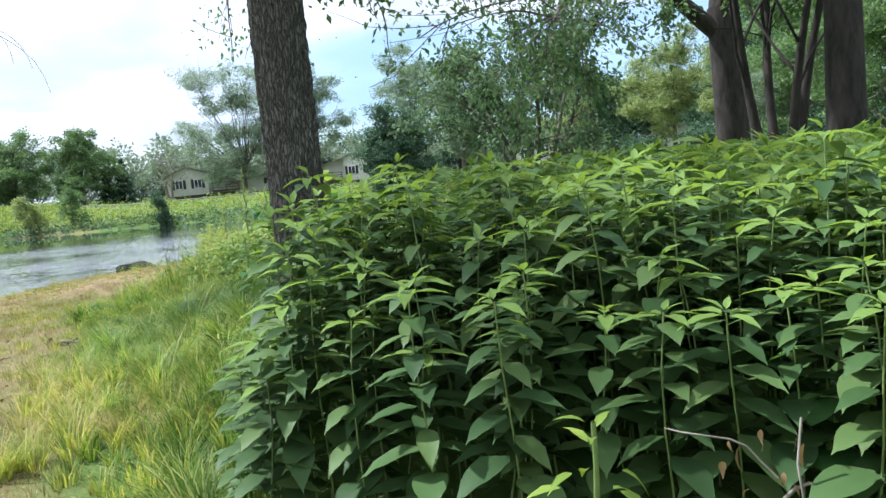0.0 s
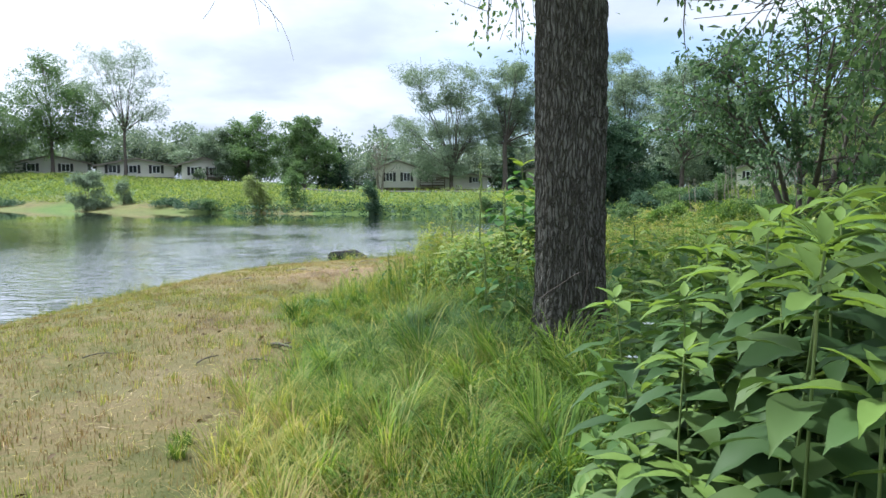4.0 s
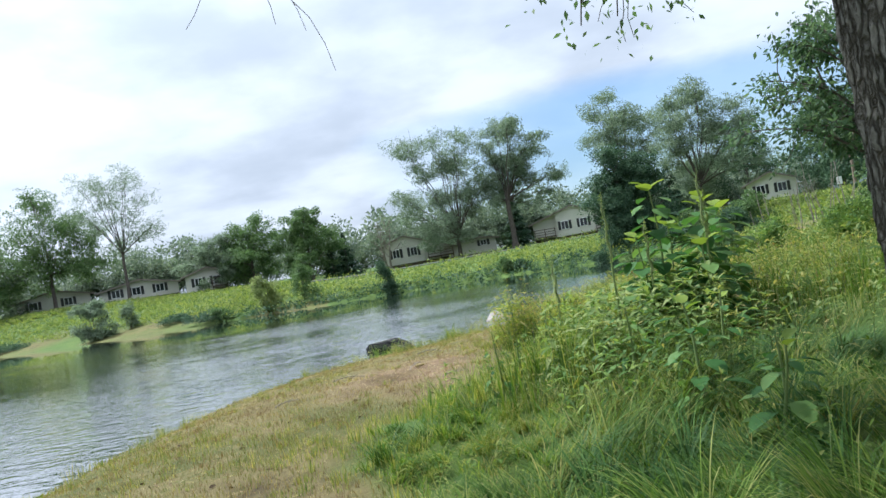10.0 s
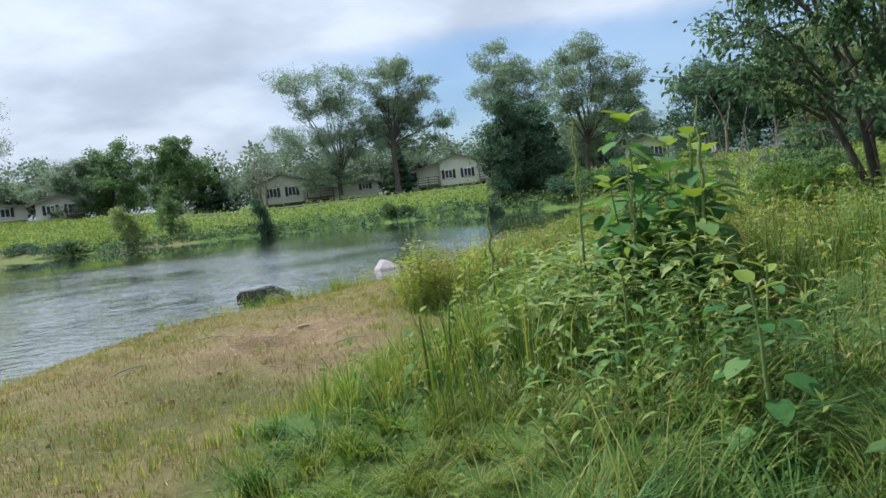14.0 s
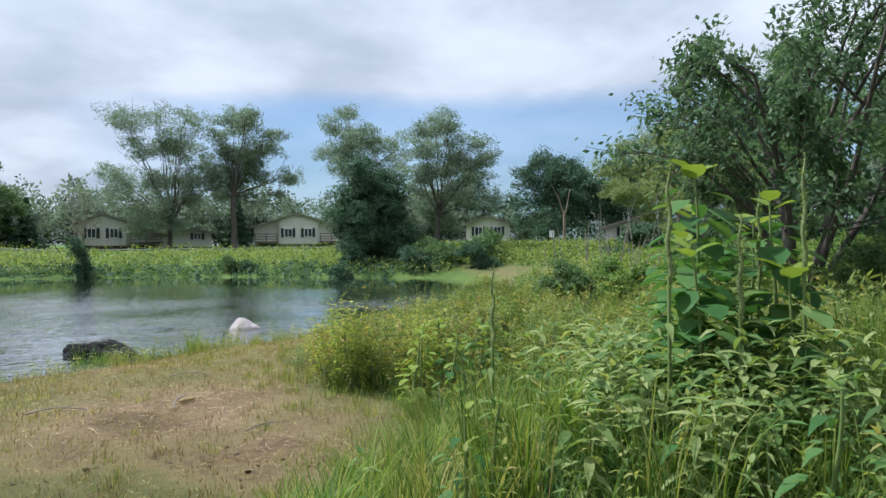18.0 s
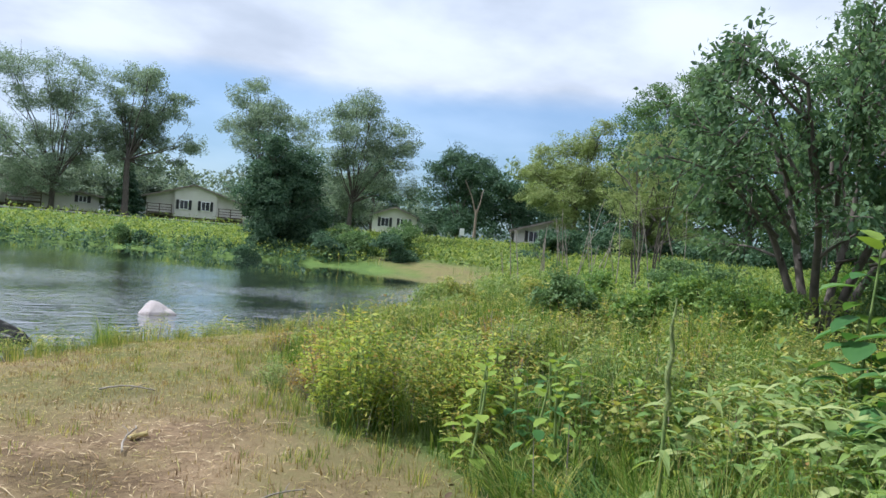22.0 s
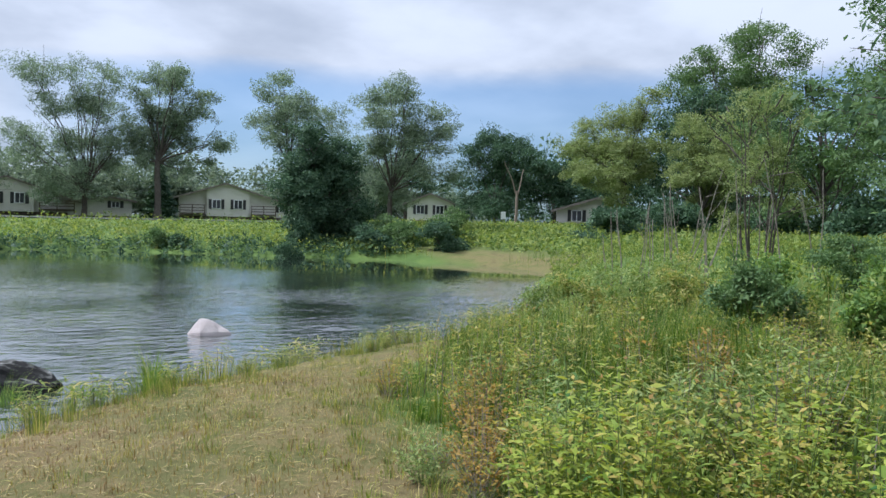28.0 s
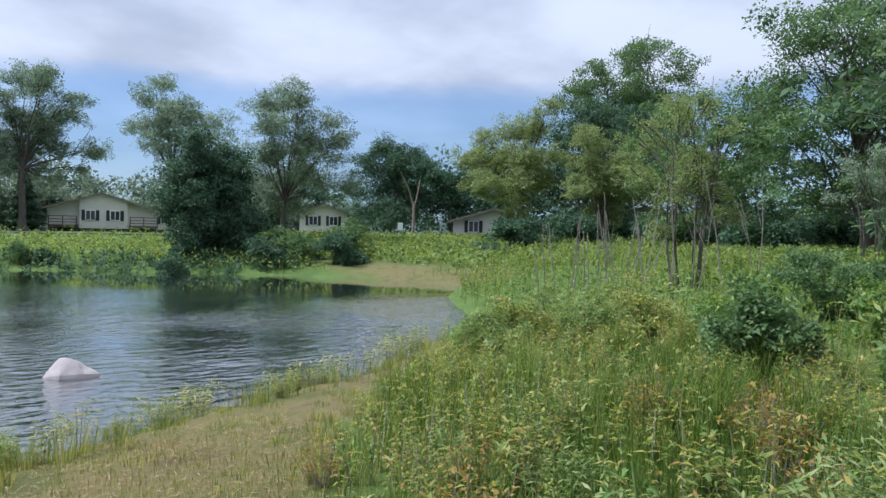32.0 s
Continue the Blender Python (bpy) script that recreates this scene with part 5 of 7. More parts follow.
oak = thing("oak_tree", "thick grey-brown trunk with deeply furrowed bark beside the path", "tree", on_land(2.04, 3.15, 0.05))
child("trunk", mesh_from("trunk", *bark_trunk(6.2, 0.245, 0.215, 0.12, 3, (-0.004, 0.012)), M_BARK), oak)
for k in range(15):
    a = k * 2.4
    r, z = 6.2 * math.sqrt((k + 1) / 15), 10.2 - 3.8 * (k / 15)
    r *= 1 - 0.42 * max(0.0, math.cos(a - 3.3))       # the crown is one-sided: short over the open bank
    leafy_branch(oak, (0, 0.05, 4.9 + 0.08 * k), (r * math.cos(a), r * math.sin(a), z), 0.12, M_TREE_MID, 440, 0.26, 0.6, 0.08, 16, "limb", seed=60 + k)
# unseen limbs added up-sun to shade the growth right of the trunk
leafy_branch(oak, (0, 0.05, 5.2), (-3.6, 3.6, 7.2), 0.12, M_TREE_MID, 600, 0.30, 0.6, 0.08, 16, "limb", seed=78)
for k, (ex, ey, ez) in enumerate(((-2.4, 0.3, 7.0), (-2.9, 1.2, 7.2), (-2.0, 2.2, 7.4), (-1.6, -0.6, 7.2))):
    leafy_branch(oak, (0, 0.05, 5.0 + 0.1 * k), (ex, ey, ez), 0.10, M_TREE_MID, 620, 0.28, 0.6, 0.08, 16, "limb", seed=240 + k)
leafy_branch(oak, (0.05, 0.1, 4.6), (1.5, 2.0, 3.2), 0.035, M_TREE_MID, 260, 0.10, 0.35, 0.1, 9, seed=71)
for k, (ex, ey, ez) in enumerate(((0.75, -0.2, 3.15), (1.3, -0.35, 2.95), (1.9, -0.45, 3.2), (2.5, 0.2, 3.3), (0.45, 0.3, 3.3))):
    leafy_branch(oak, (0.15, 0.05, 4.7 + 0.12 * k), (ex, ey, ez), 0.016, M_TREE_MID, 130, 0.10, 0.35, 0.22, 7, seed=80 + k)
for k, (ex, ey, ez) in enumerate(((0.9, 0.7, 3.0), (1.5, 0.3, 3.15), (2.2, 0.9, 3.0), (2.0, -0.3, 3.4))):
    leafy_branch(oak, (0.15, 0.05, 5.0 + 0.1 * k), (ex, ey, ez), 0.02, M_TREE_MID, 170, 0.085, 0.3, 0.2, 9, seed=90 + k)
oak_z = oak.location.z
wisp = [limb_path((-0.1, 0.1, 5.0), (-2.95, 1.6, 3.86 - oak_z), 0.02, 0.006, 0.12, 0.06, 9)]
for ex, ey, ez, sag in ((-2.32, 1.75, 3.19, 0.22), (-2.45, 1.7, 3.44, 0.3), (-2.62, 1.68, 3.5, 0.35), (-3.15, 1.7, 3.56, 0.2)):
    wisp.append(limb_path((-2.8, 1.62, 3.84 - oak_z), (ex, ey, ez - oak_z), 0.0045, 0.0018, sag, 0.16, 8))
child("dead_branch", mesh_from("dead_branch", *tubes(wisp, 5), M_TWIG, smooth=True), oak, "bare grey hanging twigs")
for k, (ex, ey, ez) in enumerate(((-0.30, 3.65, 3.74), (0.06, 3.75, 3.80), (0.36, 3.45, 3.86))):
    leafy_branch(oak, (0.0, 0.1, 5.1), (ex, ey, ez - oak.location.z), 0.02, M_TREE_MID, 260, 0.075, 0.24, 0.15, 12, seed=250 + k)
vine = child("vine", mesh_from("vine", *tubes([limb_path((-0.26, -0.26, 0.42), (0.02, -0.33, 0.62), 0.006, 0.004, 0.05, 0.1), limb_path((0.02, -0.33, 0.3), (0.05, -0.31, 0.95), 0.006, 0.003, 0, 0.1)], 5), M_BARK_THIN), oak, "dry brown vine")

side = thing("side_tree", "dark leafy many-stemmed tree beside the meadow", "tree", on_land(8.2, 11.65, 0.05))
g_s = np.random.default_rng(12)
for k in range(6):
    a = k * 1.05 + 0.3
    head = (1.5 * math.cos(a), 1.5 * math.sin(a), 3.1 + 0.4 * math.sin(k * 2))
    child("stem", mesh_from("stem", *tubes([limb_path((0.12 * math.cos(a), 0.12 * math.sin(a), 0), head, 0.07, 0.02, 0, 0.06, 10)], 8), M_BARK_THIN, smooth=True), side)
    for q in range(6):
        b = a + g_s.uniform(-0.9, 0.9)
        zz = 1.0 + q * 0.40
        f = zz / head[2]
        reach = 2.1 * g_s.uniform(0.6, 1.0)
        leafy_branch(side, (head[0] * f, head[1] * f, zz), (reach * math.cos(b), reach * math.sin(b), zz + g_s.uniform(0.0, 0.9)), 0.025, M_TREE_SHADE, 270, 0.11, 0.45, 0.05, 9, seed=100 + k * 9 + q)
for k, (ex, ey, ez) in enumerate(((-2.7, 0.6, 2.1), (-2.3, 0.4, 2.5), (-2.6, -0.3, 2.7), (-1.8, 1.1, 2.8), (-2.1, 0.0, 2.0), (-1.6, -1.2, 2.8), (-0.9, -0.8, 3.4), (0.5, 0.4, 3.6), (-1.2, 0.8, 3.4), (-1.5, -0.2, 3.2), (0.6, -0.9, 4.3), (1.4, -0.4, 4.5), (0.2, -0.2, 4.4), (2.0, -0.9, 4.2), (-0.4, -0.6, 4.1), (1.1, -1.4, 4.0), (0.9, -0.6, 5.0), (1.9, -0.4, 5.1), (2.6, -0.8, 4.5), (1.6, -1.3, 4.7))):
    leafy_branch(side, (ex * 0.3, ey * 0.3, ez * 0.6), (ex, ey, ez), 0.032, M_TREE_SHADE, 340, 0.105, 0.40, 0.10, 11, seed=200 + k)

ash = thing("shade_tree", "tall dark trunk forking above the weeds", "tree", on_land(13.5, 11.4, 0.05))
child("trunk", mesh_from("trunk", *tubes([limb_path((0, 0, -0.1), (-0.1, 0.1, 4.0), 0.42, 0.34, 0, 0.01, 8)], 14), M_BARK_SHADED, smooth=True), ash)
child("fork", mesh_from("fork", *tubes([limb_path((-0.1, 0.08, 3.3), (-3.6, 0.6, 5.8), 0.24, 0.08, 0.03, 0.04, 8)], 10), M_BARK_SHADED, smooth=True), ash)
child("fork", mesh_from("fork", *tubes([limb_path((-0.1, 0.1, 3.8), (0.4, 0.5, 8.6), 0.33, 0.14, 0, 0.03, 8)], 10), M_BARK_SHADED, smooth=True), ash)
for k, (sx_, sy_, sz_, ex, ey, ez) in enumerate(((-2.6, 0.4, 5.0, -6.4, -2.0, 4.6), (-3.4, 0.5, 5.6, -7.6, -4.2, 4.2), (-3.0, 0.4, 5.3, -6.0, -5.0, 4.6), (0.3, 0.3, 5.6, 2.6, -1.8, 5.0),
                                                 (0.3, 0.3, 6.2, -1.6, -2.6, 5.6), (0.4, 0.4, 6.8, 2.4, 2.4, 7.0), (-1.6, 0.2, 4.4, -2.6, -1.2, 3.4), (0.1, 0.2, 5.2, 1.8, 0.4, 4.0))):
    leafy_branch(ash, (sx_, sy_, sz_), (ex, ey, ez), 0.06, M_TREE_MID, 700, 0.12, 0.4, 0.08, 12, "limb", seed=300 + k)
# a long low bough with many small leaves hangs over the herbs
ash_z = ash.location.z
for k, (fx, fy, fz) in enumerate(((6.8, 6.9, 4.3), (6.2, 5.8, 4.0))):
    child("bough", mesh_from("bough", *tubes([limb_path((-3.4, 0.5, 5.5 + 0.1 * k), (fx - 13.5, fy - 11.4, fz - ash_z), 0.08, 0.035, 0.05, 0.05, 9)], 8), M_BARK_THIN, smooth=True), ash)
for k, (ex, ey, ez, n_l) in enumerate(((4.4, 3.9, 2.85, 230), (5.2, 5.2, 2.5, 300), (4.0, 4.4, 3.6, 150), (3.4, 3.2, 3.3, 110), (4.9, 4.4, 2.6, 300), (5.6, 5.0, 2.8, 240), (4.4, 4.6, 3.2, 150), (5.3, 4.2, 3.4, 180), (5.9, 4.4, 2.8, 220), (5.7, 3.6, 3.7, 160), (6.6, 4.2, 3.2, 160))):
    sx_, sy_, sz_ = (6.8, 6.9, 4.3) if k % 2 else (6.2, 5.8, 4.0)
    leafy_branch(ash, (sx_ - 13.5, sy_ - 11.4, sz_ - ash_z), (ex - 13.5, ey - 11.4, ez - ash_z), 0.02, M_TREE_MID, int(n_l * 1.35), 0.095, 0.42, 0.05, 9, "twigwork", seed=360 + k)
dark = thing("shade_tree", "dark straight trunk at the edge of the weeds", "tree", on_land(9.8, 4.3, 0.05))
child("trunk", mesh_from("trunk", *tubes([limb_path((0, 0, -0.1), (0.1, 0.2, 6.4), 0.28, 0.2, 0, 0.01, 10)], 14), M_BARK_SHADED, smooth=True), dark)
for k, (ex, ey, ez) in enumerate(((-2.2, 1.6, 5.4), (1.8, -1.2, 6.0), (-1.6, -1.8, 6.2), (1.6, 1.8, 5.6), (0.2, 0.4, 8.0))):
    leafy_branch(dark, (0.05, 0.1, 4.4 + 0.3 * k), (ex, ey, ez), 0.07, M_TREE_MID, 1100, 0.16, 0.5, 0.06, 14, "limb", seed=330 + k)
tree("thicket_tree", "dark many-stemmed tree behind the weeds", 10.5, 6.4, 7.5, 3.0, 3.0, M_TREE_MID, 0.10, 16, leaf=0.24, seed=36, cards=4200, stems=4, spread=0.8, bark=M_BARK_SHADED)

# dark shrubs of the thicket east of the path
for k, (bx, by, bh, br) in enumerate(((5.35, 13.4, 0.95, 0.5), (6.6, 14.2, 0.85, 0.7), (7.6, 13.0, 1.0, 0.8), (9.2, 14.6, 1.0, 0.9), (6.7, 11.6, 0.9, 0.7), (8.4, 10.6, 1.0, 0.9), (10.5, 12.4, 1.1, 0.9), (5.5, 12.25, 0.8, 0.36))):
    bush("bramble_shrub", "dense dark green bramble shrub in the meadow", bx, by, bh, br, M_TREE_MID if k in (0, 3, 5) else M_HERB, 0.095, 50 + k, 1500, group="brambles in the meadow", lobes=12)

for k, (bx, by, bh, br) in enumerate(((5.4, 16.7, 0.85, 0.55), (6.1, 16.9, 0.9, 0.6), (6.5, 16.1, 0.95, 0.65), (6.6, 15.4, 0.9, 0.6), (7.4, 16.2, 1.0, 0.7), (8.2, 16.9, 1.0, 0.7), (7.3, 17.6, 0.9, 0.6))):
    bush("olive_shrub", "low olive-green leafy shrub at the edge of the meadow", bx, by, bh, br, M_MIX if k % 2 else M_GREY, 0.075, 560 + k, 900, group="olive shrubs of the meadow", lobes=11)

# dead upright stems by the water
for k in range(26):
    g_k = np.random.default_rng(500 + k)
    x, y = 9.9 + g_k.normal() * 0.85 + 1.6 * (k % 4 == 3), 18.9 + g_k.normal() * 0.6 - 0.8 * (k % 4 == 3)
    st = thing("dead_stem", "thin dry grey upright stem", "dead stem", on_land(x, y, 0.03), "dead stems near the water")
    h = g_k.uniform(1.3, 2.3)
    lean_ = g_k.normal(size=2) * 0.22
    child("stalk", mesh_from("stalk", *tubes([limb_path((0, 0, 0), (lean_[0], lean_[1], h), 0.017, 0.006, 0, 0.05, 6)], 5), M_TWIG), st)
    child("side_twig", mesh_from("side_twig", *tubes([limb_path((lean_[0] * .6, lean_[1] * .6, h * .6), (lean_[0] + g_k.normal() * .15, lean_[1] + g_k.normal() * .15, h * g_k.uniform(.85, 1.0)), 0.006, 0.003, 0, 0.05, 4)], 4), M_TWIG), st)


# ---- rocks, sticks ----
def boulder(name, label, at, size, turn, mat, seed, crest=None, sink=0.15):
    g = np.random.default_rng(seed)
    bm = bmesh.new()
    bmesh.ops.create_icosphere(bm, subdivisions=4, radius=1.0)
    for v in bm.verts:
        c = v.co.copy()
        k = 1 + 0.22 * noise.noise(c * 1.3 + Vector((seed, 0, 0))) + 0.09 * noise.noise(c * 3.7) + 0.035 * noise.noise(c * 9.0)
        v.co = Vector((c.x * size[0], c.y * size[1], c.z * size[2])) * k
        if crest:
            v.co.z *= crest(c.x)
    me = bpy.data.meshes.new(name)
    bm.to_mesh(me)
    bm.free()
    me.materials.append(mat)
    ob = tagged(new(name, me), label, "rock")
    ob.matrix_basis = pose(*at, 0, 0, turn)
    return ob


boulder("boulder", "black boulder at the waterline with its lit top coloured grey", (-1.05, 18.2, -0.03), (0.80, 0.32, 0.31), -38, M_LOG, 3, lambda c: 1.0 - 0.42 * max(0, c) ** 1.2 - 0.1 * max(0, -c - 0.6))


def wedge_rock():
    """A pale flat-sided rock: two smooth faces meet in a short ridge and run out to a long low tail."""
    bm = bmesh.new()
    ring = [bm.verts.new(v) for v in ((-0.34, -0.14, -0.2), (-0.05, -0.27, -0.2), (0.30, -0.18, -0.2), (0.44, 0.02, -0.2), (0.25, 0.22, -0.2), (-0.15, 0.24, -0.2), (-0.36, 0.08, -0.2))]
    mid = [bm.verts.new(v) for v in ((-0.31, -0.11, 0.03), (-0.05, -0.22, 0.07), (0.24, -0.13, 0.08), (0.40, 0.02, 0.05), (0.2, 0.18, 0.08), (-0.14, 0.19, 0.07), (-0.32, 0.07, 0.04))]
    top = [bm.verts.new(v) for v in ((-0.13, -0.02, 0.28), (0.04, -0.03, 0.27), (0.12, 0.04, 0.21), (-0.10, 0.07, 0.25))]
    for k in range(7):
        n = (k + 1) % 7
        bm.faces.new((ring[k], ring[n], mid[n], mid[k]))
    for f in ((0, 1, "a"), (1, 2, "b"), (2, 3, "c"), (3, 4, "c"), (4, 5, "d"), (5, 6, "d"), (6, 0, "a")):
        t = top["abcd".index(f[2])]
        bm.faces.new((mid[f[0]], mid[f[1]], t))
    for m, a, b in ((1, 0, 1), (2, 1, 2), (4, 2, 3), (6, 3, 0)):
        bm.faces.new((mid[m], top[b], top[a]))
    bm.faces.new(top)
    bmesh.ops.recalc_face_normals(bm, faces=bm.faces[:])
    bmesh.ops.triangulate(bm, faces=bm.faces[:])
    bmesh.ops.subdivide_edges(bm, edges=bm.edges[:], cuts=5, use_grid_fill=True)
    for _ in range(1):
        bmesh.ops.smooth_vert(bm, verts=[v for v in bm.verts if v.co.z > -0.15], factor=0.5, use_axis_x=True, use_axis_y=True, use_axis_z=True)
    bm.normal_update()
    for v in bm.verts:
        v.co += v.normal * 0.012 * noise.noise(v.co * 7)
    me = bpy.data.meshes.new("boulder")
    bm.to_mesh(me)
    bm.free()
    me.materials.append(M_ROCK)
    ob = tagged(new("boulder", me), "pale pinkish flat-sided boulder rising from the pond", "rock")
    ob.matrix_basis = pose(1.83, 21.2, -0.02, 0, 0, -30)


wedge_rock()


def stick(x, y, length, turn, r, seed, label="dark fallen stick lying on the mown bank", bark=M_BARK_THIN):
    g = np.random.default_rng(seed)
    t = thing("stick", label, "stick", on_land(x, y, -0.012), "sticks on the bank", turn=turn)
    child("twig", mesh_from("twig", *tubes([limb_path((-length / 2, 0, 0.0), (length / 2, 0.02, 0.02), r, r * 0.6, 0.08, 0.14, 7)], 6), bark, smooth=True), t)
    child("side_twig", mesh_from("side_twig", *tubes([limb_path((0, 0, 0.01), (length * 0.28, length * g.uniform(.12, .25), 0.05), r * 0.6, r * 0.3, 0.05, 0.1, 5)], 5), bark, smooth=True), t)


stick(-0.36, 4.3, 0.34, -40, 0.018, 1, "pale grey broken branch lying on the mown bank")
stick(-0.46, 3.85, 0.26, -25, 0.009, 2)
stick(-0.86, 3.85, 0.22, 50, 0.007, 3)
stick(-1.9, 4.2, 0.3, 12, 0.006, 4)
stick(-2.0, 10.2, 0.35, 30, 0.008, 5, "weathered brown stick lying on the worn bank", M_TWIG)
stick(-1.3, 11.2, 0.5, -15, 0.008, 6, "weathered brown stick lying on the worn bank", M_TWIG)
stick(0.2, 9.6, 0.32, 10, 0.006, 7, "weathered brown stick lying on the worn bank", M_TWIG)
stick(-0.3, 10.9, 0.5, 70, 0.007, 8, "weathered brown stick lying on the worn bank", M_TWIG)
stick(-0.1, 12.3, 0.45, -30, 0.008, 9, "weathered brown stick lying on the worn bank", M_TWIG)
twig = thing("twig", "dark bare twig standing in the water's edge", "twig", (3.75, 17.9, -0.1))
child("stalk", mesh_from("stalk", *tubes([limb_path((0, 0, 0), (-0.12, 0.1, 0.75), 0.012, 0.004, 0, 0.05)], 5), M_TWIG), twig)
wood_chip = thing("wood_chip", "pale split piece of wood lying on the dry grass", "wood chip", on_land(-0.25, 10.95, -0.01), turn=30)
part("chip", soft_box(-0.07, 0.07, -0.02, 0.02, 0, 0.025, 0.008), M_STRAW, wood_chip)

# ---- single plants ----
def leaf_mesh(name, shape, mat, length, width):
    v, f = leaves(shape, np.zeros((1, 3)), np.array([[1.0, 0, 0]]), np.array([[0, 0, 1.0]]), np.array([length]), np.array([width]))
    return mesh_from(name, v, f, mat, smooth=True)


def fine_leaf(wave):
    """A long-pointed leaf with a sunken midrib, raised wavy edges and a drooping tip."""
    u = np.array([0.0, 0.05, 0.14, 0.27, 0.42, 0.57, 0.71, 0.84, 0.93, 1.0])
    w = np.array([0.0, 0.10, 0.29, 0.43, 0.46, 0.40, 0.28, 0.14, 0.05, 0.0])
    v, f = [(0.0, 0.0, 0.0)], []
    for k in range(1, 9):
        z = 0.06 * u[k] - 0.36 * u[k] ** 2.2
        lift = 0.16 * w[k]
        v += [(u[k], -w[k], z + lift + 0.02 * math.sin(4.1 * k + wave)), (u[k], 0.0, z), (u[k], w[k], z + lift + 0.02 * math.sin(3.7 * k + 2 + wave))]
    v.append((1.0, 0.0, -0.32))
    f += [(0, 1, 2), (0, 2, 3)]
    for k in range(7):
        a = 1 + 3 * k
        f += [(a, a + 3, a + 4), (a, a + 4, a + 1), (a + 1, a + 4, a + 5), (a + 1, a + 5, a + 2)]
    f += [(22, 25, 23), (23, 25, 24)]
    return np.array(v), np.array(f)


HERB_LEAF = [leaf_mesh("leaf", fine_leaf(k), M_HERB_SHADED, 1.0, w) for k, w in enumerate((0.42, 0.47, 0.52))]
TIP_LEAF = leaf_mesh("leaf", fine_leaf(5), M_TIP, 1.0, 0.36)


def leaf_pose(z, a, droop, size, x=0.0, y=0.0):
    return Matrix.Translation((x, y, z)) @ Matrix.Rotation(a, 4, "Z") @ Matrix.Rotation(droop, 4, "Y") @ Matrix.Translation((0.012, 0, 0)) @ Matrix.Diagonal((size, size, size, 1))


def herb(h, seed, pairs=11):
    """A tall herb: a straight stem, opposite drooping pointed leaves turned crosswise pair by pair, and a pale young top."""
    g = np.random.default_rng(seed)
    t = thing("tall_herb", "tall green herb with drooping pointed opposite leaves", "herb", (0, 0, -50), "tall herbs beside the path")
    bend = g.normal(size=2) * 0.04
    child("stem", mesh_from("stem", *tubes([limb_path((0, 0, -0.05), (bend[0], bend[1], h), 0.0048, 0.0025, 0, 0.02, 6)], 5), M_STEM), t)
    for k in range(pairs):
        f = 0.34 + 0.63 * (k / (pairs - 1)) ** 0.8
        s = 0.215 * (1 - 0.42 * f ** 3) * g.uniform(0.85, 1.15)
        for q in range(2):
            a = k * math.pi / 2 + q * math.pi + g.uniform(-0.25, 0.25)
            child("leaf", HERB_LEAF[(k + q) % 3], t, at=leaf_pose(h * f, a, 0.38 - 0.50 * f + g.uniform(-0.3, 0.35), s, bend[0] * f, bend[1] * f))
    for q in range(6):
        child("top_leaf", TIP_LEAF, t, "pale young leaf" if q == 0 else "", at=leaf_pose(h - 0.012 * (q < 4), q * 1.571 + 0.8 * (q > 3) + g.uniform(-.2, .2), -0.05 if q < 4 else -0.9, (0.12 if q < 4 else 0.075) * g.uniform(.8, 1.2), bend[0], bend[1]))
    return t


HERB_ZONE = np.array([(2.16, -2.33), (1.62, -1.9), (1.3, -1.6), (1.28, -1.0), (1.45, -0.5), (1.72, 0.2), (2.0, 0.4), (2.7, 1.2), (3.7, 2.1), (5.5, 3.8), (10, 4.4), (11, -4), (6, -5.5), (3.46, -3.53)])


def within(poly, xy):
    ins = np.zeros(len(xy), bool)
    for p, q in zip(poly, np.roll(poly, -1, 0)):
        c = (p[1] > xy[:, 1]) != (q[1] > xy[:, 1])
        with np.errstate(divide="ignore", invalid="ignore"):
            ins ^= c & (xy[:, 0] < (q[0] - p[0]) * (xy[:, 1] - p[1]) / (q[1] - p[1]) + p[0])
    return ins


def spaced(xy, gap):
    """Thin a scatter so that plants stand at least gap apart."""
    seen, out = {}, []
    for k, (x, y) in enumerate(xy):
        c = (int(x // gap), int(y // gap))
        if all((x - xy[j][0]) ** 2 + (y - xy[j][1]) ** 2 > gap * gap for i in (-1, 0, 1) for m in (-1, 0, 1) for j in seen.get((c[0] + i, c[1] + m), ())):
            seen.setdefault(c, []).append(k)
            out.append(k)
    return np.array(out)


kinds = [herb(h, 900 + k) for k, h in enumerate((1.3, 1.38, 1.24, 1.42, 1.2, 1.33))]
hp = scatter(9000, 1.3, 11, -6.5, 4.4, lambda q: within(HERB_ZONE, q))
hp = hp[spaced(hp[:, :2], 0.105)]
order = np.argsort(np.hypot(hp[:, 0] - 1.9, hp[:, 1] + 1.7))
near_h, far_h = hp[order[:165]], hp[order[165:2300]]


HERB_RIM = np.array([(3.46, -3.53), (2.16, -2.33), (1.62, -1.85)])


def stand(xy):
    """The herbs' height over the patch: knee to waist high along its front rim, level with the eye behind it."""
    best = np.full(len(xy), 1e9)
    for p, q in zip(HERB_RIM[:-1], HERB_RIM[1:]):
        d = q - p
        t = np.clip(((xy - p) @ d) / (d @ d), 0, 1)
        best = np.minimum(best, np.linalg.norm(xy - p - t[:, None] * d, axis=1))
    rim = smooth_step(-0.06, 0.06, xy[:, 0] - np.maximum(1.40, 1.12 + 0.207 * (xy[:, 1] + 2.69)))      # the outer strip is lower
    return np.clip(1.90 - land(xy), 0.4, 1.30) * (0.72 + 0.28 * smooth_step(0.05, 0.55, best)) * (0.6 + 0.4 * rim)


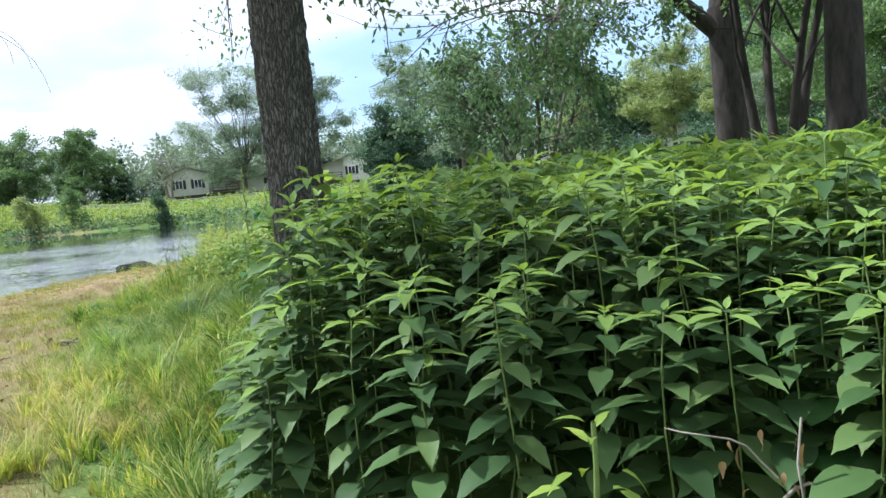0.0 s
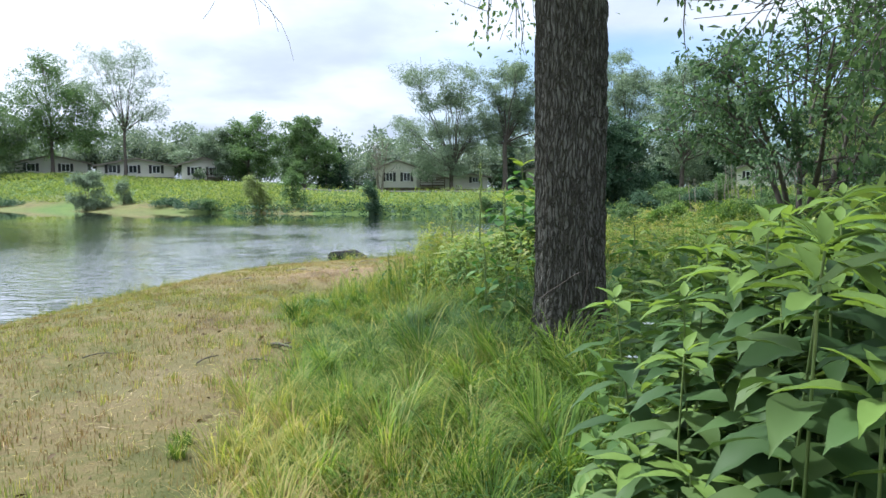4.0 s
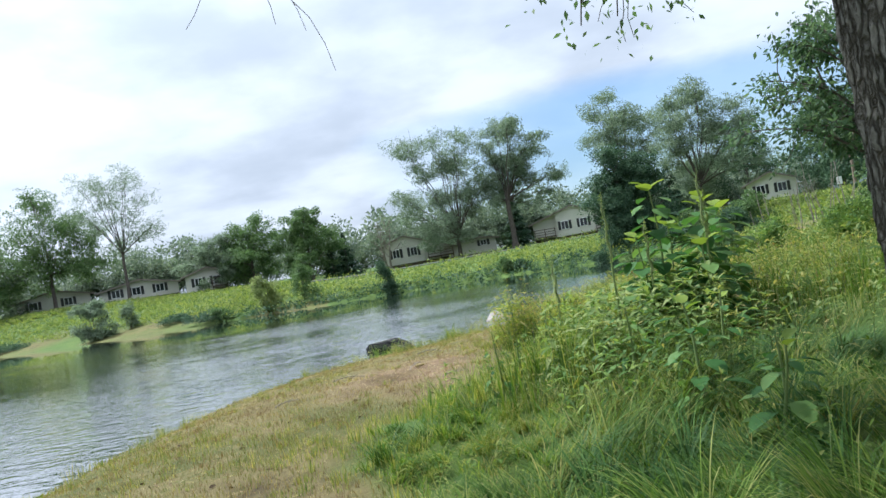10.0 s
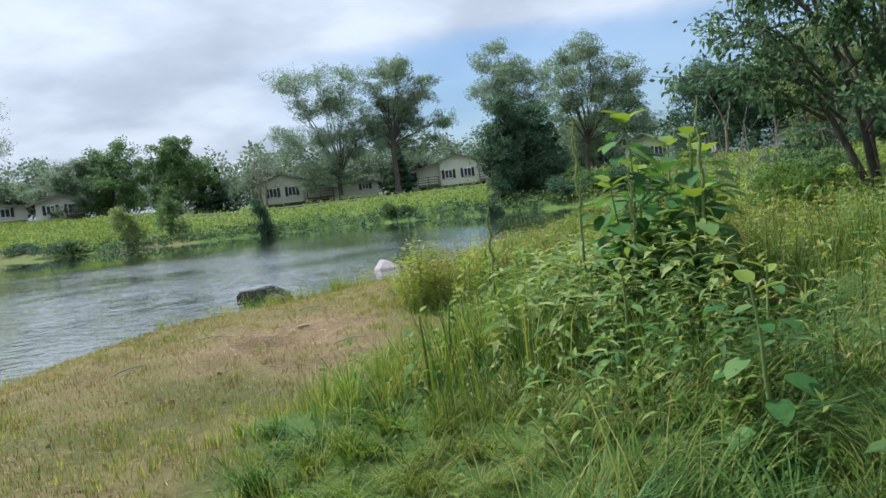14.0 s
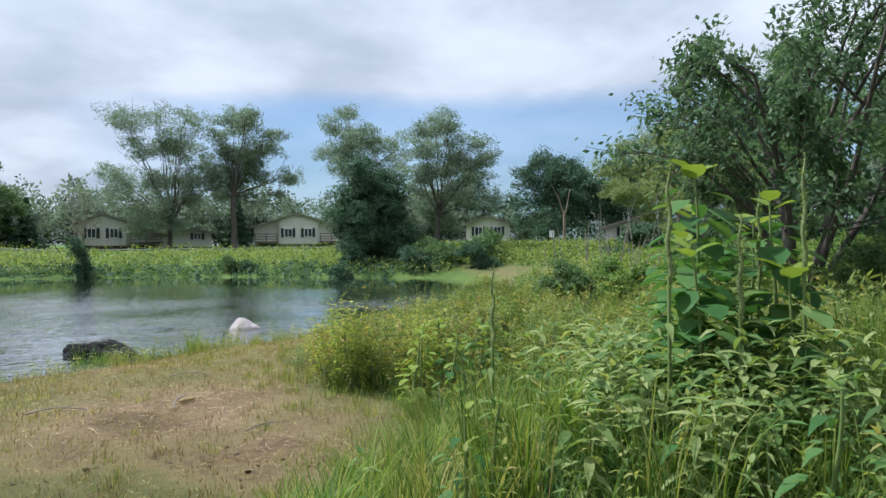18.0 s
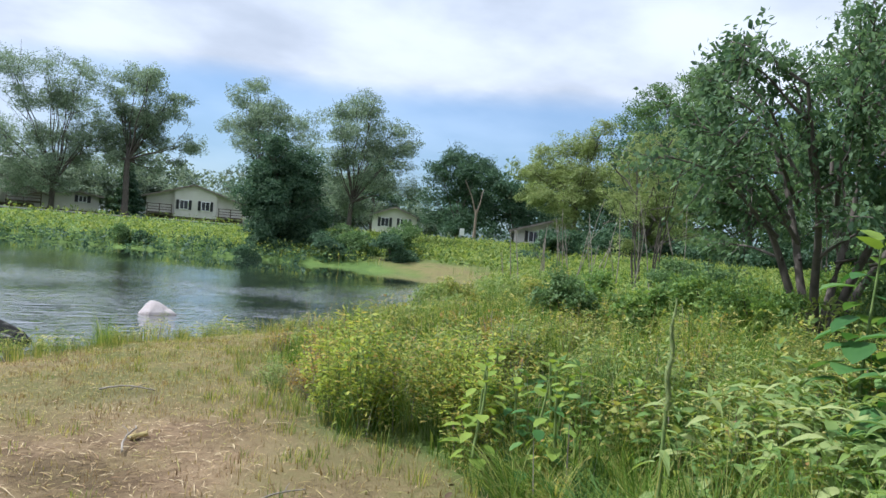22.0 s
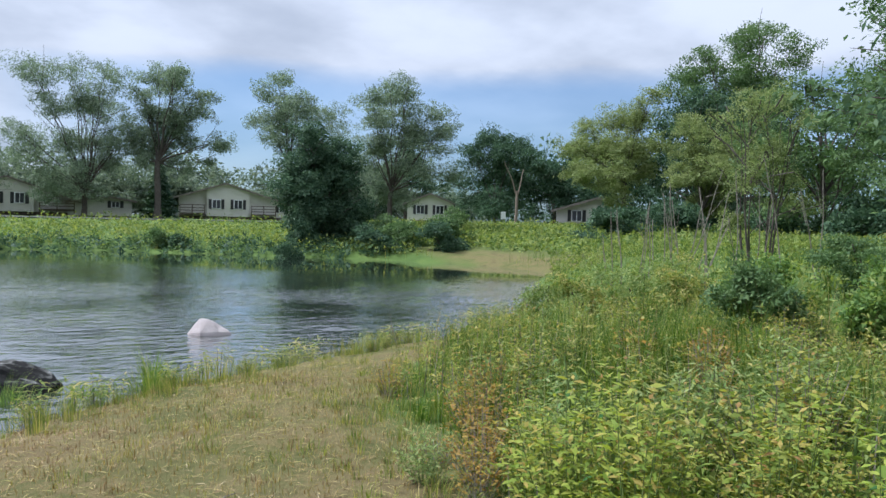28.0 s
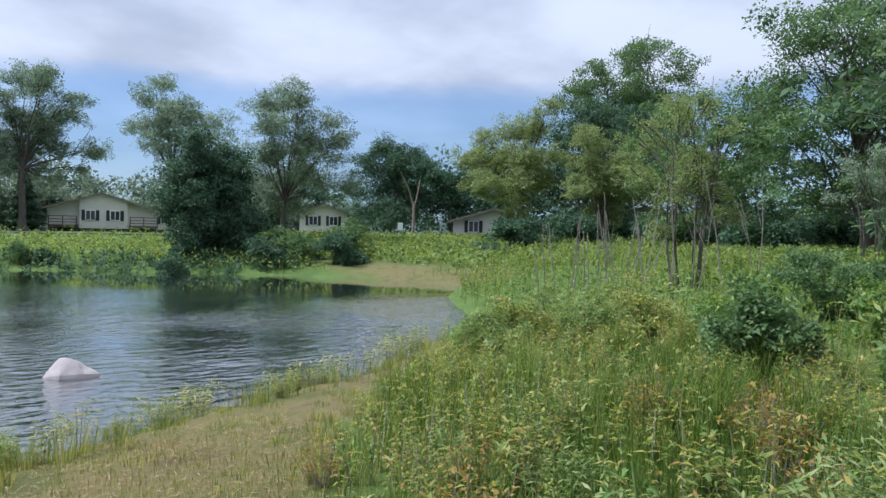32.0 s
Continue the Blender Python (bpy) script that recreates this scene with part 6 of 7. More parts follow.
for k, (x, y, z) in enumerate(near_h):
    front = float(stand(np.array([(x, y)]))[0])
    m = pose(x, y, z, rng.normal() * 4, rng.normal() * 4, rng.uniform(0, 360)) @ Matrix.Diagonal((1, 1, front / 1.34 * rng.uniform(0.88, 1.05), 1))
    if k < 6:
        kinds[k].matrix_basis = m
    else:
        c = copy_thing(kinds[k % 6], m)
        c.matrix_basis = m


def rising(xy, width=1.1, least=0.4):
    """Growth is low at the mown edge and taller away from it."""
    return least + (1 - least) * smooth_step(0.0, width, xy[:, 0] - edge_x(xy[:, 1]))


def herb_mass(points, height, leaf, wide, pairs, shape, droop=0.5, low=0.25, spread=1.0, grow=1.0):
    """Many herbs of one kind as leaves and stems: returns leaf and stem chunks."""
    n = len(points)
    h = height * rng.uniform(0.75, 1.18, n) * grow
    lean_ = rng.normal(size=(n, 2)) * 0.07
    out = []
    for k in range(pairs):
        f = low + (1 - low) * k / max(1, pairs - 1)
        for q in range(2):
            a = k * 1.9 + q * np.pi + rng.uniform(0, 6.28, n) * 0.12 + np.arange(n) * 2.4
            o = points + np.stack([lean_[:, 0] * f * h, lean_[:, 1] * f * h, f * h], -1)
            d = droop * (1.2 - f) + rng.normal(size=n) * 0.25 - 0.25
            along = np.stack([np.cos(a), np.sin(a), -np.sin(d)], -1)
            s = leaf * (0.6 + 0.55 * math.sin(math.pi * min(1, 0.3 + 0.7 * (1 - f)))) * rng.uniform(0.7, 1.25, n) * spread
            up = np.stack([0.2 * rng.normal(size=n), 0.2 * rng.normal(size=n), np.ones(n)], -1)
            out.append(leaves(shape, o, along, up, s, s * wide))
    top = points + np.stack([lean_[:, 0] * h, lean_[:, 1] * h, h], -1)
    stems = blades(points, h * 1.02, np.full(n, 0.011), rng.uniform(0, 6.28, n), np.abs(rng.normal(size=n)) * 0.05, 3)
    return out, stems, top


def tips(top, size, wide=0.36, n=4, shape=LANCE):
    out = []
    for q in range(n):
        a = q * 1.57 + rng.uniform(0, 6.28, len(top))
        along = np.stack([np.cos(a), np.sin(a), rng.uniform(0.2, 1.5, len(top))], -1)
        s = size * rng.uniform(0.7, 1.3, len(top))
        out.append(leaves(shape, top, along, np.tile([0, 0, 1.0], (len(top), 1)), s, s * wide))
    return out


mid_h, far_h = far_h[:330], far_h[330:]
lv, st, tp = herb_mass(mid_h, 1.0, 0.175, 0.50, 8, LANCE, 0.35, grow=0.93 * stand(mid_h[:, :2]))
lv2, st2, tp2 = herb_mass(far_h, 1.0, 0.17, 0.54, 7, BLADE, 0.35, grow=0.93 * stand(far_h[:, :2]))
lv, tp = lv + lv2, np.concatenate([tp, tp2])
stuff("tall_herbs", "dense stand of tall green herbs with drooping leaves", "herbs", lv, M_HERB)
stuff("herb_stems", "straight pale green herb stems", "stems", [st, st2], M_STEM)
stuff("herb_tips", "pale young tops of the tall herbs", "herb tops", tips(tp, 0.10, 0.4, 5, BLADE), M_TIP)


def weed(name, label, x, y, h, n, leaf, seed, mat=M_BROAD, lime=3, shape=OVATE, wide=0.8, low=0.12):
    """A broad-leaved weed: thick stem, alternate large leaves on stalks, each leaf a part."""
    g = np.random.default_rng(seed)
    t = thing(name, label, "weed", on_land(x, y, 0.03), "broad-leaved weeds in the meadow", turn=float(g.uniform(0, 360)))
    bend = g.normal(size=2) * 0.06
    child("stem", mesh_from("stem", *tubes([limb_path((0, 0, 0), (bend[0], bend[1], h), 0.014, 0.006, 0, 0.03, 7)], 6), M_STEM), t)
    shapes = [leaf_mesh("leaf", shape, mat, 1.0, wide * w) for w in (0.9, 1.1)]
    young = leaf_mesh("leaf", shape, M_LIME, 1.0, wide)
    for k in range(n):
        f = low + (1 - low) * (k + 0.5) / n
        a, s = k * 2.4 + g.uniform(-.3, .3), leaf * (1.15 - 0.55 * f) * g.uniform(0.75, 1.2)
        top = k >= n - lime
        m = Matrix.Translation((bend[0] * f, bend[1] * f, h * f)) @ Matrix.Rotation(a, 4, "Z") @ Matrix.Rotation(-0.5 if top else 0.25 + g.uniform(-.3, .35), 4, "Y") @ Matrix.Translation((0.02 if top else 0.05 + 0.3 * s, 0, 0)) @ Matrix.Diagonal((s, s, s, 1))
        child("leaf", young if top else shapes[k % 2], t, "lime-green young leaf" if k == n - 1 else "", at=m)
    return t


BIG = "tall broad-leaved weed with large dark leaves and a lime-green top"
for k, (x, y, h, n) in enumerate(((2.28, 7.36, 1.5, 26), (2.66, 7.12, 1.28, 22), (2.05, 7.05, 1.05, 20), (2.95, 7.6, 1.2, 22), (2.45, 7.75, 1.1, 20), (2.99, 8.27, 1.3, 22), (2.5, 6.9, 0.9, 16))):
    weed("broadleaf_weed", BIG, x, y, h, int(n * 2.3), 0.25, 700 + k, low=0.05)
for k, (x, y, h, n, s) in enumerate(((1.44, 5.83, 0.62, 14, 0.17), (1.57, 4.77, 0.70, 12, 0.18), (1.78, 4.2, 0.5, 12, 0.15), (1.62, 3.98, 0.55, 12, 0.16), (0.55, 6.9, 0.55, 14, 0.15), (1.9, 5.3, 0.6, 12, 0.16), (1.15, 6.3, 0.5, 10, 0.14), (2.9, 4.6, 0.8, 14, 0.2), (3.3, 3.9, 0.75, 14, 0.2))):
    weed("broadleaf_weed", "grey-green broad-leaved weed among the long grass", x, y, h, int(n * 1.6), s, 720 + k, M_BROAD, 2, LANCE if k in (4, 6, 0) else OVATE, 0.5 if k in (4, 6, 0) else 0.7)
for k, (x, y) in enumerate(((1.75, 10.05), (1.9, 10.25), (1.5, 9.3), (1.45, 9.74), (1.69, 9.62), (1.96, 9.55), (1.33, 9.55), (1.8, 9.9), (2.23, 9.8), (1.65, 9.2), (2.05, 9.7))):
    weed("leafy_weed", "upright weed with pointed yellow-green leaves", x, y, 0.56 + 0.05 * (k % 4), 17, 0.125, 760 + k, M_LIME if k % 3 == 0 else M_BROAD, 4, OVATE, 0.7, 0.2)
for k, (x, y) in enumerate(((1.35, 11.0), (1.5, 11.15), (1.9, 11.9), (1.15, 10.75))):
    weed("leafy_weed", "slim dark upright weed among the golden herbs", x, y, 0.66, 18, 0.10, 780 + k, M_BROAD, 0, LANCE, 0.42, 0.25)
weed("round_leaved_weed", "low weed with large round green leaves", 2.78, -2.51, 0.66, 9, 0.18, 740, M_BROAD, 0, OVATE, 1.1, 0.5)
weed("bright_herb", "bright yellow-green herb at the path's edge", 2.10, -2.45, 0.66, 20, 0.12, 741, M_LIME, 4, LANCE, 0.45, 0.4)
weed("bright_herb", "bright yellow-green weed at the bank's edge", 0.72, 7.0, 0.5, 12, 0.13, 742, M_LIME, 4, LANCE, 0.45, 0.3)

# a withered plant among the herbs
dead = thing("withered_weed", "withered brown weed with curled hanging leaves", "weed", on_land(2.48, -2.69, 0.02))
child("stem", mesh_from("stem", *tubes([limb_path((0, 0, 0), (0.05, -0.05, 0.58), 0.004, 0.003, 0, 0.2), limb_path((0.02, 0, 0.42), (-0.22, 0.1, 0.56), 0.003, 0.002, 0.12, 0.2), limb_path((0.03, 0, 0.36), (0.16, -0.1, 0.2), 0.006, 0.003, 0.5, 0.1)], 5), M_TWIG), dead)
DEAD_LEAF = leaf_mesh("leaf", LANCE, M_DEAD, 1.0, 0.5)
for k in range(30):
    g_k = np.random.default_rng(k)
    child("dry_leaf", DEAD_LEAF, dead, at=leaf_pose(g_k.uniform(0.08, 0.58), g_k.uniform(0, 6.28), g_k.uniform(0.5, 1.7), g_k.uniform(0.03, 0.075), g_k.normal() * 0.07, g_k.normal() * 0.06))


def mullein(x, y, top, seed):
    g = np.random.default_rng(seed)
    z = on_land(x, y, 0.03)
    h = top - z[2]
    t = thing("flower_spike", "tall pale green seed spike rising from the weeds", "weed", z, "tall seed spikes")
    child("stem", mesh_from("stem", *tubes([limb_path((0, 0, 0), (0.02, 0, h * 0.62), 0.012, 0.009, 0, 0.02)], 6), M_STEM), t)
    v, f = tubes([[((0.02 + 0.01 * math.sin(k), 0, h * (0.6 + 0.4 * k / 15)), 0.009 * (1 - (k / 15) ** 2) + 0.003 + 0.002 * (k % 2)) for k in range(16)]], 8)
    child("spike", mesh_from("spike", v, f, M_SPIKE, smooth=False), t, "knobbly pale green spike")
    n = 220
    a, zz = g.uniform(0, 6.28, n), h * g.uniform(0.58, 0.98, n)
    o = np.stack([0.02 + 0.012 * np.cos(a), 0.012 * np.sin(a), zz], -1)
    child("seed_head", mesh_from("seed_head", *leaves(SMALL, o, np.stack([np.cos(a), np.sin(a), np.full(n, 0.6)], -1), np.tile([0, 0, 1.0], (n, 1)), g.uniform(0.014, 0.034, n), g.uniform(0.008, 0.016, n)), M_GREY), t)
    lf = leaf_mesh("leaf", LANCE, M_GREY, 1.0, 0.36)
    for k in range(9):
        child("leaf", lf, t, at=leaf_pose(h * (0.12 + 0.05 * k), k * 2.4, 0.35, 0.24 - 0.014 * k))


for k, (x, y, top) in enumerate(((1.65, 6.9, 2.3), (2.49, 6.83, 2.36), (1.93, 6.72, 2.02), (2.72, 7.35, 2.2), (1.35, 8.2, 1.75))):
    mullein(x, y, top, 800 + k)


# ---- grasses and meadow ----
def tussocks(centres, per, height, width, out=0.75, radius=0.05, segs=4, grow=1.0, start=0.12):
    """Clumps whose blades spring from a small foot and arch outwards."""
    n = len(centres)
    c = np.repeat(np.arange(n), per)
    a = rng.uniform(0, 6.28, n * per)
    wind = np.repeat(rng.uniform(0, 6.28, n), per)
    r = radius * np.sqrt(rng.random(n * per))
    o = centres[c] + np.stack([r * np.cos(a), r * np.sin(a), 0 * a], -1)
    size = np.repeat(rng.uniform(0.65, 1.2, n) * grow, per)
    lean_ = np.where(rng.random(n * per) < 0.65, a, wind)
    return blades(o, height * size * rng.uniform(0.55, 1.15, n * per), width * rng.uniform(0.7, 1.3, n * per), lean_, out * rng.uniform(0.35, 1.1, n * per), segs, start)


def lying(centres, per, length, width, over=1.0, radius=0.09, segs=5, grow=1.0):
    """Soft long grass combed over in whorls: neighbouring clumps lie much the same way."""
    n = len(centres)
    c = np.repeat(np.arange(n), per)
    a = rng.uniform(0, 6.28, n * per)
    r = radius * np.sqrt(rng.random(n * per))
    o = centres[c] + np.stack([r * np.cos(a), r * np.sin(a), 0 * a], -1)
    flow = 3.4 * wobble(centres[:, :2], 0.55, 4) + rng.normal(size=n) * 0.5
    lean_ = np.where(rng.random(n * per) < 0.3, a, flow[c] + rng.normal(size=n * per) * 0.45)
    size = (np.ones(n) * grow * rng.uniform(0.7, 1.2, n))[c]
    return blades(o, length * size * rng.uniform(0.5, 1.15, n * per), width * rng.uniform(0.6, 1.3, n * per), lean_, over * rng.uniform(0.45, 1.0, n * per), segs, 0.72)


def beside(q, lo, hi, rag=0.25):
    e = q[:, 0] - edge_x(q[:, 1]) + rag * wobble(q, 2.1)
    return (e > lo) & (e < hi)


# long arching grass along the edge of the mown bank
def grassy(q):
    return ~within(HERB_ZONE, q) & (np.hypot(q[:, 0] - 2.0, q[:, 1] - 3.08) > 0.38)


c = scatter(2600, -1.2, 5.0, -2.4, 9.5, lambda q: beside(q, np.where(q[:, 1] < 2, 0.5, 0.12), 3.6) & grassy(q) & off_track(q, 0.5))
c = c[spaced(c[:, :2], 0.2)]
near_trunk = 0.75 + 0.25 * smooth_step(0.5, 1.8, np.hypot(c[:, 0] - 1.8, c[:, 1] - 2.5))
swell = np.clip(0.95 + 0.55 * wobble(c[:, :2], 1.5, 21), 0.4, 1.5) * rising(c, 0.9, 0.7) * near_trunk
drift = wobble(c[:, :2], 0.9, 17) + 0.35 * rng.normal(size=len(c))
for keep, t_label, t_mat, t_per, t_len, t_wide in ((drift > 0.25, "coarse blue-green sedge in dark clumps", M_SEDGE, 62, 0.50, 0.010), ((drift <= 0.25) & (drift > -0.45), "long arching green grass in soft clumps", M_GRASS, 74, 0.52, 0.008), (drift <= -0.45, "fine yellow-green hair grass combed over in whorls", M_HAIR, 96, 0.50, 0.005)):
    stuff("long_grass", t_label, "grass", [lying(c[keep], t_per, t_len, t_wide, 1.0, 0.09, 4, swell[keep])], t_mat)
c = scatter(4000, -1.2, 4.5, -2.4, 9.5, lambda q: beside(q, 0.05, 3.0) & grassy(q) & off_track(q))
c = c[spaced(c[:, :2], 0.16)]
stuff("short_grass", "shorter green grass between the clumps", "grass", [lying(c, 20, 0.26, 0.008, 0.75, 0.09, 3)], M_GRASS)
c = scatter(900, -1.2, 4.5, -2.0, 9.5, lambda q: beside(q, 0.15, 2.8) & grassy(q) & off_track(q, 0.5) & (wobble(q, 1.7, 9) > 0.25))
c = c[spaced(c[:, :2], 0.3)]
stuff("pale_grass", "paler long grass with dry tips", "grass", [lying(c, 30, 0.56, 0.007, 0.8, 0.08, 4, rising(c, 0.9, 0.55))], M_YELLOW)
# big arching tussocks at the edge of the bank
c = scatter(420, 0.0, 1.9, 0.9, 3.3, lambda q: beside(q, 0.2, 1.9, 0.1) & grassy(q) & off_track(q, 0.45))
c = c[spaced(c[:, :2], 0.34)]
stuff("arching_tussocks", "large bright tussocks of grass arching over to the ground", "grass", [tussocks(c, 130, 0.60, 0.0075, 1.25, 0.07, 6, 0.75 + 0.25 * rising(c, 0.8, 0.3), 0.45)], M_LUSH)
p = scatter(700, -0.2, 3.6, 5.0, 8.5, lambda q: beside(q, 0.8, 2.8) & grassy(q) & (wobble(q, 1.3, 6) > 0.1))
p = p[spaced(p[:, :2], 0.13)]
lv, st, tp = herb_mass(p, 0.48, 0.085, 0.34, 8, LANCE, 0.6, 0.2)
stuff("grass_herbs", "narrow-leaved herbs among the long grass", "herbs", lv + tips(tp, 0.06), M_HERB)
stuff("grass_herb_stems", "stems of the narrow-leaved herbs", "stems", [st], M_STEM)
p = scatter(220, 1.2, 3.2, -1.2, -0.2, lambda q: beside(q, 0.75, 3.0, 0.1) & grassy(q) & off_track(q, 0.5))
p = p[spaced(p[:, :2], 0.12)]
lv, st, tp = herb_mass(p, 0.62, 0.12, 0.40, 7, LANCE, 0.6, 0.2)
stuff("low_herbs", "lower green herbs in front of the trunk", "herbs", lv + tips(tp, 0.07), M_HERB)
stuff("low_herb_stems", "stems of the lower herbs", "stems", [st], M_STEM)
p = scatter(3000, 1.5, 6.5, 0.0, 5.2, lambda q: (q[:, 1] < 0.2 + (q[:, 0] - 1.5) * 3.2) & ~within(HERB_ZONE, q) & (np.hypot(q[:, 0] - 2.04, q[:, 1] - 3.15) > 0.55))
p = p[spaced(p[:, :2], 0.14)]
lv, st, tp = herb_mass(p, 0.46, 0.135, 0.50, 7, LANCE, 0.35, 0.15, 1.0, 1.0 + 0.35 * smooth_step(2.2, 3.4, p[:, 0]))
stuff("shade_herbs", "shaded green herbs behind the trunk", "herbs", lv + tips(tp, 0.07, 0.4, 4, BLADE), M_HERB)
stuff("shade_herb_stems", "stems of the shaded herbs", "stems", [st], M_STEM)
# straw-yellow tufts where feet have spared the grass before the oak
c = scatter(420, -0.35, 1.2, 0.3, 2.7, lambda q: beside(q, -0.35, 0.75, 0.2) & ~within(HERB_ZONE, q))
c = c[spaced(c[:, :2], 0.13)]
half = rng.random(len(c)) < 0.55
stuff("straw_tufts", "straw-yellow tufts of grass bent over in the tread", "grass", [tussocks(c[half], 85, 0.36, 0.006, 1.2, 0.07, 4, 1.0, 0.4)], M_YELLOW)
stuff("straw_tufts", "dry tan tufts of grass bent over in the tread", "grass", [tussocks(c[~half], 60, 0.26, 0.005, 1.2, 0.07, 4, 1.0, 0.45)], M_STRAW)
# yellow-green tufts where the mowing stopped
c = scatter(1500, -0.6, 2.3, -3.6, 3.0, lambda q: beside(q, -0.6, 0.95) & ~within(HERB_ZONE, q) & off_track(q))
c = c[spaced(c[:, :2], 0.15)]
rim = (c[:, 1] < 0.3) & (c[:, 0] - edge_x(c[:, 1]) < 0.4)
for keep, t_label, t_mat in ((rim, "yellow-green grass tufts at the edge of the mown bank", M_YELLOW), (~rim, "green grass tufts at the edge of the mown bank", M_GRASS)):
    stuff("edge_grass", t_label, "grass", [tussocks(c[keep], 60, 0.34, 0.009, 0.95, 0.06, 4, rising(c[keep], 0.9, 0.45) * 1.15)], t_mat)
p = scatter(2400, -0.6, 3.2, 1.2, 6.2, lambda q: beside(q, 0.15, 2.6) & grassy(q) & off_track(q, 0.4) & (q[:, 1] > 0.2 + (q[:, 0] - 1.5) * 3.2) & (wobble(q, 1.9, 12) > 0.38))
p = p[spaced(p[:, :2], 0.12)]
lv, st, tp = herb_mass(p, 0.34, 0.06, 0.34, 8, BLADE, 0.5, 0.15, 1.0, rising(p, 0.9, 0.5))
stuff("grass_weeds", "small narrow-leaved weeds in the long grass", "weeds", lv + tips(tp, 0.05, 0.36, 4, BLADE), M_GRASS)
stuff("grass_weed_stems", "stems of the small weeds", "stems", [st], M_STEM)
c = scatter(2600, -1.8, 5.0, 2.5, 17.5, lambda q: beside(q, -0.75, 0.3, 0.45) & (rng.random(len(q)) < np.clip(1.0 + 0.9 * (q[:, 0] - edge_x(q[:, 1])), 0.15, 1)))
c = c[spaced(c[:, :2], 0.12)]
stuff("edge_tufts", "short yellow-green grass tufts along the bank", "grass", [tussocks(c, 30, 0.17, 0.006, 0.8, 0.09, 3, np.clip(0.9 + 0.6 * (c[:, 0] - edge_x(c[:, 1])), 0.45, 1.2))], M_MIX)

# mown bank: stubble, litter and worn tufts
p = scatter(105000, -5.4, 3.8, -3.2, 18.4, lambda q: beside(q, -9, 0.1) & (shore(q) > 0.1) & (np.hypot(q[:, 0] + 0.5, (q[:, 1] - 6) * 0.45) < 5.2))
thin = rng.random(len(p)) > 0.93 * bare_patch(p[:, :2])
p = p[thin]
n = len(p)
green_s = wobble(p[:, :2], 0.9, 3) + 0.45 * rng.normal(size=n) > -0.2 + 0.85 * smooth_step(8.0, 10.5, p[:, 1])
for keep, t_label, t_mat in ((green_s, "short mown grass in green drifts", M_MOWN), (~green_s, "short mown grass dried to straw", M_STRAW)):
    q, n = p[keep], int(keep.sum())
    stuff("mown_stubble", t_label, "grass", [blades(q, rng.uniform(0.03, 0.07, n) * (1 + 0.5 * wobble(q[:, :2], 2.3, 1)), rng.uniform(0.004, 0.009, n), rng.uniform(0, 6.28, n), rng.uniform(0.25, 1.0, n), 2)], t_mat)
p = scatter(90000, -4.6, 2.6, -2.0, 17.0, lambda q: beside(q, -9, 0.2) & (shore(q) > 0.2) & (rng.random(len(q)) < 0.10 + 0.75 * bare_patch(q) + 0.10 * (wobble(q, 1.1, 2) > 0.2) + 0.5 * smooth_step(9.5, 12.0, q[:, 1])))
n = len(p)
a = rng.uniform(0, 6.28, n)
brown_l = rng.random(n) < 0.12 + 0.8 * bare_patch(p[:, :2])
for keep, l_name, l_label, l_mat in ((~brown_l, "straw_litter", "dry cut straw and dead stalks lying flat", M_STRAW), (brown_l, "brown_litter", "reddish-brown dead leaves and stalks on the worn bank", M_LITTER)):
    q, b, n = p[keep], a[keep], int(keep.sum())
    stuff(l_name, l_label, "litter", [leaves(SMALL, q + [0, 0, 0.018], np.stack([np.cos(b), np.sin(b), 0.15 * rng.normal(size=n)], -1), np.tile([0, 0, 1.0], (n, 1)) + 0.3 * rng.normal(size=(n, 3)), rng.uniform(0.03, 0.11, n) * np.where(rng.random(n) < 0.12, 2.2, 1.0), rng.uniform(0.004, 0.010, n))], l_mat)
c = scatter(1500, -4.6, 0.8, -2.5, 16.5, lambda q: beside(q, -6, -0.1) & (shore(q) > 0.5))
c = c[spaced(c[:, :2], 0.2)]
stuff("brown_tufts", "small brown worn tufts on the mown bank", "grass", [tussocks(c[::2], 34, 0.075, 0.004, 1.0, 0.10, 2)], M_DEAD)
c = c[(np.arange(len(c)) % 3 > 0) & ((c[:, 1] < 9.5) | (rng.random(len(c)) < 0.3))]
stuff("green_tufts", "small green tufts on the mown bank", "grass", [tussocks(c, 36, 0.09, 0.0045, 0.9, 0.12, 2)], M_MIX)
c = scatter(3000, -5.4, 3.0, -3.0, 17.5, lambda q: beside(q, -9, -0.1) & (shore(q) > 0.15) & ((shore(q) < 1.1) | (wobble(q, 0.9, 7) > 0.3) | (np.hypot(q[:, 0] + 0.7, (q[:, 1] - 7.3)) < 1.1)))
c = c[spaced(c[:, :2], 0.11)]
stuff("bank_grass", "low green grass growing back on the mown bank", "grass", [tussocks(c, 22, 0.10, 0.004, 0.8, 0.10, 2)], M_MIX)

p = scatter(1500, -4.8, 1.6, -3.0, 9.5, lambda q: beside(q, -9, 0.0) & (shore(q) > 0.3) & (wobble(q, 2.7, 5) > -0.2))
n = len(p)
a = rng.uniform(0, 6.28, n)
stuff("dark_litter", "small dark dead leaves and crumbs of soil on the mown bank", "litter", [leaves(OVATE, p + [0, 0, 0.02], np.stack([np.cos(a), np.sin(a), 0.3 * rng.normal(size=n)], -1), np.tile([0, 0, 1.0], (n, 1)) + 0.5 * rng.normal(size=(n, 3)), rng.uniform(0.02, 0.06, n), rng.uniform(0.012, 0.035, n))], M_SOIL)

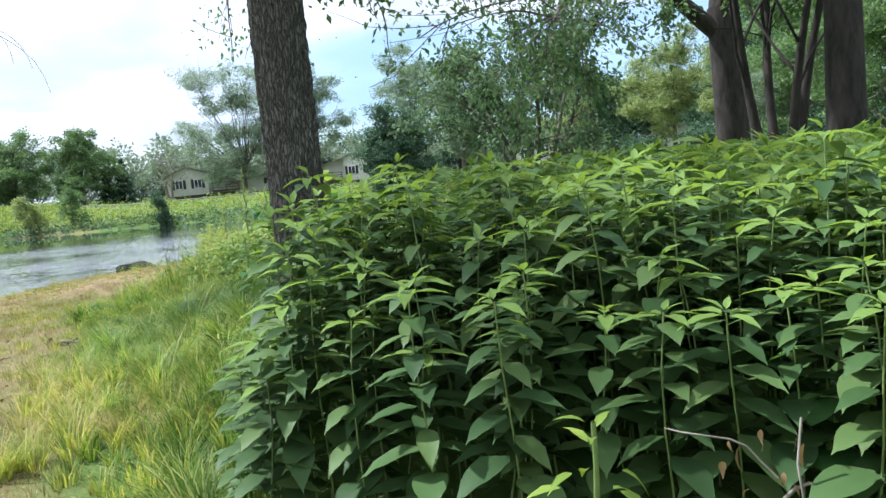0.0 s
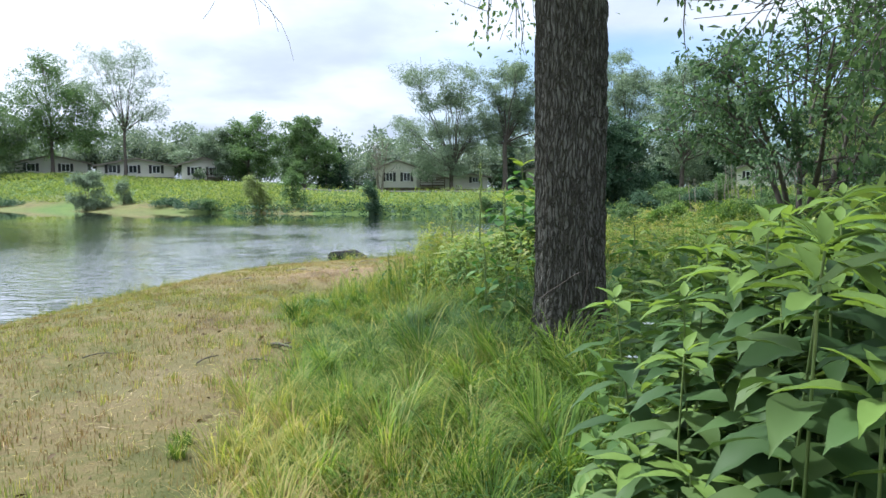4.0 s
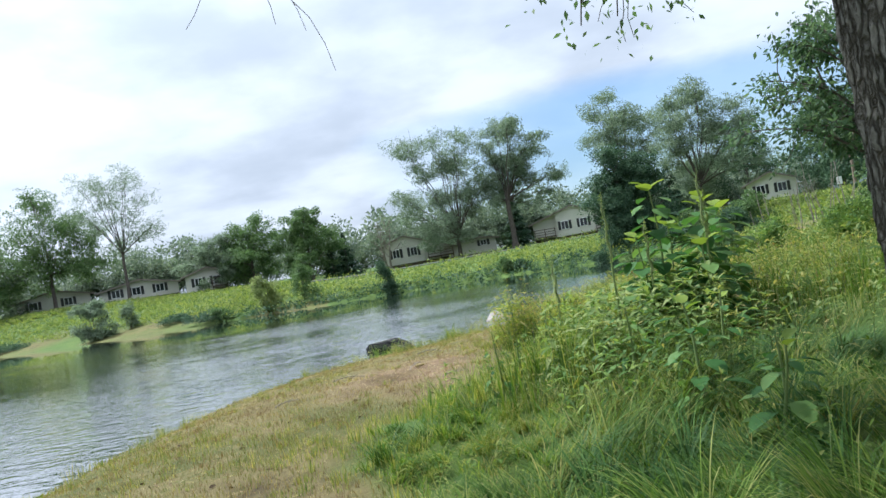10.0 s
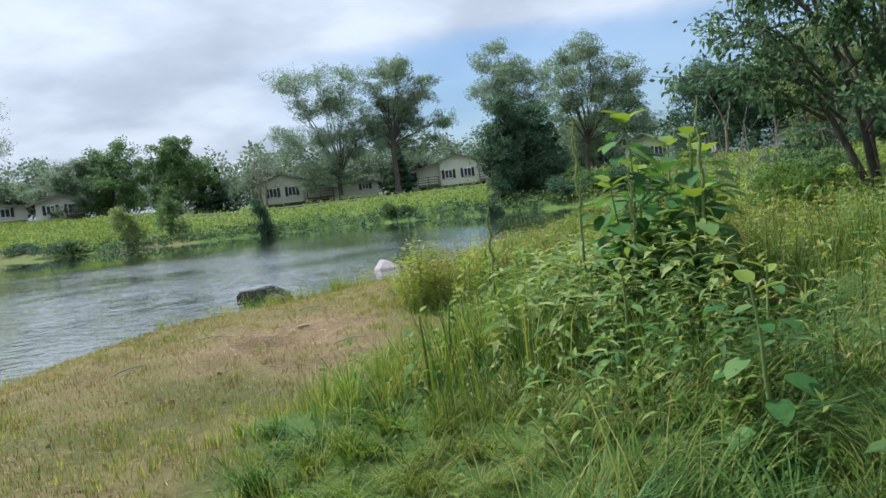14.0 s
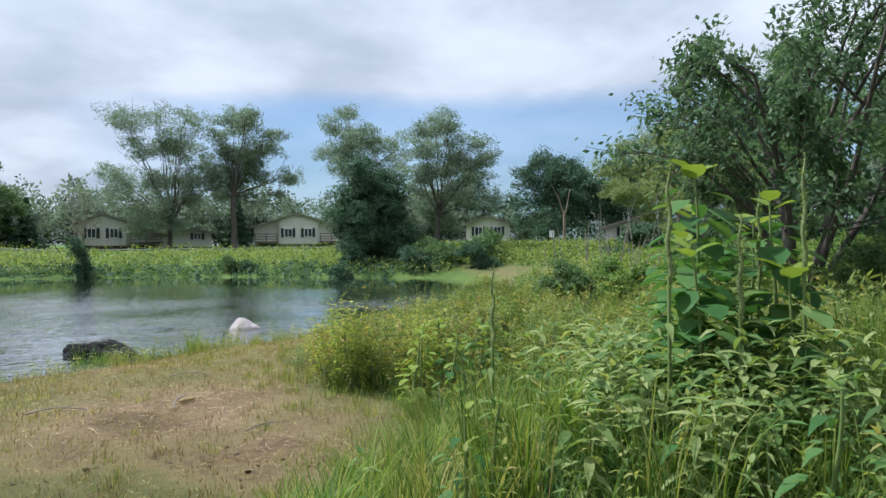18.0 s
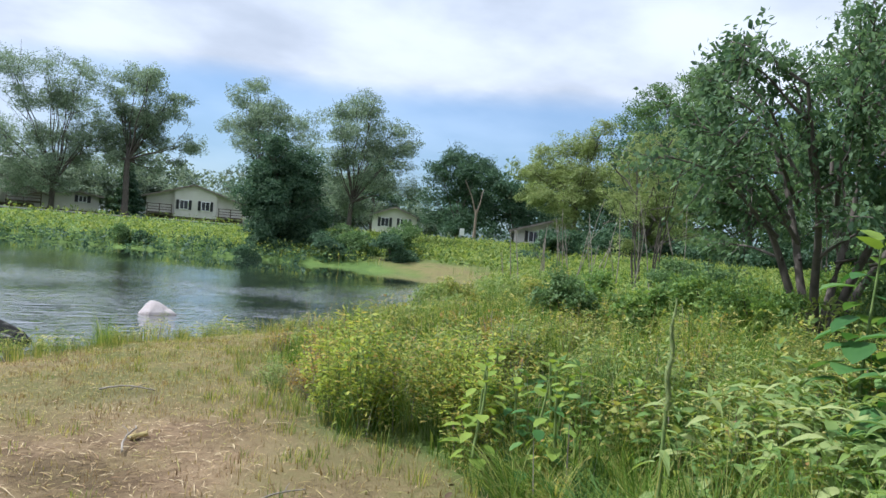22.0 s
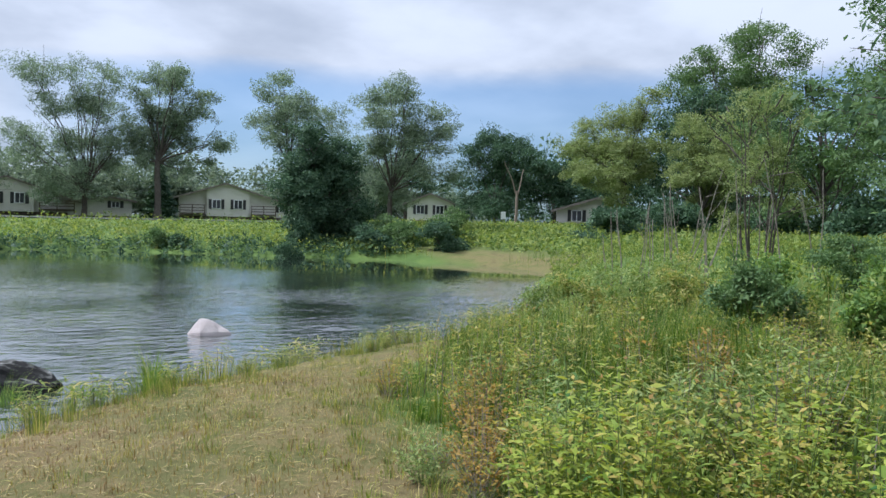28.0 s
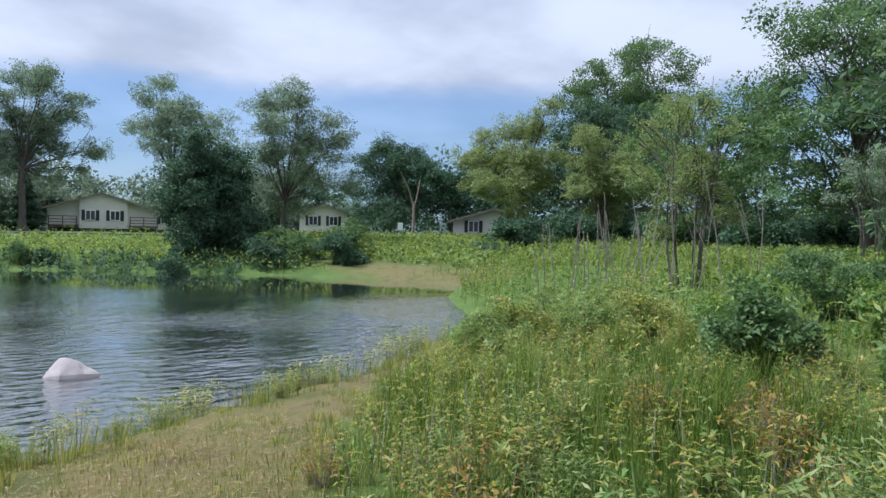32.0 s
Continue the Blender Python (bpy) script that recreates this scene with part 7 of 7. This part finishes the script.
# rough growth along the waterline
c = scatter(4200, -6, 8, -3, 21.5, lambda q: (shore(q) > 0.02) & (shore(q) < 0.55) & (wobble(q, 1.9, 5) > -0.25))
c = c[spaced(c[:, :2], 0.14)]
stuff("shore_grass", "rough grass along the water's edge", "grass", [tussocks(c, 30, 0.17, 0.005, 0.7, 0.09, 3, np.clip(1 + 0.8 * wobble(c[:, :2], 2.6, 4), 0.3, 2))], M_MIX)
c = scatter(1600, -2.6, 8, 14.5, 21.5, lambda q: (shore(q) > -0.1) & (shore(q) < 0.8) & (wobble(q, 1.4, 5) > -0.3))
c = c[spaced(c[:, :2], 0.16)]
stuff("shore_tufts", "taller tufts of yellow-green grass at the point of the bank", "grass", [tussocks(c, 34, 0.26, 0.005, 0.7, 0.09, 3, np.clip(0.9 + 0.8 * wobble(c[:, :2], 2.2, 6), 0.3, 1.6))], M_MIX)


# bright clumps rooted in the shallows before the black boulder
for x, y, h in ((-1.2, 17.3, 0.62), (-0.98, 17.45, 0.55), (-1.35, 17.15, 0.45), (-0.35, 17.55, 0.45), (-0.15, 17.4, 0.36), (0.35, 17.35, 0.62), (0.5, 17.5, 0.5)):
    c = np.array([on_land(x + dx, y + dy, 0.02) for dx, dy in ((0, 0), (0.12, 0.05), (-0.1, 0.08), (0.03, -0.1))])
    tagged(new("shore_clump", mesh_from("shore_clump", *tussocks(c, 60, h, 0.007, 0.7, 0.07, 4), M_LUSH)), "bright green clump of grass rooted in the shallow water", "grass clump", "grass clumps in the shallows")


def reed_bed(points, height):
    lv_, st_, _ = herb_mass(points, height, 0.075, 0.3, 6, LANCE, 0.3, 0.45)
    return lv_, st_


p = scatter(3000, -1.9, 8.5, 15.4, 22, lambda q: (shore(q) > -0.75) & (shore(q) < 0.25) & (wobble(q, 2.6, 2) > 0.05))
p = p[spaced(p[:, :2], 0.075)]
lv, st = reed_bed(p, 0.36)
stuff("water_plants", "leafy plants standing in the water's edge", "water plants", lv, M_MIX)
stuff("water_plant_stems", "dark stems standing in the shallow water", "stems", [st], M_BARK_THIN)

def grass_belt(q):
    """The strip of lush grass between the mown corner and the grey-leaved herbs."""
    return (q[:, 1] > 6.8) & (q[:, 1] < 9.6) & (q[:, 0] < 1.55 + 0.3 * (q[:, 1] - 7.6) + 0.15 * wobble(q, 2.3, 8))


# the meadow east of the bank: leafy herbs, gold-tinged, with grass between
def meadow(q):
    return (shore(q) > 0.35) & beside(q, 0.15, 40, 0.2) & ~within(HERB_ZONE, q) & (q[:, 1] > 4.5 + 0.9 * np.maximum(0, 2.4 - q[:, 0]))


p = scatter(15000, 0.3, 9.0, 5, 21, lambda q: meadow(q) & (q[:, 0] - edge_x(q[:, 1]) < 5.2) & (np.hypot(q[:, 0] - 2.4, q[:, 1] - 7.3) > 0.5) & ~grass_belt(q))
p = p[spaced(p[:, :2], 0.19)]
gold = wobble(p[:, :2], 0.8, 4) + 0.5 * rng.normal(size=len(p)) + 0.35 * (p[:, 1] > 9) > -0.1
lv, st, tp = herb_mass(p[gold], 0.50, 0.055, 0.34, 9, BLADE, 0.4, 0.15, 1.0, rising(p[gold]) * np.where(p[gold][:, 1] > 11.3, 0.72, 1.0))
stuff("meadow_herbs", "yellow-green leafy meadow herbs", "herbs", lv + tips(tp, 0.06), M_MIX)
stuff("meadow_stems", "thin meadow herb stems", "stems", [st], M_STEM)
lv, st, tp = herb_mass(p[~gold], 0.48, 0.06, 0.36, 8, BLADE, 0.5, 0.15, 1.0, rising(p[~gold]) * np.where(p[~gold][:, 1] > 11.3, 0.72, 1.0))
stuff("grey_herbs", "grey-green leafy meadow herbs", "herbs", lv + tips(tp, 0.06), M_GREY)
stuff("meadow_stems", "thin meadow herb stems", "stems", [st], M_STEM)
c = scatter(5200, 0.3, 9, 6, 21, lambda q: meadow(q) & (q[:, 0] - edge_x(q[:, 1]) < 5.2))
c = c[spaced(c[:, :2], 0.17)]
lush = wobble(c[:, :2], 1.2, 3) > 0.1
stuff("meadow_grass", "upright bright green meadow grass", "grass", [tussocks(c[lush], 30, 0.66, 0.007, 0.85, 0.10, 4, rising(c[lush]) * np.where(c[lush][:, 1] > 11.3, 0.62, 1.0))], M_GRASS)
c3 = scatter(1400, 0.8, 4.0, 11.0, 15.5, lambda q: beside(q, 0.15, 2.6, 0.2) & (wobble(q, 1.4, 3) > -0.45))
c3 = c3[spaced(c3[:, :2], 0.15)]
stuff("meadow_grass", "dense green grass at the point of the bank", "grass", [tussocks(c3, 34, 0.46, 0.006, 0.7, 0.10, 3, rising(c3, 0.8, 0.5))], M_GRASS)
stuff("meadow_grass", "yellowing meadow grass", "grass", [lying(c[~lush], 22, 0.46, 0.005, 0.7, 0.10, 3, rising(c[~lush]))], M_HAIR)
c = scatter(500, -0.2, 2.4, 6.8, 9.6, lambda q: grass_belt(q) & beside(q, 0.2, 3.0, 0.15))
c = c[spaced(c[:, :2], 0.19)]
stuff("lush_grass", "lush bright green grass in fountain-like tufts", "grass", [tussocks(c[::2], 70, 0.56, 0.0065, 0.95, 0.08, 5, rising(c[::2], 0.9, 0.5), 0.2)], M_LUSH)
stuff("lush_grass", "pale yellow-green grass among the lush tufts", "grass", [tussocks(c[1::2], 60, 0.50, 0.006, 1.0, 0.08, 5, rising(c[1::2], 0.9, 0.5), 0.25)], M_YELLOW)
c = scatter(90, 2.4, 6.5, 12.4, 17.2, lambda q: meadow(q) & (wobble(q, 1.1, 7) > 0.1))
stuff("sedge_clumps", "tall upright clumps of bright green sedge", "grass", [tussocks(c, 80, 0.52, 0.007, 0.6, 0.12)], M_GRASS)
p = scatter(700, 0.3, 9, 6.5, 20, lambda q: meadow(q) & (q[:, 0] - edge_x(q[:, 1]) < 5))
n = len(p)
stuff("dry_stalks", "dry pale seed stalks above the meadow", "stalks", [blades(p, rng.uniform(0.45, 0.8, n), np.full(n, 0.005), rng.uniform(0, 6.28, n), rng.uniform(0.02, 0.35, n), 4)], M_STRAW)

# yellow leafy stand at the corner of the bank
p = scatter(1500, 0.4, 4.6, 9.0, 15.5, lambda q: beside(q, 0.05, 1.7, 0.15) & (wobble(q, 1.5, 8) + rng.normal(size=len(q)) * 0.5 > -0.2))
p = p[spaced(p[:, :2], 0.12)]
lv, st, tp = herb_mass(p, 0.46, 0.045, 0.40, 9, BLADE, 0.5, 0.12, 1.0, rising(p, 0.5, 0.6))
stuff("golden_herbs", "yellowing leafy herbs at the corner of the bank", "herbs", lv + tips(tp, 0.04, 0.4, 4, BLADE), M_GOLD)
stuff("golden_stems", "brownish stems of the yellowing herbs", "stems", [st], M_TWIG)
def mound(name, label, h, r, stems_n, per, leaf, wide, mat, seed, shape=SMALL, stalk=None):
    """A bushy herb: many thin stems fan out of one foot and carry small leaves up to their tips."""
    g = np.random.default_rng(seed)
    t = thing(name, label, "herb", (0, 0, -50), "bushy herbs of the meadow")
    paths, org, out = [], [], []
    for k in range(stems_n):
        a, q = k * 2.4 + g.uniform(-.4, .4), math.sqrt((k + 0.4) / stems_n)
        end = np.array([r * q * math.cos(a), r * q * math.sin(a), h * (1.0 - 0.45 * q * q) * g.uniform(0.75, 1.1)])
        foot = np.array([0.25 * end[0], 0.25 * end[1], 0.0])
        paths.append(limb_path(foot, end, 0.0045, 0.002, 0.03, 0.05, 4))
        f = g.uniform(0.2, 1.02, per) ** 0.75
        org.append(foot + (end - foot) * f[:, None] + g.normal(size=(per, 3)) * 0.028)
        b = g.uniform(0, 6.28, per)
        out.append(np.stack([np.cos(b), np.sin(b), g.uniform(-0.35, 0.8, per)], -1))
    org, out = np.concatenate(org), np.concatenate(out)
    s = leaf * g.uniform(0.55, 1.3, len(org))
    child("stemwork", mesh_from("stemwork", *tubes(paths, 3), stalk or M_STEM), t, kind="stuff")
    child("foliage", mesh_from("foliage", *leaves(shape, org, out, unit(g.normal(size=org.shape) * 0.4 + [0, 0, 1]), s, s * wide), mat), t)
    return t


MOUNDS = [mound("golden_herb", "bushy herb with small yellowing leaves", 0.62, 0.30, 26, 34, 0.044, 0.8, M_GOLD, 1, stalk=M_TWIG),
          mound("golden_herb", "bushy herb with fine yellow-green leaves", 0.72, 0.28, 30, 32, 0.040, 0.7, M_MIX, 2),
          mound("meadow_herb", "bushy green herb with small pointed leaves", 0.66, 0.30, 26, 40, 0.043, 0.7, M_MIX, 3),
          mound("grey_herb", "bushy grey-green herb with narrow leaves", 0.52, 0.28, 24, 36, 0.060, 0.36, M_GREY, 4),
          mound("leafy_herb", "leafy green herb with broad pointed leaves", 0.70, 0.24, 16, 22, 0.058, 0.6, M_MIX, 5, OVATE),
          mound("golden_herb", "loose bushy herb with pale gold leaves", 0.50, 0.34, 24, 32, 0.038, 0.9, M_GOLD, 6, stalk=M_TWIG)]
TALL = [mound("golden_herb", "tall loose herb with small yellowing leaves", 1.0, 0.30, 16, 74, 0.052, 0.55, M_CITRON, 9),
        mound("golden_herb", "tall loose herb with fine yellow-green leaves", 1.0, 0.28, 15, 74, 0.050, 0.55, M_GOLD, 10)]
m_spot = [(1.15, 10.62, 1.12), (1.38, 10.85, 1.1), (1.05, 10.95, 1.05), (1.5, 10.3, 1.0), (1.62, 9.9, 0.95), (1.3, 11.45, 0.8), (1.8, 10.4, 1.0)]
extra_m = scatter(1500, 0.2, 7.5, 7.6, 19.0, lambda q: beside(q, 0.22, 4.6, 0.2) & (shore(q) > 0.5) & (np.hypot(q[:, 0] - 2.45, q[:, 1] - 7.3) > 0.7))
extra_m = extra_m[spaced(extra_m[:, :2], 0.40)]
extra_m = extra_m[~grass_belt(extra_m[:, :2])]
extra_m = extra_m[(extra_m[:, 1] < 11.3) | (extra_m[:, 1] > 15) | (extra_m[:, 0] > 3.6) | (rng.random(len(extra_m)) < 0.45)]
tint = wobble(extra_m[:, :2], 0.9, 11)
for k in range(16):
    f = k / 15
    m_spot.append((-2.1 + 6.2 * f + rng.normal() * 0.15, float(np.interp(-2.1 + 6.2 * f, [-2.1, -1, 0.3, 1.5, 3.4, 4.1], [15.0, 15.75, 16.6, 17.3, 18.1, 18.4])) + rng.normal() * 0.18, float(rng.uniform(0.3, 0.62))))
n_bank = len(m_spot)
m_spot += [(x, y, float(s)) for (x, y, z), s in zip(extra_m, rng.uniform(0.6, 1.1, len(extra_m)))]
for k, (x, y, s) in enumerate(m_spot):
    w = (0, 0, 1, 2, 2)[k % 5] if y > 10.4 and rng.random() < 0.72 else int(np.clip(3 + 2.6 * (tint[k - n_bank] if k >= n_bank else 0.0) + rng.normal() * 1.6, 0, 5.9))
    kind_m = TALL[k % 2] if k < 7 else MOUNDS[(0, 1, 5, 2, 3, 4)[w]]
    s *= (0.72 if y > 11.3 else 1.0) * float(rising(np.array([(x, y)]), 0.7, 0.55)[0]) if k >= n_bank else 0.85
    m = pose(*on_land(x, y, 0.02), 0, 0, float(rng.uniform(0, 360))) @ Matrix.Diagonal((s * 1.05, s * 1.05, s, 1))
    if kind_m.location.z < -40:
        kind_m.matrix_basis = m
    else:
        copy_thing(kind_m, m).matrix_basis = m
# amber, dry and grey clumps along the bank's edge past the bare patch
AMBER = mound("amber_herb", "bushy herb with withered amber leaves", 0.46, 0.24, 22, 26, 0.036, 0.7, M_AMBER, 7, stalk=M_TWIG)
DRY = mound("dry_herb", "low withered herb of dry brown stalks", 0.30, 0.26, 30, 9, 0.032, 0.5, M_AMBER, 8, stalk=M_TWIG)
for k, (x, y, s, proto) in enumerate(((1.57, 12.39, 1.0, AMBER), (1.86, 11.52, 1.0, DRY), (1.35, 12.05, 0.9, AMBER), (1.75, 12.75, 1.05, AMBER), (1.30, 12.45, 0.7, DRY), (1.15, 11.75, 0.8, AMBER), (2.28, 13.35, 0.9, AMBER), (3.3, 12.13, 0.95, AMBER), (3.55, 12.4, 0.9, AMBER),
                                      (4.1, 12.6, 0.9, AMBER), (3.45, 13.0, 0.95, AMBER), (1.70, 11.30, 0.9, DRY), (2.02, 11.75, 0.8, DRY), (1.80, 14.2, 0.7, AMBER), (2.9, 11.75, 0.8, AMBER), (1.55, 11.75, 0.9, MOUNDS[3]),
                                      (1.95, 12.05, 0.9, MOUNDS[3]), (2.15, 11.35, 1.0, MOUNDS[3]), (2.5, 11.45, 1.0, MOUNDS[3]), (2.75, 11.05, 0.95, MOUNDS[3]), (3.1, 11.5, 1.0, MOUNDS[3]), (1.05, 12.15, 0.6, MOUNDS[3]))):
    m = pose(*on_land(x, y, 0.02), 0, 0, 77.0 * k) @ Matrix.Diagonal((s, s, s, 1))
    (proto if proto.location.z < -40 else copy_thing(proto, m)).matrix_basis = m
p = scatter(160, 1.2, 2.3, 8.6, 10.1, lambda q: beside(q, 0.8, 1.9, 0.1))
p = p[spaced(p[:, :2], 0.2)]
lv, st, tp = herb_mass(p, 0.55, 0.10, 0.5, 6, OVATE, 0.4, 0.2)
stuff("leafy_herbs", "bright leafy herbs with broad pointed leaves", "herbs", lv + tips(tp, 0.08, 0.5), M_HERB)
stuff("leafy_stems", "straight green herb stems", "stems", [st], M_STEM)
p = scatter(420, 0.9, 3.2, 6.2, 8.8, lambda q: beside(q, 0.9, 3.2, 0.1) & ~grass_belt(q))
p = p[spaced(p[:, :2], 0.11)]
lv, st, tp = herb_mass(p, 0.55, 0.13, 0.42, 7, LANCE, 0.5, 0.12)
stuff("grey_leaf_herbs", "grey-green leafy herbs with drooping leaves", "herbs", lv + tips(tp, 0.08), M_GREY)
stuff("grey_leaf_stems", "stems of the grey-green herbs", "stems", [st], M_STEM)

# further growth, coarser with distance
p = scatter(13000, 4, 30, -6, 34, lambda q: (shore(q) > 0.3) & (q[:, 0] - edge_x(np.minimum(q[:, 1], 20)) > 4.8) & ~within(HERB_ZONE, q) & ((q[:, 1] < 21) | (q[:, 0] > 9)))
p = p[spaced(p[:, :2], 0.2)]
n = len(p)
k = 3
o = np.repeat(p, k, 0) + np.c_[rng.normal(size=(n * k, 2)) * 0.12, rng.uniform(0.05, 0.5, n * k)]
stuff("rough_growth", "rough weeds and grass away from the path", "weeds", [leaves(SPRAY, o, unit(rng.normal(size=(n * k, 3)) + [0, 0, 0.6]), unit(rng.normal(size=(n * k, 3)) * 0.5 + [0, 0, 1]), rng.uniform(0.09, 0.20, n * k), rng.uniform(0.06, 0.13, n * k))], M_BANK)
p = scatter(18000, 4, 30, -6, 36, lambda q: (shore(q) > 0.2) & (q[:, 0] - edge_x(np.minimum(q[:, 1], 20)) > 4.5) & ((q[:, 1] < 21) | (q[:, 0] > 9)))
n = len(p)
stuff("rough_grass", "rough grass away from the path", "grass", [blades(p, rng.uniform(0.35, 0.62, n), rng.uniform(0.010, 0.022, n), rng.uniform(0, 6.28, n), rng.uniform(0.1, 0.6, n), 3)], M_GRASS)

# tall weeds of the far bank
def far_weeds(name, label, count, x0, x1, y0, y1, keep, hmax, size, mat):
    q = scatter(count, x0, x1, y0, y1, keep)
    o = q + np.c_[np.zeros((len(q), 2)), hmax * rng.random(len(q)) * (0.75 + 0.4 * wobble(q[:, :2], 0.9))]
    stuff(name, label, "weeds", [leaves(SPRAY, o, unit(rng.normal(size=(len(q), 3)) + [0, 0, 0.8]), unit(rng.normal(size=(len(q), 3)) * 0.6 + [0, 0, 1]), size * rng.uniform(0.6, 1.3, len(q)), size * rng.uniform(0.5, 1.1, len(q)))], mat)


def weed_clumps(name, label, count, gap, x0, x1, y0, y1, keep, tall, wide, per, size, mat):
    """Rounded clumps of leafy weeds that run into one another, with dark hollows between."""
    q = scatter(count, x0, x1, y0, y1, keep)
    q = q[spaced(q[:, :2], gap)]
    n = len(q)
    grow = rng.uniform(0.55, 1.25, n) * (1 + 0.35 * wobble(q[:, :2], 0.5, 6))
    k = np.repeat(np.arange(n), per)
    e = unit(rng.normal(size=(n * per, 3)) * [1, 1, 0.9])
    e[:, 2] = np.abs(e[:, 2])
    o = q[k] + e * (rng.random(n * per) ** 0.4 * grow[k])[:, None] * [wide, wide, tall]
    s_ = size * rng.uniform(0.5, 1.3, n * per)
    stuff(name, label, "weeds", [leaves(SMALL, o, unit(e * [1, 1, 0.5] + rng.normal(size=e.shape) * 0.7), unit(e + rng.normal(size=e.shape) * 0.5 + [0, 0, 0.6]), s_, s_ * 0.75)], mat)


weed_clumps("bank_weeds", "lush yellow-green weeds on the far bank", 6000, 1.25, -18, 40, 42, 84, lambda q: (shore(q) > 0.8) & (shore(q) < 14) & (q[:, 1] > 41), 0.85, 1.25, 95, 0.21, M_BANK)
weed_clumps("bank_weeds", "tall grey-green weeds standing at the far waterline", 2500, 0.6, -16, 20, 42, 62, lambda q: (shore(q) > 0.0) & (shore(q) < 1.5), 0.75, 0.42, 40, 0.20, M_TREE_MID)
weed_clumps("bank_weeds", "rough green weeds on the east bank", 3000, 0.8, 17, 46, 30, 66, lambda q: (shore(q) > 3.4) & (q[:, 0] + q[:, 1] > 52), 0.6, 0.7, 34, 0.22, M_BANK)
far_weeds("bank_weeds", "loose yellow-green weeds on the far bank", 5000, -16, 40, 42, 84, lambda q: (shore(q) > 0.5) & (shore(q) < 14) & (q[:, 1] > 41) & (wobble(q, 0.35, 2) > -0.75), 0.52, 0.30, M_BANK)
# the dark leaf colour stands in for shade at the foot of the bank
far_weeds("bank_weeds", "weeds at the foot of the far bank, coloured dark for the shade there", 7000, -14, 20, 42, 62, lambda q: (shore(q) > -0.7) & (shore(q) < 2.0), 0.55, 0.34, M_TREE_DARK)
far_weeds("bank_weeds", "long grass on the west bank", 26000, -60, -12, 55, 92, lambda q: (shore(q) > 3.2) & (shore(q) < 22), 0.42, 0.28, M_BANK)
far_weeds("bank_weeds", "green weeds on the east bank", 5000, 17, 46, 30, 64, lambda q: (shore(q) > 3.4) & (q[:, 0] + q[:, 1] > 52) & (q[:, 1] < 66), 0.55, 0.34, M_BANK)
p = scatter(2600, -14, 20, 40, 62, lambda q: (shore(q) > -0.2) & (shore(q) < 1.0))
n = len(p)
stuff("bank_reeds", "pale reeds along the far waterline", "reeds", [blades(p, rng.uniform(0.4, 1.0, n), rng.uniform(0.015, 0.03, n), rng.uniform(0, 6.28, n), rng.uniform(0.1, 0.6, n), 3)], M_MIX)

# a few small white flowers by the oak
petal = leaf_mesh("petal", OVATE, M_WHITE, 1.0, 0.8)
for k, (x, y, h) in enumerate(((2.13, 1.6, 0.42), (2.35, 1.35, 0.45), (2.0, 1.25, 0.36), (2.6, 1.75, 0.44))):
    fl = thing("white_flower", "small white wild flower on a thin green stalk", "flower", on_land(x, y, 0.02), "white flowers by the oak", turn=50 * k)
    child("stalk", mesh_from("stalk", *tubes([limb_path((0, 0, 0), (0.03, 0.02, h), 0.003, 0.002, 0, 0.05, 5)], 5), M_STEM), fl)
    for q in range(5):
        child("petal", petal, fl, at=leaf_pose(h, q * 1.257, -0.35, 0.026, 0.03, 0.02))
